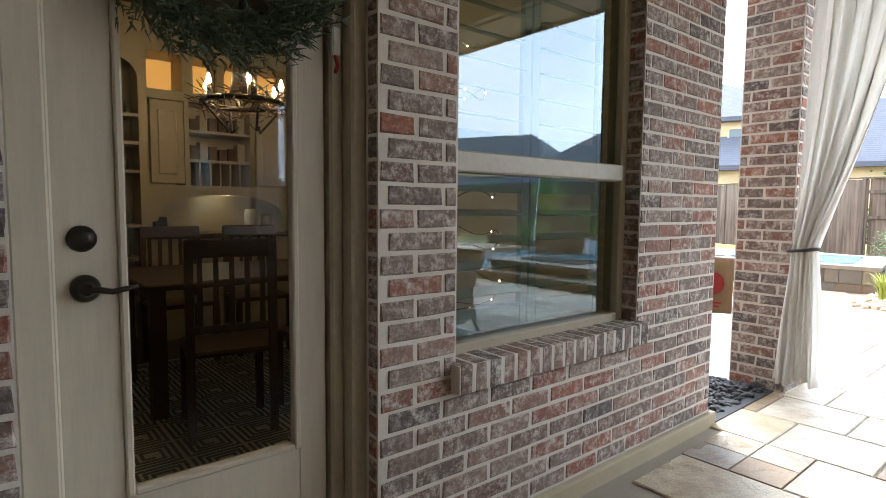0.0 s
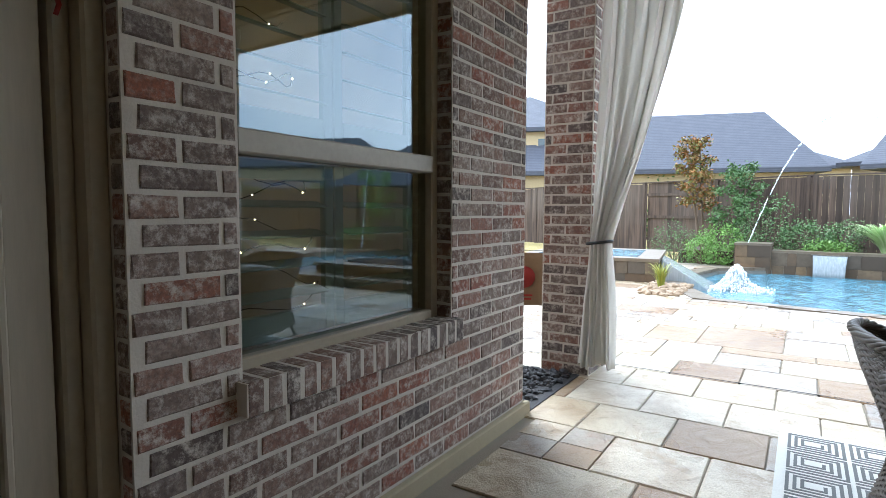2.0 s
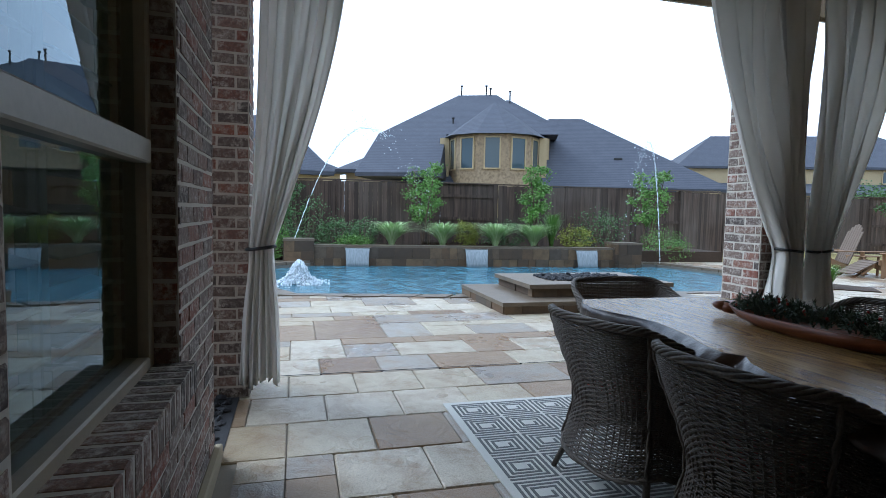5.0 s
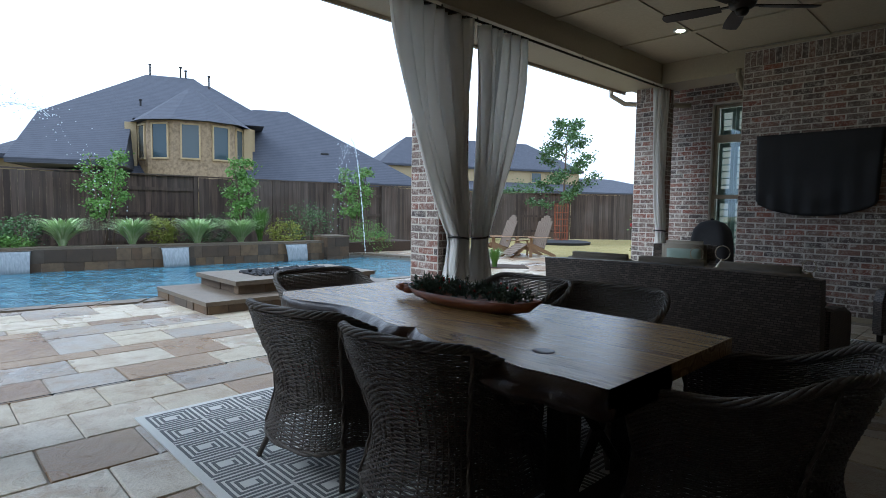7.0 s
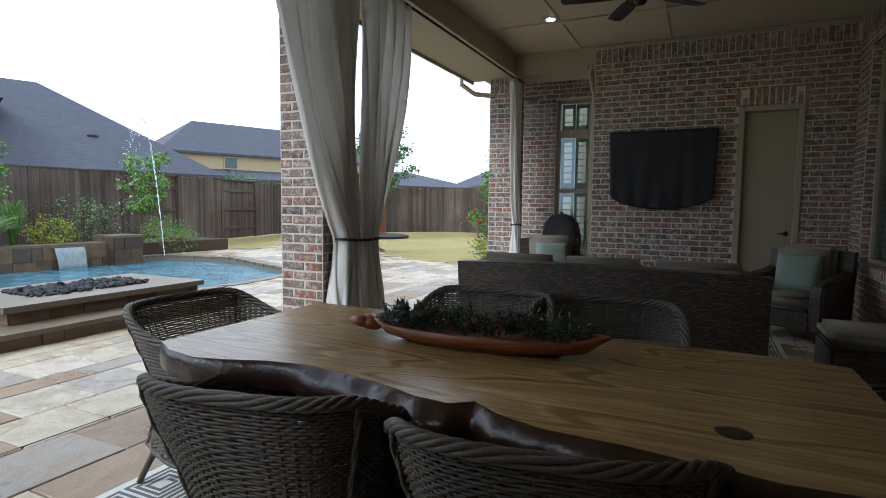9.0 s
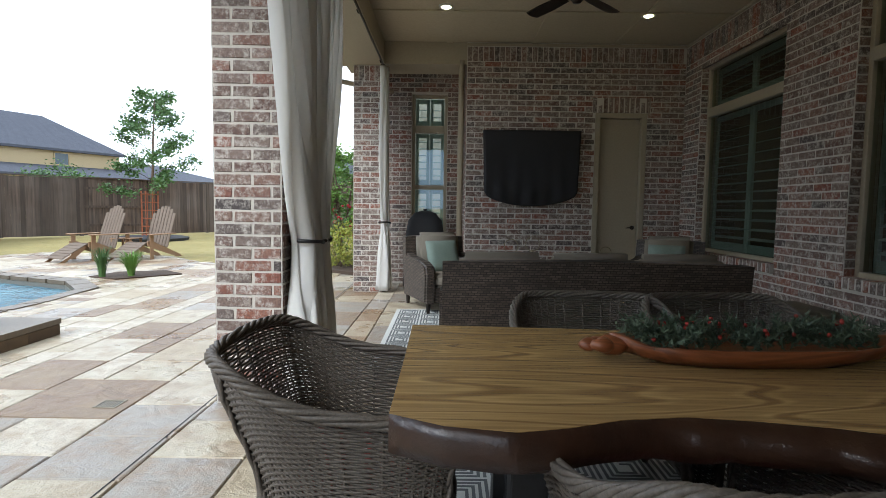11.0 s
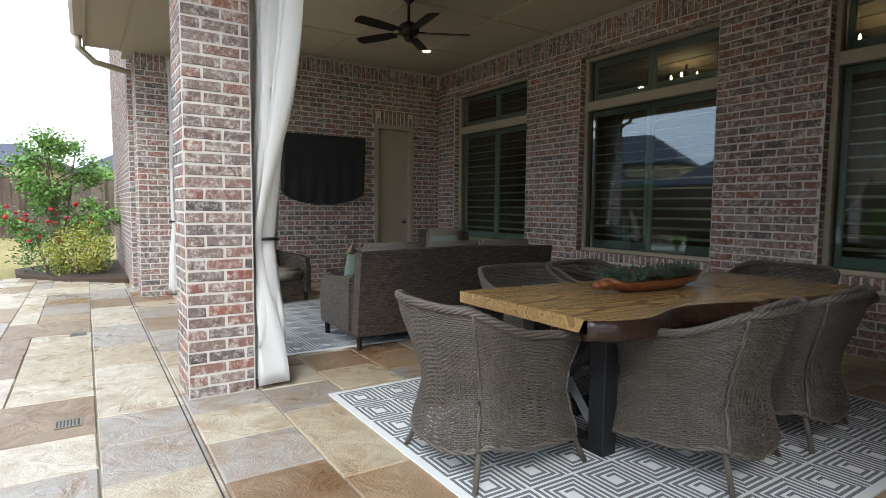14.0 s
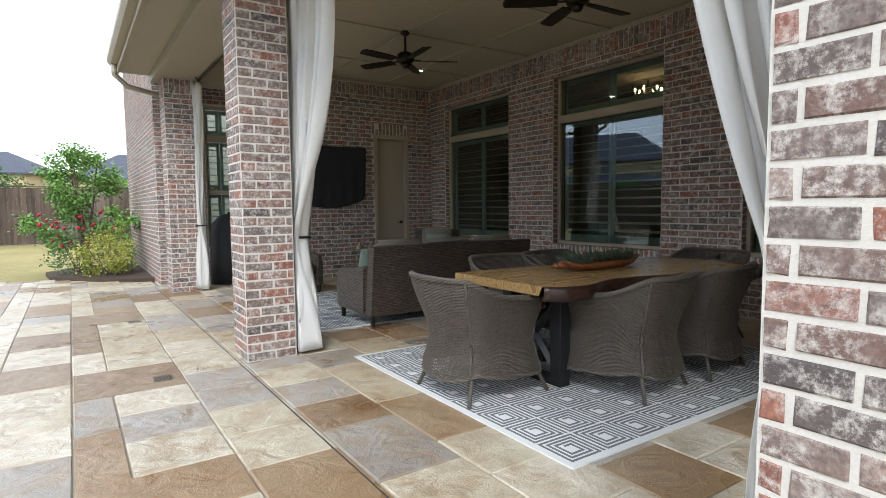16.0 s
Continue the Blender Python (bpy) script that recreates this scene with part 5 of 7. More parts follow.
def jet(s0, s1, zt, seed, label):
    """A thin stream that rises from the planter, then breaks into drops."""
    rng = random.Random(seed)
    root = thing("water_jet", pose(0, 0, 0), label, "water jet", "water jets")
    bm = bmesh.new()
    pts = []
    for k in range(40):
        t = k / 39 * 0.62
        x, y = along(s0 + (s1 - s0) * t, -0.15)
        pts.append(Vector((x, y, -0.05 + 4 * zt * t * (1 - t))))
    for a, b in zip(pts, pts[1:]):
        spread = 0.004 + 0.03 * (pts.index(a) / 40) ** 2
        for _ in range(5):
            p = a.lerp(b, rng.random()) + Vector((rng.gauss(0, spread), rng.gauss(0, spread), rng.gauss(0, spread)))
            d = (b - a) * rng.uniform(0.12, 0.4)
            tube(bm, [p - d, p, p + d], [0.003, rng.uniform(0.008, 0.017), 0.003], 5)
    tagged(part("stream", bm, M_FOAM, root, "", True), kind="stuff")
    bm = bmesh.new()
    for _ in range(150):
        t = rng.uniform(0.35, 0.95)
        x, y = along(s0 + (s1 - s0) * t, -0.15)
        z = -0.05 + 4 * zt * t * (1 - t)
        bmesh.ops.create_icosphere(bm, subdivisions=1, radius=rng.uniform(0.006, 0.016), matrix=pose(x + rng.gauss(0, .10), y + rng.gauss(0, .14), z + rng.gauss(0, .18)))
    tagged(part("spray", bm, M_FOAM, root, "scattered drops", True), kind="stuff")


jet(-0.07, 0.40, 3.4, 3, "thin arching jet of water at the end of the planter")
jet(1.15, 1.03, 3.35, 6, "thin arching jet of water at the end of the planter")

# raised spa with a sloped spillway
stone_box("spa", [(10.8, 2.55), (13.4, 2.95), (13.2, 5.4), (10.6, 5.05)], -0.3, 0.42, 0.06, "raised stone spa beside the pool", "spa", 0.05, 3, 9)
bm = bmesh.new()
prism(bm, [(11.1, 2.95), (13.0, 3.25), (12.85, 5.1), (10.95, 4.85)], 0.35, 0.425)
solid("spa_water", bm, M_WATER, "calm water in the raised spa", "spa water", kind="structure")
bm = bmesh.new()
va = [bm.verts.new(p) for p in ((11.15, 2.55, 0.39), (12.15, 2.70, 0.39), (12.35, 1.80, -0.13), (11.05, 1.70, -0.13), (11.15, 2.55, -0.3), (12.15, 2.70, -0.3), (12.35, 1.80, -0.3), (11.05, 1.70, -0.3))]
for q in ((0, 1, 2, 3), (4, 7, 6, 5), (0, 3, 7, 4), (1, 5, 6, 2), (0, 4, 5, 1), (3, 2, 6, 7)):
    bm.faces.new([va[i] for i in q])
solid("spillway", bm, M_SHEET, "water running down the sloped spa spillway", "spillway", kind="structure")


# ---- fence ----
def fence_wood(single=False):
    m = mat("weathered_cedar", (0.12, 0.08, 0.055), 0.85)
    v = coords(m, (14, 14, 0.8), True)
    n1, n2 = noise_tex(m, v, 1.0, 5), noise_tex(m, coords(m, (1, 1, 1), True), 0.35, 3)
    r = nd(m, "ShaderNodeObjectInfo").outputs["Random"] if single else nd(m, "ShaderNodeNewGeometry").outputs["Random Per Island"]
    c = mixc(m, ramp(m, n1, [(0.3, (0, 0, 0)), (0.7, (1, 1, 1))]), (0.034, 0.021, 0.014), (0.150, 0.100, 0.072))
    c = mixc(m, ramp(m, n2, [(0.45, (0, 0, 0)), (0.62, (0.42, 0.42, 0.42))]), c, (0.20, 0.17, 0.145))
    c = mixc(m, ramp(m, r, [(0.0, (0.75, 0.75, 0.75)), (0.5, (0.2, 0.2, 0.2)), (1.0, (0, 0, 0))]), c, (0.026, 0.017, 0.012))
    ln(m, c, bsdf(m).inputs["Base Color"])
    bump(m, n1, 0.4, 0.01)
    return m


M_FENCE = fence_wood()
M_FENCE_1 = fence_wood(True)
FENCE = [(24.0, 16.0), (20.2, 7.0), (17.4, 0.2), (17.0, -11.2), (18.8, -17.8), (13.6, -23.8), (-6.0, -23.6)]
fence = thing("fence", pose(0, 0, 0), "weathered cedar privacy fence with posts and rails", "fence", kind="structure")
rng = random.Random(17)
for (xa, ya), (xb, yb) in zip(FENCE, FENCE[1:]):
    L = math.hypot(xb - xa, yb - ya)
    dx, dy = (xb - xa) / L, (yb - ya) / L
    ang = math.degrees(math.atan2(dy, dx))
    items_v, items_f = [], []
    u = 0.0
    panel = 0
    while u < L:
        front = (int(u / 2.4) % 3) != 1
        off = -0.03 if front else 0.03
        h = 2.14 + rng.uniform(-0.012, 0.012) + 0.03 * (int(u / 2.4) % 2)
        k = len(items_v)
        for z in (0.02, h):
            for a, b in ((0.002, off - 0.009), (0.138, off - 0.009), (0.138, off + 0.009), (0.002, off + 0.009)):
                items_v.append((xa + dx * (u + a) - dy * b, ya + dy * (u + a) + dx * b, z))
        items_f += [tuple(k + i for i in q) for q in ((3, 2, 1, 0), (4, 5, 6, 7), (0, 1, 5, 4), (1, 2, 6, 5), (2, 3, 7, 6), (3, 0, 4, 7))]
        u += 0.14
    if (xa, ya) in FENCE[1:4]:
        for q in range(0, len(items_v), 8):
            pm = bpy.data.meshes.new("picket")
            pm.from_pydata(items_v[q:q + 8], [], [tuple(i for i in t) for t in items_f[:6]])
            pm.materials.append(M_FENCE_1)
            pk = new("picket", pm)
            pk.parent = fence
        items_v, items_f = [], []
    me = bpy.data.meshes.new("picket_run")
    me.from_pydata(items_v, [], items_f)
    me.materials.append(M_FENCE)
    if items_v:
        pr = new("picket_run", me)
        pr.parent = fence
        tagged(pr, kind="stuff")
    u = 0.0
    while u < L:
        w = min(2.4, L - u)
        for z0, z1 in ((0.35, 0.44), (1.05, 1.14), (1.75, 1.84)):
            part("rail", boxes(((u, -0.02, z0), (u + w - 0.01, 0.02, z1))), M_FENCE, fence, "", False, pose(xa, ya, 0, 0, 0, ang))
        part("cap_board", boxes(((u, -0.06, 2.165), (u + w - 0.005, 0.07, 2.20))), M_FENCE, fence, "", False, pose(xa, ya, 0, 0, 0, ang))
        part("post", boxes(((u - 0.045, -0.06, 0), (u + 0.045, 0.06, 2.19))), M_FENCE, fence, "", False, pose(xa, ya, 0, 0, 0, ang))
        u += 2.4


# ---- neighbouring houses ----
M_TANWALL = grained("tan_stucco", (0.42, 0.33, 0.19), (0.47, 0.37, 0.22), 0.85, 2, 20, 0.2)
M_HSTONE = stone_material("tan_fieldstone", False)
for el in M_HSTONE.node_tree.nodes:
    if el.type == "VALTORGB" and len(el.color_ramp.elements) == 5:
        for e, c in zip(el.color_ramp.elements, ((0.30, 0.2, 0.1), (0.42, 0.29, 0.15), (0.33, 0.25, 0.16), (0.5, 0.36, 0.2), (0.25, 0.17, 0.1))):
            e.color = (*c, 1)
M_PANE = mat("house_pane", (0.05, 0.075, 0.09), 0.05)
M_ROOF = mat("slate_shingle", (0.06, 0.065, 0.085), 0.85)
rv = coords(M_ROOF, (1, 1, 1), True)
rb = noise_tex(M_ROOF, rv, 2.0, 5)
rw = nd(M_ROOF, "ShaderNodeTexWave", Scale=3.2, Distortion=0.6)
rw.bands_direction = "Z"
ln(M_ROOF, rv, rw.inputs["Vector"])
rc = mixc(M_ROOF, rb, (0.048, 0.052, 0.070), (0.088, 0.094, 0.118))
ln(M_ROOF, mixc(M_ROOF, ramp(M_ROOF, rw.outputs["Fac"], [(0.1, (0.5, 0.5, 0.5)), (0.35, (0, 0, 0))]), rc, (0.032, 0.034, 0.045)), bsdf(M_ROOF).inputs["Base Color"])
bump(M_ROOF, noise_tex(M_ROOF, rv, 30, 3), 0.5, 0.03)


def hip_roof(x0, x1, y0, y1, ze, ra, rb_, zr, t=0.22):
    """A hipped roof with eaves at ze and a ridge from ra to rb_ at zr."""
    bm = bmesh.new()
    ym = (y0 + y1) / 2
    lo = [bm.verts.new(p) for p in ((x0, y0, ze - t), (x1, y0, ze - t), (x1, y1, ze - t), (x0, y1, ze - t))]
    e = [bm.verts.new(p) for p in ((x0, y0, ze), (x1, y0, ze), (x1, y1, ze), (x0, y1, ze))]
    r = [bm.verts.new((ra, ym, zr)), bm.verts.new((rb_, ym, zr))]
    bm.faces.new(lo[::-1])
    for i in range(4):
        bm.faces.new((lo[i], lo[(i + 1) % 4], e[(i + 1) % 4], e[i]))
    bm.faces.new((e[0], e[1], r[1], r[0]))
    bm.faces.new((e[1], e[2], r[1]))
    bm.faces.new((e[2], e[3], r[0], r[1]))
    bm.faces.new((e[3], e[0], r[0]))
    return bm


def house_window(parent, x, y, z0, w, h, ang=0):
    wd = part("window", boxes(((-w / 2 - 0.08, -0.05, z0 - 0.08), (-w / 2, 0.05, z0 + h + 0.08)), ((w / 2, -0.05, z0 - 0.08), (w / 2 + 0.08, 0.05, z0 + h + 0.08)), ((-w / 2, -0.05, z0 + h), (w / 2, 0.05, z0 + h + 0.08)), ((-w / 2, -0.05, z0 - 0.08), (w / 2, 0.05, z0))), M_TANWALL, parent, "", False, pose(x, y, 0, 0, 0, ang))
    part("pane", boxes(((-w / 2, -0.01, z0), (w / 2, 0.02, z0 + h))), M_PANE, wd)


A1 = -112.8
hc = thing("neighbour_house", pose(26.65, -9.51, 0.24, 0, 0, A1) @ Matrix.Scale(0.91, 4), "large neighbouring house with dark hipped roofs and a rounded stone bay", "house", "neighbouring houses")
part("wall", boxes(((-8.7, 3.4, -0.3), (1.5, 14, 5.7)), ((-8.9, 1.0, -0.3), (10.6, 14, 2.6)), ((-11.5, 4.5, -0.3), (-8.9, 11, 3.7))), M_TANWALL, hc)
part("roof", hip_roof(-9.0, 2.0, 3.0, 15.0, 5.9, -4.72, -2.0, 9.47, 0.03), M_ROOF, hc, "dark slate-grey shingle roof")
part("roof", hip_roof(-9.1, -4.5, -1.4, 7.4, 3.25, -8.95, -4.7, 5.92), M_ROOF, hc, "dark slate-grey shingle roof")
part("roof", hip_roof(-8.0, 8.3, 0.95, 20.0, 2.72, -1.35, -1.15, 9.4), M_ROOF, hc, "dark slate-grey shingle roof")
part("roof", hip_roof(-4.0, 11.2, 1.0, 15.0, 2.7, 1.63, 3.8, 7.63), M_ROOF, hc, "dark slate-grey shingle roof")
part("roof", hip_roof(-12.1, -7.0, 4.0, 11.0, 3.8, -11.1, -8.5, 4.9), M_ROOF, hc, "dark slate-grey shingle roof")
part("roof_vent", boxes(((5.3, 3.4, 4.2), (5.8, 3.8, 4.6)), bevel=0.05), M_BLACK, hc)
bay = [(-4.35, 2.0), (-3.75, 0.7), (-2.5, 0.0), (-0.95, 0.0), (0.3, 0.7), (0.85, 2.0)]
bm = bmesh.new()
prism(bm, bay, 2.0, 5.5)
part("bay", bm, M_HSTONE, hc, "rounded bay faced in tan stone")
part("side_wall", boxes(((-4.9, 1.7, 2.6), (-4.36, 4.2, 5.5)), ((0.86, 1.7, 2.6), (1.3, 4.2, 5.5))), M_TANWALL, hc)
for (xa, ya), (xb, yb) in zip(bay, bay[1:]):
    ang = math.degrees(math.atan2(yb - ya, xb - xa))
    nx_, ny_ = (yb - ya), -(xb - xa)
    l = math.hypot(nx_, ny_)
    house_window(hc, (xa + xb) / 2 + nx_ / l * 0.04, (ya + yb) / 2 + ny_ / l * 0.04, 3.65, 0.78, 1.65, ang)
bm = bmesh.new()
rim_ = [bm.verts.new((x * 1.13 + 0.22, y * 1.1 - 0.4, 5.5)) for x, y in bay] + [bm.verts.new((1.6, 5.5, 5.9)), bm.verts.new((-5.1, 5.5, 5.9))]
apex = bm.verts.new((-1.9, 4.6, 8.1))
for i in range(len(rim_)):
    bm.faces.new((rim_[i], rim_[(i + 1) % len(rim_)], apex))
bm.faces.new(rim_[::-1])
part("roof", bm, M_ROOF, hc, "cone roof over the bay")
for x, y, z in ((-4.5, 9.0, 9.3), (-2.75, 9.0, 9.3), (-2.45, 9.0, 9.1), (-1.1, 10.0, 9.1), (-4.5, 4.5, 6.3), (-7.2, 7.5, 7.0)):
    bm = bmesh.new()
    lathe(bm, [(0.05, 0), (0.05, 0.75), (0.09, 0.77), (0.09, 0.85)], (x, y, z), 8)
    part("vent_pipe", bm, M_BLACK, hc)


def plain_house(m, w, d, ze, zr, name_label, upper=None, wins=()):
    h = thing("neighbour_house", m, name_label, "house", "neighbouring houses")
    part("wall", boxes(((-w / 2 + 0.5, 0.5, 0), (w / 2 - 0.5, d - 0.5, ze - 0.2))), M_TANWALL, h)
    part("roof", hip_roof(-w / 2, w / 2, 0, d, ze, -w / 2 + d * 0.42, w / 2 - d * 0.42, zr), M_ROOF, h, "dark shingle hip roof")
    if upper:
        x0, x1, y0, y1, z0, z1, zr2 = upper
        part("wall", boxes(((x0 + 0.4, y0 + 0.4, z0), (x1 - 0.4, y1 - 0.4, z1))), M_TANWALL, h)
        k = min((x1 - x0) * 0.45, (y1 - y0) * 0.42)
        part("roof", hip_roof(x0, x1, y0, y1, z1, x0 + k, x1 - k, zr2), M_ROOF, h, "dark shingle hip roof")
    for x, y, z, ww, hh in wins:
        house_window(h, x, y, z, ww, hh)
    return h


# beyond the spa, seen past the first pillar
spa_side = thing("neighbour_house", pose(0.984 + 28 * 0.954, 0.719 + 28 * 0.30, 0, 0, 0, -72.5), "neighbouring house with a wide grey shingle roof and two-storey end", "house", "neighbouring houses")
part("wall", boxes(((-9.5, 0.5, 0), (9.6, 9.5, 3.1))), M_TANWALL, spa_side)
part("roof", hip_roof(-10.0, 10.1, 0, 10.0, 3.3, -5.5, 8.6, 6.6), M_ROOF, spa_side, "dark shingle hip roof")
part("wall", boxes(((-13.0, 2.4, 0), (0.2, 11.6, 5.7))), M_TANWALL, spa_side)
part("roof", hip_roof(-13.5, 0.7, 2.0, 12.0, 5.8, -8.5, -4.0, 8.4), M_ROOF, spa_side, "dark shingle hip roof")
for x in (-1.3, -2.6, -5.5, -8.0):
    house_window(spa_side, x, 2.34, 4.3, 0.9, 0.9)
house_window(spa_side, 6.5, 0.44, 1.5, 1.2, 1.2)
plain_house(pose(0.984 + 45 * 0.954 + 13.4 * 0.30, 0.719 + 45 * 0.30 - 13.4 * 0.954, 0, 0, 0, -72.5), 9, 9, 4.6, 6.7, "small grey-roofed neighbouring house", None, ((2.5, 0.44, 2.6, 1.0, 1.0),))
# across the lawn
plain_house(pose(0.573 + 52 * 0.924 - 33 * 0.383, 1.438 - 52 * 0.383 - 33 * 0.924, 0, 0, 0, -112.5), 38, 14, 3.6, 5.6, "two-storey tan neighbouring house with dark hip roofs", (-18.5, 6.2, 3, 14, 3.6, 6.1, 9.6), ((0.0, 3.36, 4.7, 1.2, 1.0), (-12, 3.36, 4.7, 1.2, 1.0), (-2, 0.44, 2.0, 1.2, 1.2)))
# beyond the far lawn fence
for px_, dd, w_, zr_, ze_ in ((-720, 62, 15, 9.0, 5.4), (-545, 70, 11, 8.4, 5.6), (-330, 75, 14, 8.6, 5.2), (-880, 66, 12, 7.6, 4.6)):
    lat = px_ / 975 * dd
    plain_house(pose(4.713 - dd * 0.372 - lat * 0.928, 0.995 - dd * 0.928 + lat * 0.372, 0, 0, 0, 158), w_, 11, ze_, zr_, "distant pale neighbouring house with a dark hip roof", None, ((-1.5, 0.44, 3.2, 1.2, 1.2), (1.8, 0.44, 3.2, 1.2, 1.2)))


# ---- plants ----
M_BARKT = grained("tree_bark", (0.11, 0.075, 0.05), (0.16, 0.115, 0.08), 0.9, 12, 70, 0.6)
M_LEAF = leaf_material("green_leaf", (0.05, 0.115, 0.028), (0.10, 0.19, 0.05))
M_LEAF_D = leaf_material("deep_green_leaf", (0.06, 0.125, 0.035), (0.12, 0.215, 0.065))
M_LEAF_Y = leaf_material("yellow_green_leaf", (0.22, 0.27, 0.03), (0.38, 0.36, 0.05))
M_LEAF_B = leaf_material("bright_green_leaf", (0.12, 0.24, 0.04), (0.20, 0.36, 0.07))
M_LEAF_S = leaf_material("striped_leaf", (0.34, 0.52, 0.18), (0.66, 0.76, 0.44))
M_LEAF_O = leaf_material("orange_leaf", (0.28, 0.10, 0.02), (0.10, 0.16, 0.03))
M_ROSE = leaf_material("red_rose", (0.40, 0.015, 0.02), (0.28, 0.01, 0.015))


def leaf_cloud(bm, centres, per, spread, size, rng):
    """Small bent leaves scattered round points."""
    for c, f in centres:
        for _ in range(int(per * f)):
            p = Vector(c) + Vector((rng.gauss(0, spread), rng.gauss(0, spread), rng.gauss(0, spread * 0.8)))
            d = Vector((rng.uniform(-1, 1), rng.uniform(-1, 1), rng.uniform(-0.7, 0.6))).normalized() * size * rng.uniform(0.7, 1.4)
            w = d.cross(Vector((rng.uniform(-1, 1), rng.uniform(-1, 1), rng.uniform(-1, 1)))).normalized() * size * 0.34
            a, b, c2, e = bm.verts.new(p), bm.verts.new(p + d * 0.5 + w), bm.verts.new(p + d), bm.verts.new(p + d * 0.5 - w)
            bm.faces.new((a, b, c2, e))


def tree(x, y, z, h, crown0, spread, seed, leaf, label, per=26, size=0.07, name="tree", group="trees", stems=1):
    rng = random.Random(seed)
    root = thing(name, pose(x, y, z), label, "tree" if name == "tree" else "shrub", group)
    bm = bmesh.new()
    tips = []
    for st in range(stems):
        o = Vector((rng.uniform(-.12, .12), rng.uniform(-.12, .12), 0)) * (stems > 1)
        lean = Vector((rng.uniform(-.1, .1), rng.uniform(-.1, .1), 0)) * (1 + (stems > 1))
        spine = [o + lean * (k / 8) * h + Vector((rng.uniform(-.02, .02), rng.uniform(-.02, .02), -0.08 + h * 0.93 * k / 8)) for k in range(9)]
        tube(bm, spine, [0.028 * h * 0.4 * (1 - 0.85 * k / 8) + 0.006 for k in range(9)], 7)
        n = int(16 / stems) + 3
        for b in range(n):
            t = crown0 + (1 - crown0) * (b + 0.5) / n
            i = min(int(t * 8), 7)
            p = spine[i].lerp(spine[i + 1], t * 8 - i)
            a = b * 2.4 + rng.uniform(-.5, .5)
            reach = spread * (1.05 - 0.55 * abs(t - crown0 - 0.25)) * rng.uniform(0.55, 1.1) * (1.15 - t * 0.6)
            e = p + Vector((math.cos(a) * reach, math.sin(a) * reach, reach * rng.uniform(0.15, 0.7)))
            mid = p.lerp(e, 0.5) + Vector((0, 0, 0.08 * reach))
            tube(bm, [p, mid, e], [0.012, 0.008, 0.004], 5)
            for q in (0.45, 0.7, 0.88, 1.0):
                c = p.lerp(e, q) + Vector((rng.gauss(0, .06), rng.gauss(0, .06), rng.gauss(0, .05)))
                tips.append((c, rng.uniform(0.4, 1.2)))
        tips.append((spine[-1], 0.8))
    part("trunk", bm, M_BARKT, root, "slender grey-brown trunk with thin limbs", True)
    bm = bmesh.new()
    leaf_cloud(bm, tips, per, 0.075 * max(1.0, spread), size, rng)
    tagged(part("crown", bm, leaf, root, "airy uneven crown of small leaves"), kind="stuff")
    return root


def bush(x, y, z, r, h, seed, leaf, label, n=900, size=0.045, name="shrub", group="planting"):
    rng = random.Random(seed)
    root = thing(name, pose(x, y, z), label, "shrub", group)
    bm = bmesh.new()
    for k in range(7):
        a = k * 2.4
        tube(bm, [(0, 0, -0.03), (math.cos(a) * r * .4, math.sin(a) * r * .4, h * .5), (math.cos(a) * r * .6, math.sin(a) * r * .6, h * .8)], [0.01, 0.007, 0.004], 4)
    part("stem", bm, M_BARKT, root)
    bm = bmesh.new()
    pts = []
    for _ in range(60):
        a, e = rng.uniform(0, math.tau), rng.uniform(0.05, 1.0)
        rr = r * math.sqrt(1 - (2 * e - 1) ** 2 * 0.85) * rng.uniform(0.55, 1.0)
        pts.append((Vector((rr * math.cos(a), rr * math.sin(a), h * e * rng.uniform(0.85, 1.08))), 1))
    leaf_cloud(bm, pts, n / 60, r * 0.16, size, rng)
    tagged(part("foliage", bm, leaf, root), kind="stuff")
    return root


def blades(x, y, z, r, h, n, seed, leaf, label, width=0.012, name="grass_clump"):
    """A clump of arching strap leaves."""
    rng = random.Random(seed)
    bm = bmesh.new()
    for _ in range(n):
        a = rng.uniform(0, math.tau)
        out = r * rng.uniform(0.3, 1.0)
        hh = h * rng.uniform(0.6, 1.0)
        d = Vector((math.cos(a), math.sin(a), 0))
        sd = Vector((-d.y, d.x, 0)) * width
        o = d * 0.05 * rng.random()
        pr = None
        for k in range(6):
            t = k / 5
            p = o + d * out * t ** 1.4 + Vector((0, 0, hh * (1.9 * t - 1.05 * t * t)))
            w = sd * (1 - t * 0.9)
            cur = (bm.verts.new(p - w), bm.verts.new(p + w))
            if pr:
                bm.faces.new((pr[0], pr[1], cur[1], cur[0]))
            pr = cur
    return solid(name, bm, leaf, label, "grass clump", group="planting", kind="", at=pose(x, y, z))


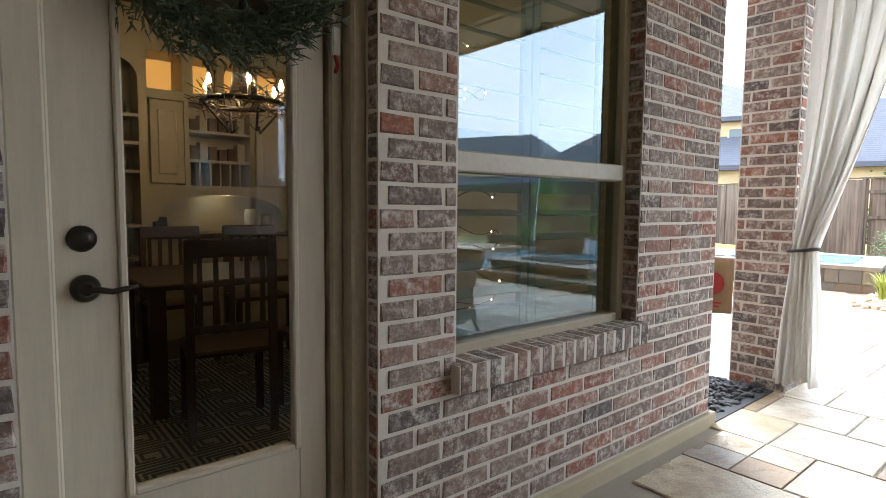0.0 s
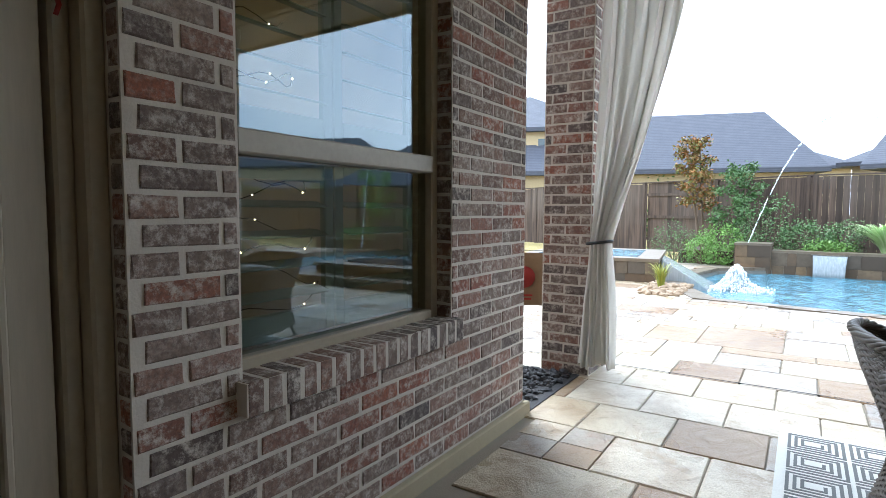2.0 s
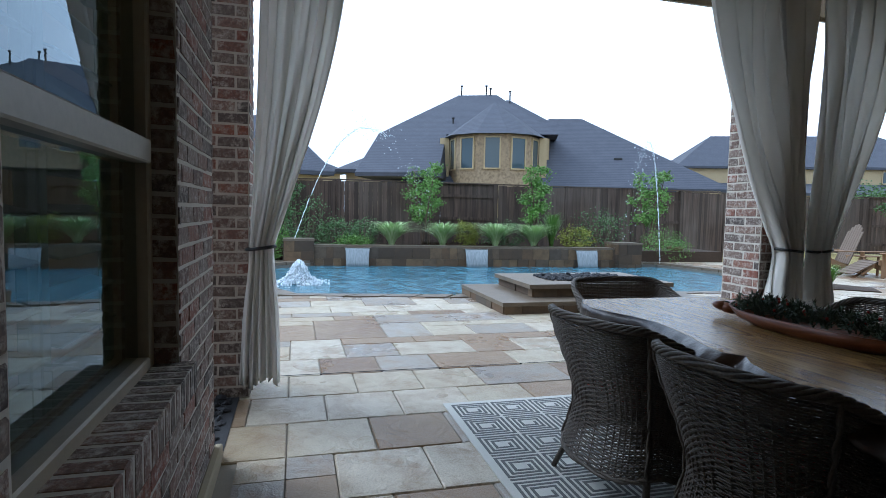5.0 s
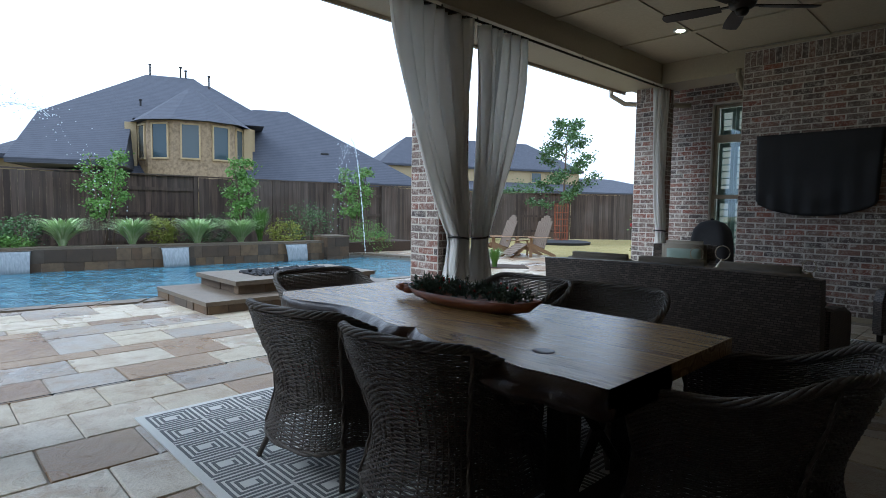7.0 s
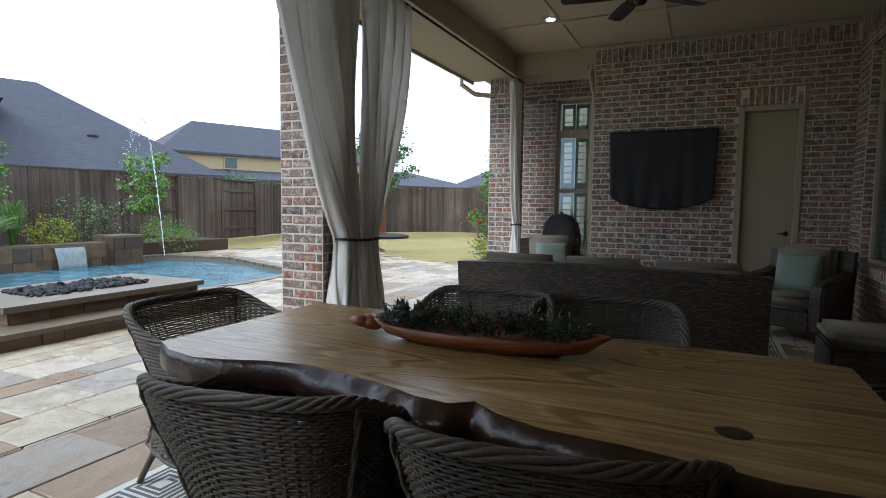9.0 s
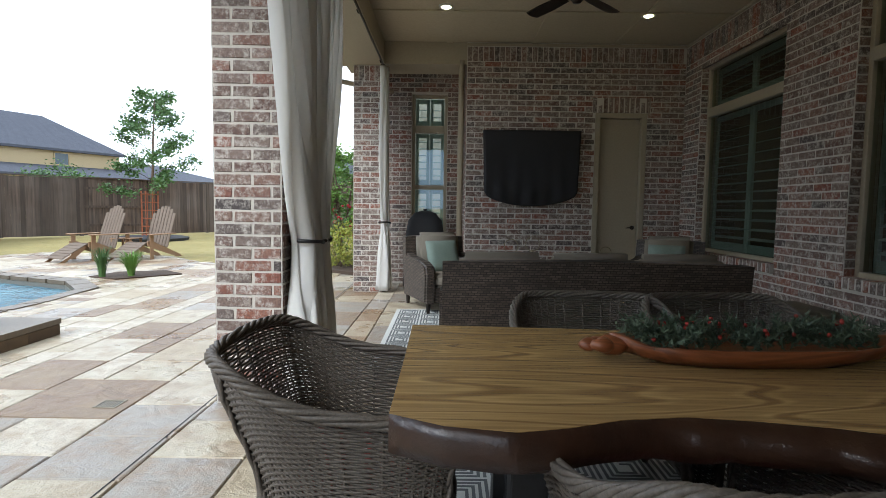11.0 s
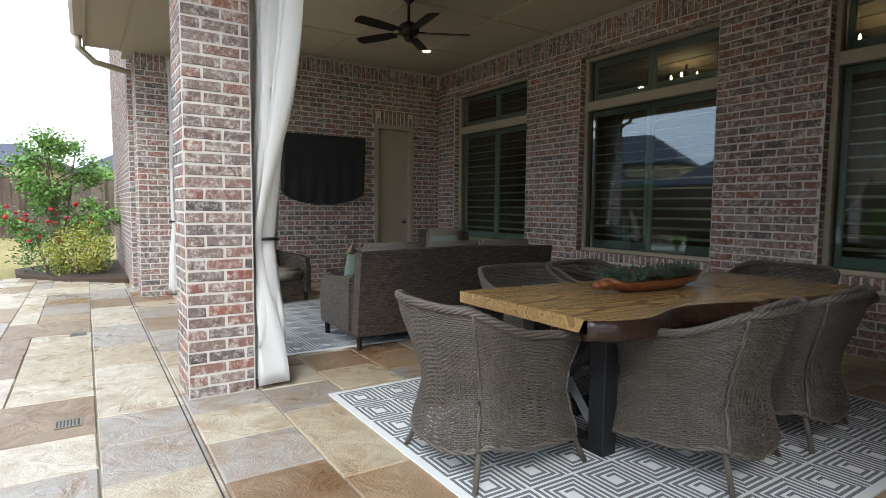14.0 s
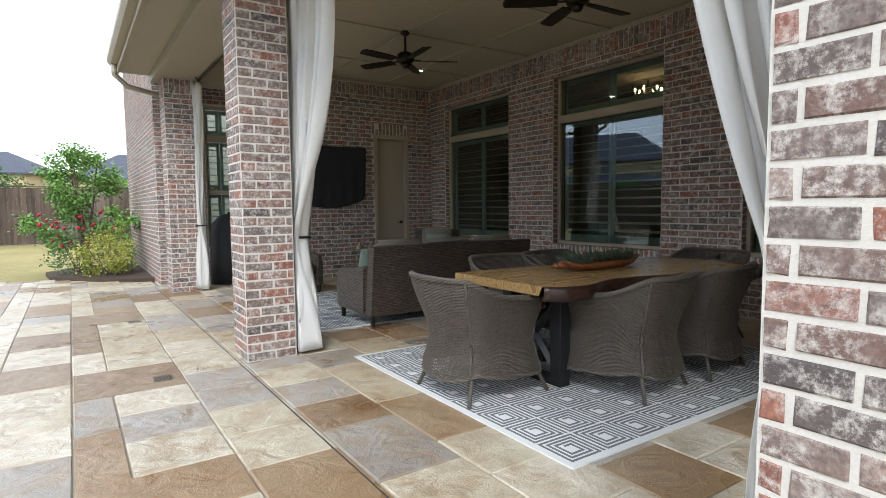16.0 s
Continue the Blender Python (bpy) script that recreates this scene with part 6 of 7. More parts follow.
for k, s in enumerate((0.37, 0.765, 1.195)):
    tree(*along(s, 1.3), 0.28, 2.5, 0.30, 0.42, 40 + k, M_LEAF_B, "slender young tree in the planter", 30, 0.075, stems=3, group="planter trees")
for k, s in enumerate((0.25, 0.42, 0.60, 0.735)):
    blades(*along(s, 0.60), 0.34, 0.95, 0.80, 420, 60 + k, M_LEAF_S, "clump of striped strap leaves in the planter", 0.02)
blades(*along(0.82, 1.1), 0.3, 0.6, 1.25, 220, 70, M_LEAF_B, "tall bright green grass clump in the planter", 0.012)
for k, (s, d, r, h, lf, lb) in enumerate(((-0.03, 1.1, 0.55, 0.85, M_LEAF_D, "dark green rounded shrub by the pool"), (0.07, 0.9, 0.34, 0.5, M_LEAF_D, "clipped round boxwood in the planter"), (0.165, 1.0, 0.36, 0.52, M_LEAF_D, "clipped round boxwood in the planter"),
                                          (0.13, 0.5, 0.35, 0.2, M_LEAF_B, "low bright green ground cover"), (0.50, 0.8, 0.28, 0.48, M_LEAF_Y, "yellow-green variegated shrub in the planter"), (0.89, 0.75, 0.34, 0.46, M_LEAF_Y, "yellow-green variegated shrub in the planter"),
                                          (1.0, 1.2, 0.6, 0.8, M_LEAF_D, "loose dark green shrub in the planter"), (0.66, 1.6, 0.45, 0.5, M_LEAF_D, "dark green shrub against the fence"), (-0.14, 0.5, 0.4, 0.45, M_LEAF_B, "bright green low shrub by the pool"))):
    bush(*along(s, d * 0.8 + 0.1), 0.3, r * 1.35, h * 1.35, 80 + k, lf, lb, 1300, 0.055)
bush(*along(1.21, 0.5), 0.1, 0.7, 0.75, 95, M_LEAF_B, "fluffy bright green shrub at the end of the planter", 1500)
tree(17.5, 2.75, 0.0, 3.5, 0.40, 0.6, 51, M_LEAF_O, "young tree with orange autumn leaves by the fence", 34, 0.09, stems=2)
tree(16.6, 1.85, 0.0, 2.7, 0.25, 0.6, 52, M_LEAF, "young green tree by the fence", 34, 0.08, stems=2)
for k, (x, y, r, h, lf) in enumerate(((15.5, 3.15, 0.6, 0.95, M_LEAF_D), (15.2, 2.5, 0.4, 0.6, M_LEAF_B), (16.4, 1.5, 0.65, 0.95, M_LEAF_D), (15.2, 2.1, 0.35, 0.5, M_LEAF_B))):
    bush(x, y, 0.0, r, h, 120 + k, lf, "green shrub in the bed beside the spa")
for k, (x, y, h) in enumerate(((30, 6, 4.0), (33, 2, 3.6), (36, 9, 4.2))):
    bush(x, y, 0.0, 1.9, h * 0.8, 130 + k, M_LEAF, "leafy tree crown beyond the fence", 4500, 0.15, "far_shrub", "trees beyond the fence")
for k, (x, y) in enumerate(((-2, -30), (4, -33), (9.5, -29), (24, -28), (27, -24))):
    bush(x, y, 0.0, 1.9, 3.0, 140 + k, M_LEAF_B if k < 2 else M_LEAF, "leafy tree crown beyond the fence", 4500, 0.15, "far_shrub", "trees beyond the fence")

# lawn tree with a wire trellis round the trunk
tree(14.0, -18.4, -0.03, 5.4, 0.30, 1.7, 55, M_LEAF, "young lawn tree with an airy crown", 75, 0.11)
M_RUSTWIRE = grained("orange_wire", (0.33, 0.09, 0.03), (0.25, 0.07, 0.025), 0.6, 8, 40, 0.1)
trel = thing("trellis", pose(14.0, -18.4, -0.03), "orange wire trellis round the lawn tree", "trellis")
for k in range(8):
    a = k * math.tau / 8
    bm = bmesh.new()
    tube(bm, [(0.28 * math.cos(a), 0.28 * math.sin(a), 0), (0.28 * math.cos(a), 0.28 * math.sin(a), 1.7)], 0.014, 5)
    part("upright", bm, M_RUSTWIRE, trel)
for k in range(6):
    bm = bmesh.new()
    tube(bm, [(0.28 * math.cos(i * math.tau / 16), 0.28 * math.sin(i * math.tau / 16), 0.2 + 0.28 * k) for i in range(16)], 0.012, 5, True)
    part("hoop", bm, M_RUSTWIRE, trel)
bm = bmesh.new()
lathe(bm, [(1.2, 0.0), (1.25, 0.10), (1.05, 0.14), (0.0, 0.16)], sides=28)
solid("tree_ring", bm, M_LAVA, "dark stone edged bed round the lawn tree", "tree bed", kind="structure", at=pose(14.0, -18.4, -0.035))

# terracotta pot
M_POT = grained("dark_terracotta", (0.14, 0.07, 0.045), (0.19, 0.10, 0.065), 0.75, 6, 50, 0.3)
pot = thing("plant_pot", pose(14.75, -9.35, 0.0), "dark terracotta pot with a green plant on the deck", "plant pot")
bm = bmesh.new()
lathe(bm, [(0.0, 0.0), (0.15, 0.0), (0.22, 0.34), (0.25, 0.36), (0.25, 0.42), (0.21, 0.42), (0.20, 0.36), (0, 0.36)], sides=20)
part("pot", bm, M_POT, pot, "", True)
bm = bmesh.new()
rng = random.Random(77)
leaf_cloud(bm, [(Vector((rng.gauss(0, .1), rng.gauss(0, .1), 0.45 + rng.uniform(0, .15))), 1) for _ in range(20)], 16, 0.06, 0.05, rng)
tagged(part("plant", bm, M_LEAF_D, pot), kind="stuff")

# island bed in the deck
bm = bmesh.new()
prism(bm, [(8.3, -8.75), (9.0, -7.95), (9.6, -8.2), (9.5, -8.9), (8.8, -9.2)], -0.03, 0.02)
solid("deck_bed", bm, M_MULCH, "small mulched bed set into the deck", "planting bed", kind="structure")
blades(8.95, -8.3, 0.02, 0.34, 0.52, 320, 201, M_LEAF_B, "bright green grass tuft in the deck bed", 0.006)
blades(9.35, -8.15, 0.02, 0.30, 0.60, 160, 202, M_LEAF, "green grass tuft in the deck bed", 0.006)
blades(9.95, 2.3, 0.0, 0.30, 0.5, 60, 203, M_LEAF_Y, "thin green reed clump by the spa", 0.012)
M_RIVER = grained("river_pebble", (0.28, 0.19, 0.11), (0.40, 0.30, 0.20), 0.7, 9, 60, 0.3)
solid("river_stones", pebbles(190, 9.25, 10.6, 1.95, 2.5, 0.0, 0.03, 0.075, 15), M_RIVER, "tan river stones round the spa", "stones", kind="stuff")
solid("gravel_bed", boxes(((3.71, 1.80, -0.011), (4.645, 4.6, 0.006))), M_LAVA, "black gravel bed beside the house wall", "gravel", kind="structure")
solid("lava_gravel", pebbles(1300, 3.74, 4.62, 1.85, 4.5, 0.0, 0.015, 0.035, 16), M_LAVA, "black gravel strip beside the house wall", "gravel", kind="stuff")
blades(3.95, 2.75, 0.0, 0.16, 0.30, 26, 204, M_LEAF_B, "small green plant in the gravel strip", 0.03)


# ---- adirondack chairs ----
M_TEAK = grained("weathered_teak", (0.26, 0.15, 0.075), (0.34, 0.21, 0.115), 0.75, 5, 60, 0.3, stretch=(1, 1, 0.3), world_space=False)
M_TEAK_G = grained("greyed_teak", (0.15, 0.11, 0.08), (0.20, 0.15, 0.11), 0.8, 5, 60, 0.3, world_space=False)


def adirondack(m):
    root = thing("adirondack_chair", m, "weathered wooden adirondack chair with a slatted footrest on the deck", "chair", "adirondack chairs")
    for k in range(7):
        x = -0.27 + 0.09 * k
        top = 1.02 - 0.02 * (k - 3) ** 2
        part("back_slat", boxes(((x - 0.04, -0.011, 0), (x + 0.04, 0.011, top)), bevel=0.006), M_TEAK_G, root, "", False, pose(0, 0.25, 0.24, -20, 0, 0))
    for k in range(7):
        part("seat_slat", boxes(((-0.29, -0.036, -0.01), (0.29, 0.036, 0.01)), bevel=0.004), M_TEAK_G, root, "", False, pose(0, -0.27 + 0.082 * k, 0.37 - 0.02 * k, -12, 0, 0))
    for k in range(6):
        part("footrest_slat", boxes(((-0.26, -0.045, -0.01), (0.26, 0.045, 0.01)), bevel=0.004), M_TEAK_G, root, "", False, pose(0, -0.40 - 0.092 * k, 0.345 - 0.048 * k, 28, 0, 0))
    for s in (-1, 1):
        bm = bmesh.new()
        prof = [(-0.36, 0.30), (-0.36, 0.41), (-0.25, 0.42), (0.62, 0.07), (0.72, 0.0), (0.56, 0.0)]
        va = [bm.verts.new((s * 0.30 - 0.012, y, z)) for y, z in prof]
        vb = [bm.verts.new((s * 0.30 + 0.012, y, z)) for y, z in prof]
        bm.faces.new(va)
        bm.faces.new(vb[::-1])
        for i in range(6):
            bm.faces.new((va[i], vb[i], vb[(i + 1) % 6], va[(i + 1) % 6]))
        part("side_rail", bm, M_TEAK, root)
        part("leg", boxes(((s * 0.325 - 0.013, -0.31, 0), (s * 0.325 + 0.013, -0.21, 0.55)), bevel=0.004), M_TEAK, root)
        part("arm", boxes(((s * 0.36 - 0.07, -0.36, 0.55), (s * 0.36 + 0.07, 0.40, 0.572)), bevel=0.008), M_TEAK, root)
        bm = bmesh.new()
        prof = [(-0.95, 0.0), (-0.83, 0.0), (-0.62, 0.22), (-0.38, 0.33), (-0.40, 0.25), (-0.6, 0.1)]
        va = [bm.verts.new((s * 0.235 - 0.011, y, z)) for y, z in prof]
        vb = [bm.verts.new((s * 0.235 + 0.011, y, z)) for y, z in prof]
        bm.faces.new(va)
        bm.faces.new(vb[::-1])
        for i in range(6):
            bm.faces.new((va[i], vb[i], vb[(i + 1) % 6], va[(i + 1) % 6]))
        part("footrest_leg", bm, M_TEAK, root)
    return root


ad = adirondack(pose(11.4, -11.2, 0, 0, 0, 158))
copy_thing(ad, pose(10.45, -11.65, 0, 0, 0, 166))
st = thing("side_table", pose(10.95, -11.65, 0), "small wooden side table between the adirondack chairs", "side table")
part("tabletop", boxes(((-0.25, -0.25, 0.44), (0.25, 0.25, 0.46)), bevel=0.005), M_TEAK, st)
for sx in (-1, 1):
    for sy in (-1, 1):
        part("leg", boxes(((sx * 0.21 - 0.02, sy * 0.21 - 0.02, 0), (sx * 0.21 + 0.02, sy * 0.21 + 0.02, 0.44))), M_TEAK, st)

# bed with rose bush by the wing
bm = bmesh.new()
prism(bm, [(5.02, -8.95), (5.02, -12.6), (6.0, -12.4), (6.7, -11.4), (6.6, -10.4), (5.9, -9.4)], -0.03, 0.05)
solid("rose_bed", bm, M_MULCH, "dark mulched bed at the foot of the brick wing", "planting bed", kind="structure")
tree(6.0, -11.5, 0.04, 2.6, 0.12, 1.15, 58, M_LEAF_B, "loose green shrub tree in the mulched bed", 80, 0.065, stems=4)
rb_ = bush(6.15, -10.7, 0.05, 0.55, 1.15, 160, M_LEAF_D, "rose bush with red blooms in the mulched bed", 1300, 0.05, "rose_bush", "wing bed")
bm = bmesh.new()
rng = random.Random(33)
for _ in range(34):
    a, r = rng.uniform(0, math.tau), rng.uniform(0.3, 0.65)
    bmesh.ops.create_icosphere(bm, subdivisions=1, radius=rng.uniform(0.03, 0.05), matrix=pose(r * math.cos(a), r * math.sin(a), rng.uniform(0.55, 1.3), rng.uniform(0, 90), 0, 0) @ Matrix.Diagonal((1, 1, 0.7, 1)))
tagged(part("rose_bloom", bm, M_ROSE, rb_, "red rose blooms"), kind="stuff")
bush(5.72, -10.0, 0.05, 0.50, 0.80, 161, M_LEAF_Y, "yellow-green shrub in the mulched bed", 2600, 0.045)
bush(5.5, -10.7, 0.05, 0.40, 0.85, 162, M_LEAF_B, "bright green shrub in the mulched bed", 900, 0.045)

# ---- things round the patio edge ----
grill = thing("covered_grill", pose(3.95, -7.72, 0), "barbecue grill under a dark fitted cover", "grill")
bm = bmesh.new()
rings = []
for z, w, d in ((0.02, 0.66, 0.50), (0.5, 0.62, 0.46), (0.85, 0.60, 0.45), (1.05, 0.52, 0.40), (1.16, 0.34, 0.28), (1.20, 0.12, 0.1)):
    ring = []
    for k in range(28):
        a = k * math.tau / 28
        wob = 1 + 0.035 * math.sin(5 * a + z * 4) * (1.2 - z)
        ring.append(bm.verts.new((w / 2 * wob * math.copysign(abs(math.cos(a)) ** 0.6, math.cos(a)), d / 2 * wob * math.copysign(abs(math.sin(a)) ** 0.6, math.sin(a)), z)))
    rings.append(ring)
for a, b in zip(rings, rings[1:]):
    for k in range(28):
        bm.faces.new((a[k], a[(k + 1) % 28], b[(k + 1) % 28], b[k]))
bm.faces.new(rings[0][::-1])
bm.faces.new(rings[-1])
part("cover", bm, M_COVER, grill, "", True)
bm = bmesh.new()
lathe(bm, [(0.0, 0), (0.03, 0.01), (0.03, 0.03), (0, 0.04)], sides=10)
part("knob", bm, M_BLACK, grill, "", True, pose(0, 0, 1.195))

gut = thing("gutter", pose(0, 0, 0), "tan painted gutter and downspout at the eave", "gutter", kind="structure")
bm = bmesh.new()
prof = [(5.53, 3.56), (5.66, 3.56), (5.66, 3.50), (5.62, 3.44), (5.53, 3.44)]
va = [bm.verts.new((x, -7.5, z)) for x, z in prof]
vb = [bm.verts.new((x, 2.7, z)) for x, z in prof]
bm.faces.new(va)
bm.faces.new(vb[::-1])
for i in range(5):
    bm.faces.new((va[i], va[(i + 1) % 5], vb[(i + 1) % 5], vb[i]))
part("trough", bm, M_TRIM, gut)
bm = bmesh.new()
tube(bm, [(5.58, -7.35, 3.44), (5.58, -7.36, 3.30), (5.4, -7.5, 3.16), (4.95, -7.75, 3.12), (4.5, -8.05, 3.10)], 0.04, 8)
part("elbow", bm, M_TRIM, gut, "", True)
bm = bmesh.new()
tube(bm, [(3.42, -6.98, 3.32), (3.42, -6.98, 3.22), (3.42, -7.3, 3.05), (3.42, -7.35, 2.9), (3.42, -7.35, 0.05)], 0.045, 8)
part("downspout", bm, M_TRIM, gut, "", True)

M_FLAG = grained("burlap_flag", (0.22, 0.15, 0.08), (0.28, 0.19, 0.11), 0.9, 10, 150, 0.4)
flag = thing("garden_flag", pose(4.80, 2.33, 0.006, 0, 0, 118), "small burlap garden flag with a red ornament on a wire stand", "flag")
bm = bmesh.new()
tube(bm, [(-0.16, 0, 0), (-0.16, 0, 0.92), (0.17, 0, 0.92), (0.19, 0, 0.90)], 0.006, 6)
part("stand", bm, M_BLACK, flag, "", True)
bm = bmesh.new()
grid = [[bm.verts.new((-0.14 + 0.30 * i / 8, 0.012 * math.sin(i * 0.9 + j * 0.4), 0.90 - 0.44 * j / 8)) for i in range(9)] for j in range(9)]
for a, b in zip(grid, grid[1:]):
    for i in range(8):
        bm.faces.new((a[i], a[i + 1], b[i + 1], b[i]))
cl = part("cloth", bm, M_FLAG, flag, "", True)
cl.modifiers.new("thickness", "SOLIDIFY").thickness = 0.003
for sgn in (-1, 1):
    bm = bmesh.new()
    lathe(bm, [(0, 0), (0.085, 0.0), (0.09, 0.004), (0, 0.006)], sides=20)
    orn = part("ornament", bm, M_RED, flag, "red round ornament", True, pose(0.01, sgn * 0.016, 0.70, 90 if sgn < 0 else -90, 0, 0))
    for k, (x, w) in enumerate(((-0.03, 0.10), (0.0, 0.14))):
        part("lettering_bar", boxes(((x - w / 2 + 0.02, sgn * 0.018 - 0.001, 0.54 - 0.03 * k), (x + w / 2 + 0.02, sgn * 0.018 + 0.001, 0.555 - 0.03 * k))), M_RED, flag)

for x, y in ((5.70, -2.35), (5.67, -4.93)):
    dr = thing("floor_drain", pose(x, y, 0.0), "small slotted metal deck drain", "drain", "deck drains")
    part("frame", boxes(((-0.07, -0.07, 0), (0.07, -0.058, 0.004)), ((-0.07, 0.058, 0), (0.07, 0.07, 0.004)), ((-0.07, -0.058, 0), (-0.058, 0.058, 0.004)), ((0.058, -0.058, 0), (0.07, 0.058, 0.004))), M_BRASS, dr)
    for k in range(6):
        part("slat", boxes(((-0.045 + k * 0.017, -0.058, 0.0), (-0.036 + k * 0.017, 0.058, 0.003))), M_BRASS, dr)
    # flat black plate stands in for the shaded hollow below the slats
    part("sump", boxes(((-0.058, -0.058, 0.0), (0.058, 0.058, 0.0012))), M_BLACK, dr)
# dark expansion joint along the pillars
solid("expansion_joint", boxes(((5.108, -8.1, -0.01), (5.116, 8.5, 0.0015))), M_LAVA, "dark rubber expansion joint across the deck", "joint", kind="structure")

# ---- wreath on the glazed door ----
rng = random.Random(3)
bm = bmesh.new()
for k in range(900):
    a = rng.uniform(0, math.tau)
    r = 0.26 + rng.gauss(0, 0.035)
    o = Vector((r * math.cos(a), -abs(rng.gauss(0.03, 0.02)), r * math.sin(a)))
    d = Vector((math.cos(a) * rng.uniform(-0.2, 1.0) - math.sin(a) * 0.8, -rng.uniform(0, 0.6), math.sin(a) * rng.uniform(-0.2, 1.0) + math.cos(a) * 0.8)).normalized()
    for j in range(9):
        p = o + d * 0.10 * j / 9
        e = (d * 0.8 + Vector((rng.uniform(-1, 1), rng.uniform(-1, 0.3), rng.uniform(-1, 1)))).normalized() * 0.035
        w = e.cross(Vector((rng.uniform(-1, 1), 1, rng.uniform(-1, 1)))).normalized() * 0.0036
        bm.faces.new([bm.verts.new(p - w), bm.verts.new(p + w), bm.verts.new(p + e)])
wreath = thing("wreath", pose(0.87, WY + 0.122, 2.02), "dark green pine wreath hung on the door glass", "wreath")
tagged(part("needles", bm, M_PINE, wreath), kind="stuff")
bm = bmesh.new()
tube(bm, [(0.26 * math.cos(k * math.tau / 24), 0.0, 0.26 * math.sin(k * math.tau / 24)) for k in range(24)], 0.012, 6, True)
part("hoop", bm, M_BARKT, wreath, "", True)

# ---- breakfast room seen through the door ----
M_CAB = grained("cream_cabinet_paint", (0.42, 0.365, 0.275), (0.38, 0.33, 0.25), 0.5, 3, 40, 0.05)
M_DARKWOOD = grained("dark_stained_wood", (0.05, 0.025, 0.014), (0.075, 0.038, 0.02), 0.4, 5, 50, 0.2)
M_AMBER = emit("glowing_niche_back", (1.0, 0.52, 0.12), 0.08)
M_TASK = emit("task_light", (1.0, 0.8, 0.45), 0.9)
CY = 5.6
cab = thing("built_in_cabinet", pose(0, CY, 0.09), "cream built-in cabinet with lit glass uppers and shelves", "cabinet")
part("body", boxes(((0.70, 0.30, 0), (3.2, 0.40, 2.85)), ((0.70, 0, 0), (0.95, 0.30, 2.85)), ((1.40, 0, 0), (1.47, 0.30, 2.85)), ((1.47, 0, 0), (3.2, 0.30, 0.90)), ((1.47, 0, 2.50), (3.2, 0.30, 2.85)), ((0.95, 0, 2.44), (1.40, 0.30, 2.85)),
                   ((1.76, 0, 1.37), (1.80, 0.30, 2.10)), ((2.34, 0, 1.37), (2.38, 0.30, 2.10)), ((1.47, 0, 1.33), (3.2, 0.30, 1.37)), ((1.47, 0, 2.10), (3.2, 0.30, 2.18)), ((1.75, 0, 2.18), (1.84, 0.30, 2.50)), ((2.05, 0, 2.18), (2.11, 0.30, 2.50)), ((2.30, 0, 2.18), (2.42, 0.30, 2.50))), M_CAB, cab)
bm = bmesh.new()
prism(bm, [(0.95, 2.25)] + [(1.175 - 0.225 * math.cos(k * math.pi / 12), 2.25 + 0.17 * math.sin(k * math.pi / 12)) for k in range(13)] + [(1.40, 2.25), (1.40, 2.44), (0.95, 2.44)], -0.012, 0.0)
part("arch", bm, M_CAB, cab, "arched head of the open shelves", False, pose(0, -0.002, 0, 90, 0, 0))
bm = bmesh.new()
prism(bm, [(1.47, 1.05), (1.52, 1.05)] + [(2.10 - 0.55 * math.cos(k * math.pi / 12), 1.12 + 0.17 * math.sin(k * math.pi / 12)) for k in range(13)] + [(2.68, 1.05), (3.2, 1.05), (3.2, 1.33), (1.47, 1.33)], -0.012, 0.0)
part("arch", bm, M_CAB, cab, "arched valance over the counter niche", False, pose(0, -0.002, 0, 90, 0, 0))
for z in (0.35, 0.72, 1.00, 1.46, 1.70, 1.93):
    part("shelf", boxes(((0.95, 0.02, z), (1.40, 0.30, z + 0.028))), M_CAB, cab)
for z in (1.58, 1.84):
    part("shelf", boxes(((1.80, 0.02, z), (2.34, 0.30, z + 0.025))), M_CAB, cab)
for k in range(1, 6):
    part("divider", boxes(((1.80 + 0.09 * k - 0.008, 0.02, 1.37), (1.80 + 0.09 * k + 0.008, 0.28, 1.58))), M_CAB, cab)
for x0, x1 in ((1.48, 1.75), (2.39, 2.74), (2.77, 3.18)):
    part("door", boxes(((x0, -0.02, 1.38), (x1, 0.0, 2.09)), ((x0 + 0.06, -0.032, 1.46), (x1 - 0.06, -0.02, 2.01)), bevel=0.006), M_CAB, cab)
# the niche lighting is given to the back panels as emission
for x0, x1 in ((1.50, 1.73), (1.85, 2.04), (2.12, 2.29), (2.44, 2.70)):
    part("lit_panel", boxes(((x0, 0.27, 2.20), (x1, 0.29, 2.48))), M_AMBER, cab, "display niche back panel with its own warm glow")
part("counter", boxes(((1.47, -0.06, 0.90), (3.2, 0.30, 0.94)), bevel=0.006), M_DARKWOOD, cab)
part("task_light", boxes(((1.95, 0.10, 1.29), (2.20, 0.16, 1.325))), M_TASK, cab, "glowing under-cabinet light")
rng = random.Random(8)
for z in (0.378, 0.748, 1.028, 1.488, 1.728, 1.958):
    for k in range(3):
        bm = bmesh.new()
        rr_ = rng.uniform(0.03, 0.05)
        lathe(bm, [(0, 0), (rr_, 0), (rr_ * 1.2, 0.07), (rr_ * 0.6, 0.13), (rr_ * 0.7, 0.16), (0, 0.16)], sides=12)
        solid("jar", bm, (M_POT, M_WHITEP, M_BRASS)[k], "small display jar on a built-in shelf", "jar", group="shelf jars", smooth=True, at=pose(1.04 + 0.13 * k, CY + 0.14, 0.09 + z))
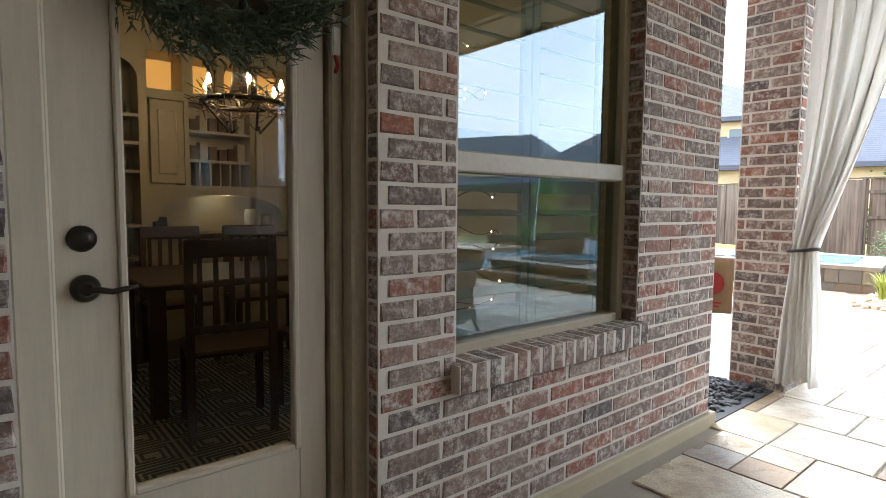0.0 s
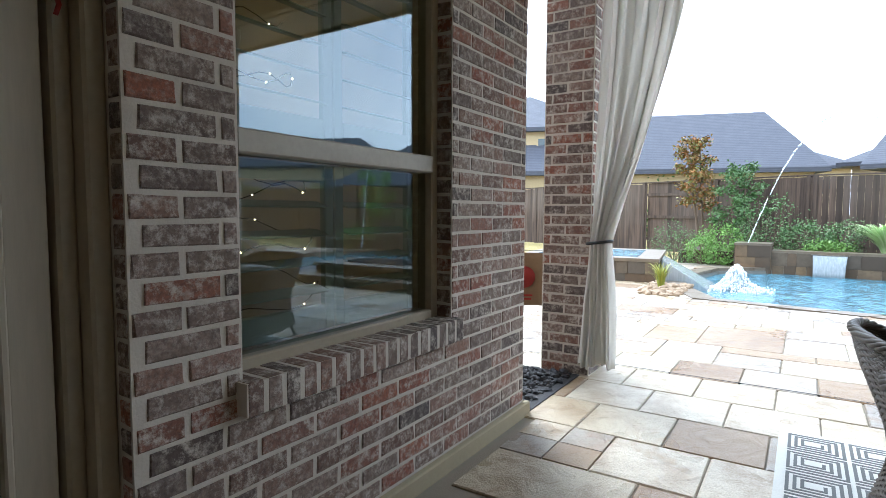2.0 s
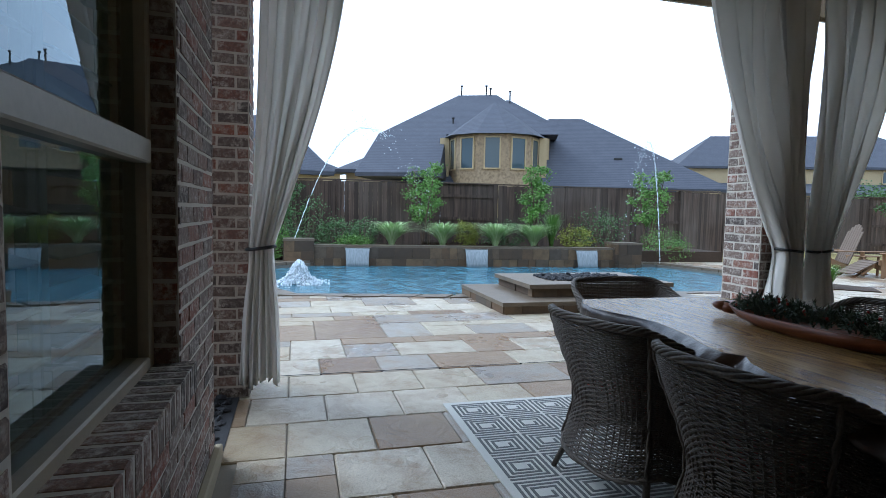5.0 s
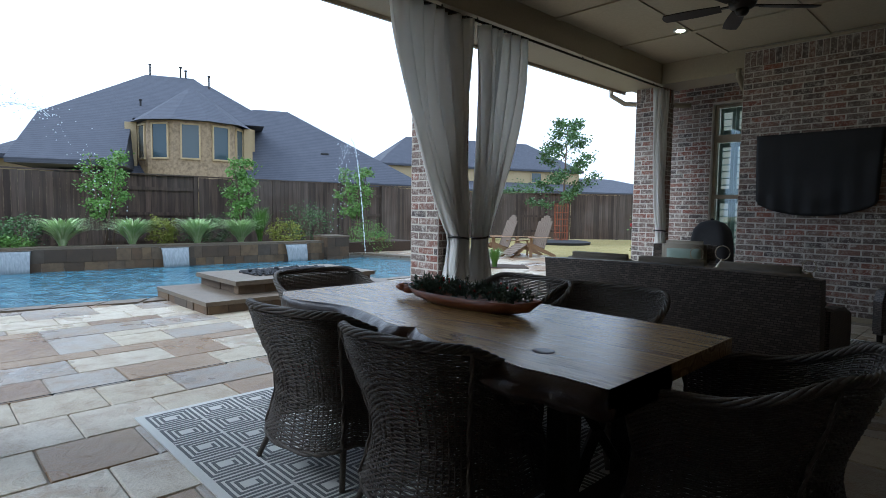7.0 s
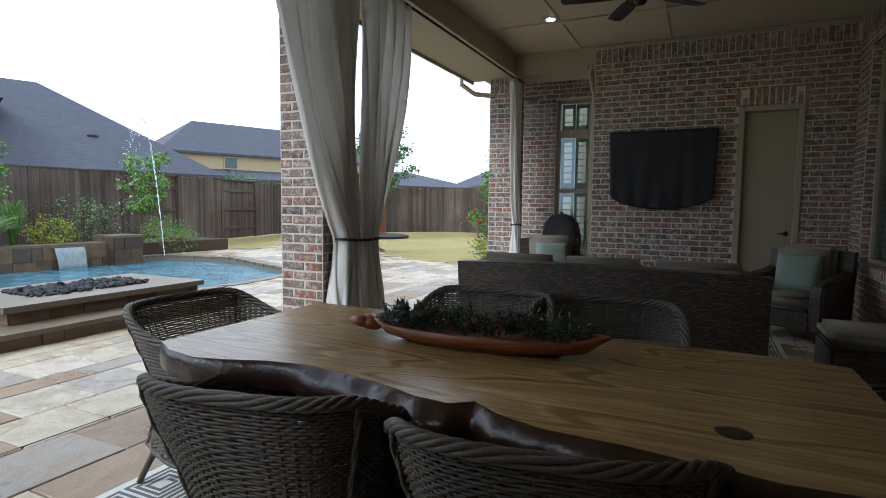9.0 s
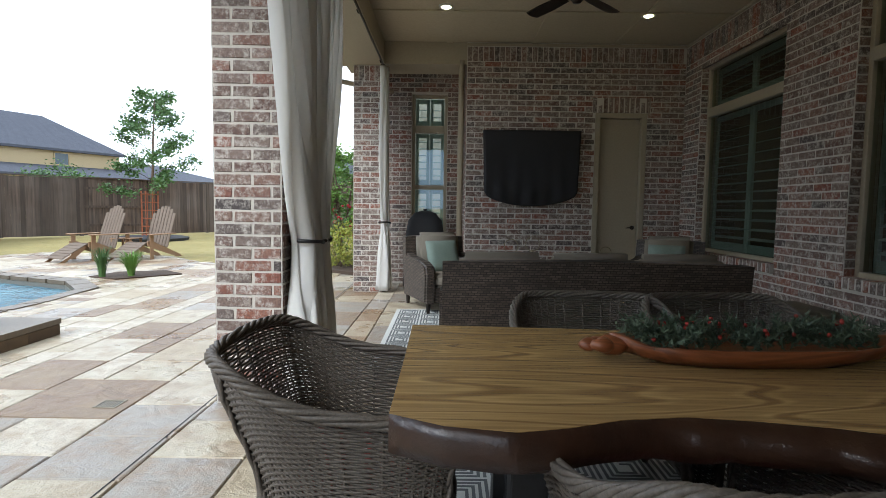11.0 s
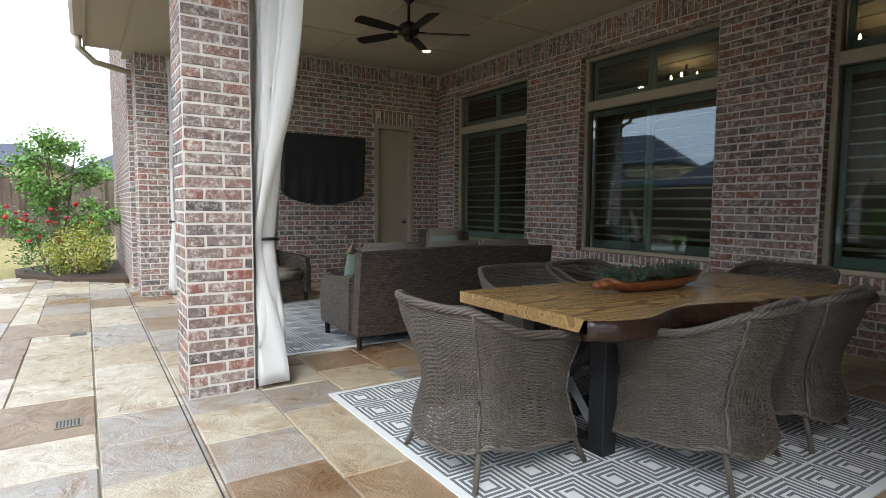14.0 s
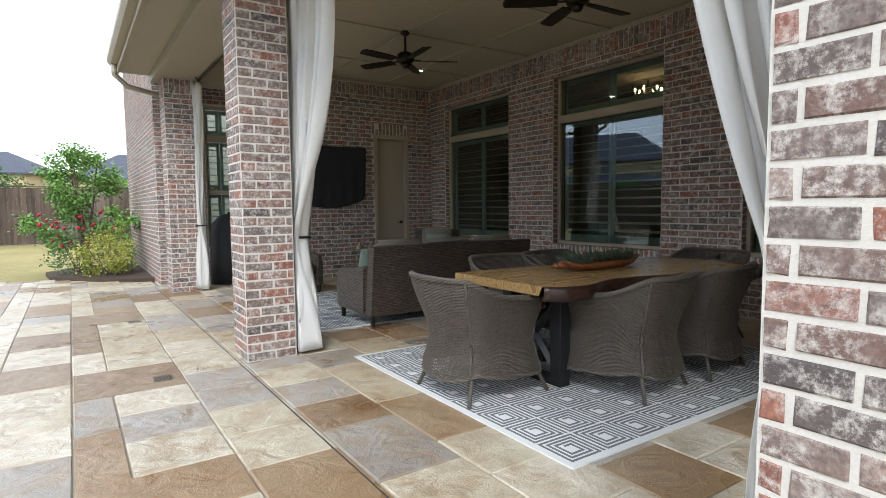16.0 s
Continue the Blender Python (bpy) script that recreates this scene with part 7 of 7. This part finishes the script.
for z in (1.605, 1.865):
    for k in range(6):
        h = rng.uniform(0.10, 0.17)
        solid("book", boxes(((-0.034, -0.06, 0), (0.034, 0.06, h)), bevel=0.003), (M_DARKWOOD, M_CAB, M_POT, M_DARKWOOD)[k % 4], "small upright book on a cream shelf", "book", group="shelf books", at=pose(1.86 + 0.085 * k, CY + 0.14, 0.09 + z))
solid("speaker", boxes(((-0.05, -0.05, 0), (0.05, 0.05, 0.15)), bevel=0.008, segs=2), M_BLACK, "small black speaker on the counter", "speaker", at=pose(1.56, CY + 0.08, 0.09 + 0.941))
for x, hh, m_ in ((2.36, 0.22, M_WHITEP), (2.52, 0.17, M_BRASS)):
    bm = bmesh.new()
    lathe(bm, [(0, 0), (0.05, 0.0), (0.055, hh * 0.8), (0.045, hh), (0, hh)], sides=14)
    solid("candle_jar", bm, m_, "pale candle jar on the counter", "candle", group="counter candles", smooth=True, at=pose(x, CY + 0.08, 0.09 + 0.941))


def indoor_chair(m):
    root = thing("slat_chair", m, "dark wooden slat-back dining chair indoors", "chair", "breakfast room chairs")
    part("seat", boxes(((-0.22, -0.21, 0.44), (0.22, 0.21, 0.47)), bevel=0.01), M_DARKWOOD, root)
    for sx in (-1, 1):
        part("leg", boxes(((sx * 0.20 - 0.02, -0.20, 0), (sx * 0.20 + 0.02, -0.16, 0.44))), M_DARKWOOD, root)
        part("back_post", boxes(((sx * 0.20 - 0.02, 0.17, 0), (sx * 0.20 + 0.02, 0.21, 1.02))), M_DARKWOOD, root)
    part("top_rail", boxes(((-0.22, 0.17, 0.94), (0.22, 0.205, 1.03)), bevel=0.008), M_DARKWOOD, root)
    part("low_rail", boxes(((-0.19, 0.18, 0.56), (0.19, 0.20, 0.60))), M_DARKWOOD, root)
    for k in range(5):
        part("slat", boxes(((-0.15 + 0.075 * k - 0.012, 0.182, 0.60), (-0.15 + 0.075 * k + 0.012, 0.198, 0.94))), M_DARKWOOD, root)
    return root


ic = indoor_chair(pose(1.35, 3.35, 0.09, 0, 0, 170))
for x, y, a in ((1.9, 3.3, 185), (1.5, 4.85, 5), (2.1, 4.85, -4), (0.75, 4.05, 95)):
    copy_thing(ic, pose(x, y, 0.09, 0, 0, a))
itab = thing("breakfast_table", pose(1.7, 4.1, 0.09), "dark wooden breakfast table indoors", "table")
part("tabletop", boxes(((-0.7, -0.5, 0.73), (0.7, 0.5, 0.77)), bevel=0.01), M_DARKWOOD, itab)
for sx in (-1, 1):
    for sy in (-1, 1):
        part("leg", boxes(((sx * 0.62 - 0.04, sy * 0.42 - 0.04, 0), (sx * 0.62 + 0.04, sy * 0.42 + 0.04, 0.73))), M_DARKWOOD, itab)
rug(0.75, 2.75, 2.7, 4.9, 0.275, 0.09, "striped grey key-pattern rug under the breakfast table")


def chandelier(x, y, z, r):
    root = thing("chandelier", pose(x, y, z), "iron ring chandelier with twig wrap and candle bulbs", "chandelier", "chandeliers")
    bm = bmesh.new()
    tube(bm, [(r * math.cos(k * math.tau / 24), r * math.sin(k * math.tau / 24), 0) for k in range(24)], 0.018, 6, True)
    part("ring", bm, M_BRONZE, root, "", True)
    bm = bmesh.new()
    rng = random.Random(5)
    for _ in range(240):
        a = rng.uniform(0, math.tau)
        p = Vector((r * math.cos(a), r * math.sin(a), rng.gauss(0, .03)))
        e = p + Vector((rng.gauss(0, .06), rng.gauss(0, .06), rng.gauss(0, .04)))
        tube(bm, [p, e], 0.004, 3)
    tagged(part("twigs", bm, M_BARKT, root), kind="stuff")
    bm = bmesh.new()
    drop = 3.44 - z
    lathe(bm, [(0.09, 0.0), (0.05, min(0.25, 0.4 * drop)), (0.02, min(0.5, 0.7 * drop)), (0.012, drop), (0, drop)], (0, 0, 0.05), 12)
    part("stem", bm, M_BRONZE, root, "", True)
    for k in range(4):
        a = k * math.tau / 4
        bm = bmesh.new()
        tube(bm, [(r * math.cos(a), r * math.sin(a), -0.02), (0.5 * r * math.cos(a + .3), 0.5 * r * math.sin(a + .3), -0.18), (0.1 * math.cos(a), 0.1 * math.sin(a), -0.14)], 0.009, 5)
        part("scroll", bm, M_BRONZE, root, "", True)
    for k in range(6):
        a = k * math.tau / 6 + 0.3
        bm = bmesh.new()
        lathe(bm, [(0.012, 0), (0.012, 0.06), (0.008, 0.065)], (r * math.cos(a), r * math.sin(a), 0.015), 8)
        cdl = part("candle", bm, M_WHITEP, root)
        bm = bmesh.new()
        lathe(bm, [(0.006, 0.08), (0.016, 0.10), (0.012, 0.125), (0.002, 0.15)], (r * math.cos(a), r * math.sin(a), 0), 10)
        part("bulb", bm, M_BULB, cdl, "", True)
    ld = bpy.data.lights.new("chandelier_glow", "POINT")
    ld.energy, ld.color, ld.shadow_soft_size = 0.45, (1.0, 0.66, 0.32), 0.12
    lamp = new("chandelier_glow", ld)
    lamp.matrix_world = pose(x, y, z + 0.22)


chandelier(1.70, 4.0, 1.95, 0.25)
chandelier(-2.3, -1.3, 3.16, 0.32)
chandelier(-2.3, -3.9, 3.18, 0.22)


lights = thing("string_lights", pose(0, 0, 0.09), "strings of small warm fairy lights on a dark stand indoors", "string lights")
bm = bmesh.new()
lathe(bm, [(0.0, 0.0), (0.20, 0.0), (0.20, 0.03), (0.025, 0.05), (0.02, 2.35), (0.0, 2.36)], (2.75, 3.35, 0), 14)
part("stand", bm, M_DARKWOOD, lights, "", True)
bm = bmesh.new()
coil = [(2.75 + (0.62 - 0.25 * k / 160) * math.cos(k * 0.23), 3.35 + (0.45 - 0.18 * k / 160) * math.sin(k * 0.23), 0.35 + 1.95 * k / 160 + 0.04 * math.sin(k * 1.1)) for k in range(161)]
tube(bm, coil, 0.003, 4)
part("wire", bm, M_BLACK, lights)
bm = bmesh.new()
for k in range(2, 160, 4):
    bmesh.ops.create_icosphere(bm, subdivisions=1, radius=0.006, matrix=pose(*coil[k]))
tagged(part("fairy_bulbs", bm, M_FAIRY, lights, "tiny warm glowing bulbs"), kind="stuff")


# ---- bricks of the walls and pillars ----
wh = [(a - TY, b - TY, WZ0 - 0.09, WZ1 + 0.0) for a, b in HOUSE_WINDOWS]
face_bricks(wall_west, (HX, TY), (0, 1), WY - TY, 0.07, CEIL - 0.055, (HX, -1.2, 1.6), wh, 300, True, seed=2)
face_bricks(wall_north, (HX, WY), (1, 0), WEND - HX, 0.07, CEIL - 0.055, (2.2, WY, 1.0), [(DX0 - HX, DX1 - HX, -1, DZ1), (VX0 - HX, VX1 - HX, WZ0 - 0.09, WZ1)], 300, True, start=-0.10, seed=3)
face_bricks(wall_north, (WEND, WY), (0, 1), 2.5, 0.07, 3.2, (WEND, 2, 1), (), 40, seed=4)
face_bricks(wall_south, (3.35, TY), (-1, 0), 3.35 - HX, 0.04, CEIL - 0.055, (2.2, TY, 1.4), [(3.35 - EX1, 3.35 - EX0, -1, EZ1)], 300, True, seed=5)
face_bricks(wall_south, (3.35, -8.2), (0, 1), TY + 8.2, 0.0, 3.4, (3.35, TY, 1), (), 60, seed=6)
face_bricks(wing, (5.0, -8.2), (-1, 0), 5.0 - 3.35, 0.0, 6.2, (4.3, -8.2, 1.5), [(5.0 - FX1, 5.0 - FX0, 0.52, 3.1)], 200, seed=7)
face_bricks(wing, (5.0, -13.4), (0, 1), 5.2, 0.0, 6.2, (5.0, -8.5, 1.5), (), 100, seed=8)
for ob, (nm, px, py, PW) in zip(pillars, PILLARS):
    for k, (o, d) in enumerate((((px, py), (1, 0)), ((px + PW, py), (0, 1)), ((px + PW, py + PW), (-1, 0)), ((px, py + PW), (0, -1)))):
        face_bricks(ob, o, d, PW, 0.0, BEAM, (px, py, 1.2), (), 75, True, start=-BLEN / 4 * (k % 2), seed=20 + k)
# sills and lintels of the openings
for a, b in HOUSE_WINDOWS:
    soldier_row(wall_west, (HX, 0), (0, 1), a - 0.02, b + 0.02, WZ0 - 0.085, WZ0 + 0.010, 0.045, 0.085, "sill_brick")
soldier_row(wall_north, (0, WY), (1, 0), VX0 - 0.03, VX1 + 0.03, WZ0 - 0.095, WZ0 + 0.012, 0.055, 0.105, "sill_brick")
soldier_row(wall_south, (0, TY), (-1, 0), -EX1 - 0.05, -EX0 + 0.05, EZ1 + 0.005, EZ1 + 0.21, 0.016)
# reveals of the window openings on the breakfast room wall and house wall
face_bricks(wall_north, (VX0, WY), (0, 1), 0.12, WZ0, WZ1, (VX0, WY, 1), (), 40, seed=41)
face_bricks(wall_north, (VX1, WY + 0.12), (0, -1), 0.12, WZ0, WZ1, (VX1, WY, 1), (), 40, seed=42)
face_bricks(wall_north, (DX1, WY + 0.06), (0, -1), 0.06, 0.07, DZ1, (DX1, WY, 1), (), 40, seed=43)
for a, b in HOUSE_WINDOWS:
    face_bricks(wall_west, (HX, a), (-1, 0), 0.10, WZ0, WZ1, (HX, a, 1), (), 0, seed=44)
    face_bricks(wall_west, (HX - 0.10, b), (1, 0), 0.10, WZ0, WZ1, (HX, b, 1), (), 0, seed=45)


# ---- pavers ----
def paver_material(name, single):
    m = mat(name, (0.4, 0.35, 0.25), 0.5)
    rnd = nd(m, "ShaderNodeObjectInfo").outputs["Random"] if single else nd(m, "ShaderNodeNewGeometry").outputs["Random Per Island"]
    base = ramp(m, rnd, [(0.0, (0.53, 0.46, 0.33)), (0.19, (0.60, 0.53, 0.41)), (0.35, (0.46, 0.37, 0.24)), (0.46, (0.28, 0.245, 0.21)), (0.57, (0.36, 0.325, 0.285)), (0.69, (0.185, 0.098, 0.042)), (0.80, (0.26, 0.155, 0.072)), (0.90, (0.55, 0.48, 0.36))])
    for el in m.node_tree.nodes:
        if el.type == "VALTORGB":
            el.color_ramp.interpolation = "CONSTANT"
    v = coords(m, (1, 1, 1), True)
    n1, n2, n3 = noise_tex(m, v, 5.0, 6, 0.65), noise_tex(m, v, 90, 4), noise_tex(m, v, 1.3, 3)
    c = mixc(m, ramp(m, n1, [(0.44, (0, 0, 0)), (0.62, (0.6, 0.6, 0.6))]), base, (0.29, 0.18, 0.085))
    c = mixc(m, ramp(m, n3, [(0.4, (0, 0, 0)), (0.7, (0.3, 0.3, 0.3))]), c, (0.47, 0.43, 0.33))
    c = mixc(m, ramp(m, n2, [(0.35, (0.3, 0.3, 0.3)), (0.6, (0, 0, 0))]), c, (0.17, 0.13, 0.09))
    ln(m, c, bsdf(m).inputs["Base Color"])
    rr = ramp(m, n3, [(0.35, (0.22, 0.22, 0.22)), (0.65, (0.5, 0.5, 0.5))])
    ln(m, rr, bsdf(m).inputs["Roughness"])
    rid = nd(m, "ShaderNodeTexNoise", Scale=4.5, Detail=6.0, Distortion=1.1)
    ln(m, v, rid.inputs["Vector"])
    bump(m, mixc(m, 0.15, rid.outputs["Fac"], n2), 0.85, 0.035)
    return m


M_PAVE = paver_material("cleft_paver", True)
M_PAVE_J = paver_material("cleft_paver_run", False)
rng = random.Random(21)
U = 0.24
x_lo, y_lo, NX, NY = HX + 0.02, -13.4, 60, 94
owner = [[-1] * NY for _ in range(NX)]
SHAPES = [(2, 3), (3, 2), (3, 2), (3, 3), (4, 2), (2, 4), (2, 2), (3, 2), (4, 3), (2, 3)]
FILL = [(2, 2), (1, 3), (3, 1), (1, 2), (2, 1)]
laid = []


def lines_up(i, j, w, h):
    """Whether a paver here would carry on the joint of its neighbours."""
    side = 0 < j and i + w < NX and owner[i + w - 1][j - 1] != owner[i + w][j - 1]
    head = 0 < i and j + h < NY and owner[i - 1][j + h] != owner[i - 1][j + h - 1]
    return side + head


for j in range(NY):
    for i in range(NX):
        if owner[i][j] >= 0:
            continue
        opts = SHAPES[:]
        rng.shuffle(opts)
        fits = [(w, h) for w, h in opts + FILL + [(1, 1)] if i + w <= NX and j + h <= NY and all(owner[i + p][j + q] < 0 for p in range(w) for q in range(h))]
        w, h = min(fits, key=lambda f: lines_up(i, j, *f) * 1.5 + (f[0] * f[1] < 4) * 4 + (f[0] * f[1] < 2) * 2 + (f[1] > f[0]) * 1.0 + (f[0] == 2) * 0.4)
        for p in range(w):
            for q in range(h):
                owner[i + p][j + q] = len(laid)
        laid.append((x_lo + i * U, y_lo + j * U, w * U, h * U))
WATER_EDGE = grown(POOL, 0.28)
ISLAND = [(8.5, -8.6), (9.45, -7.65), (9.3, -8.6), (8.9, -9.0)]
kept = []
for x, y, w, h in laid:
    if all(inside(px, py, DECK) for px, py in ((x + .02, y + .02), (x + w - .02, y + .02), (x + .02, y + h - .02), (x + w - .02, y + h - .02))) and not any(inside(px, py, WATER_EDGE) for px, py in ((x + .05, y + .05), (x + w - .05, y + .05), (x + .05, y + h - .05), (x + w - .05, y + h - .05), (x + w / 2, y + h / 2))):
        kept.append((math.hypot(x + w / 2 - 4.4, y + h / 2 + 0.4), x, y, w, h))
    elif inside(x + w / 2, y + h / 2, DECK):
        n, k = round(w / U), round(h / U)
        for a in range(n):
            for b in range(k):
                cx, cy = x + (a + .5) * U, y + (b + .5) * U
                if inside(cx, cy, DECK) and not inside(cx, cy, WATER_EDGE):
                    kept.append((99, x + a * U, y + b * U, U, U))
kept.sort()
PAVE_SHARED = {}
g = 0.0042
for d, x, y, w, h in kept[:300]:
    key = (round(w / U), round(h / U), rng.randrange(3))
    if key not in PAVE_SHARED:
        b = boxes(((-w / 2 + g, -h / 2 + g, -0.03), (w / 2 - g, h / 2 - g, 0.0)))
        bmesh.ops.bevel(b, geom=[e for e in b.edges if all(v.co.z > -0.01 for v in e.verts)], offset=0.006, segments=1, affect="EDGES")
        for v in b.verts:
            v.co.x += rng.uniform(-.003, .003)
            v.co.y += rng.uniform(-.003, .003)
        PAVE_SHARED[key] = mesh_of(b, "paver", M_PAVE)
    ob = new("paver", PAVE_SHARED[key])
    ob.parent = pavement
    ob.matrix_basis = pose(x + w / 2, y + h / 2, rng.uniform(-0.001, 0.0))
flat_boxes("paver_run", [((x + w / 2, y + h / 2, -0.015), (w / 2 - g, h / 2 - g, 0.015)) for d, x, y, w, h in kept[300:]], M_PAVE_J, pavement)
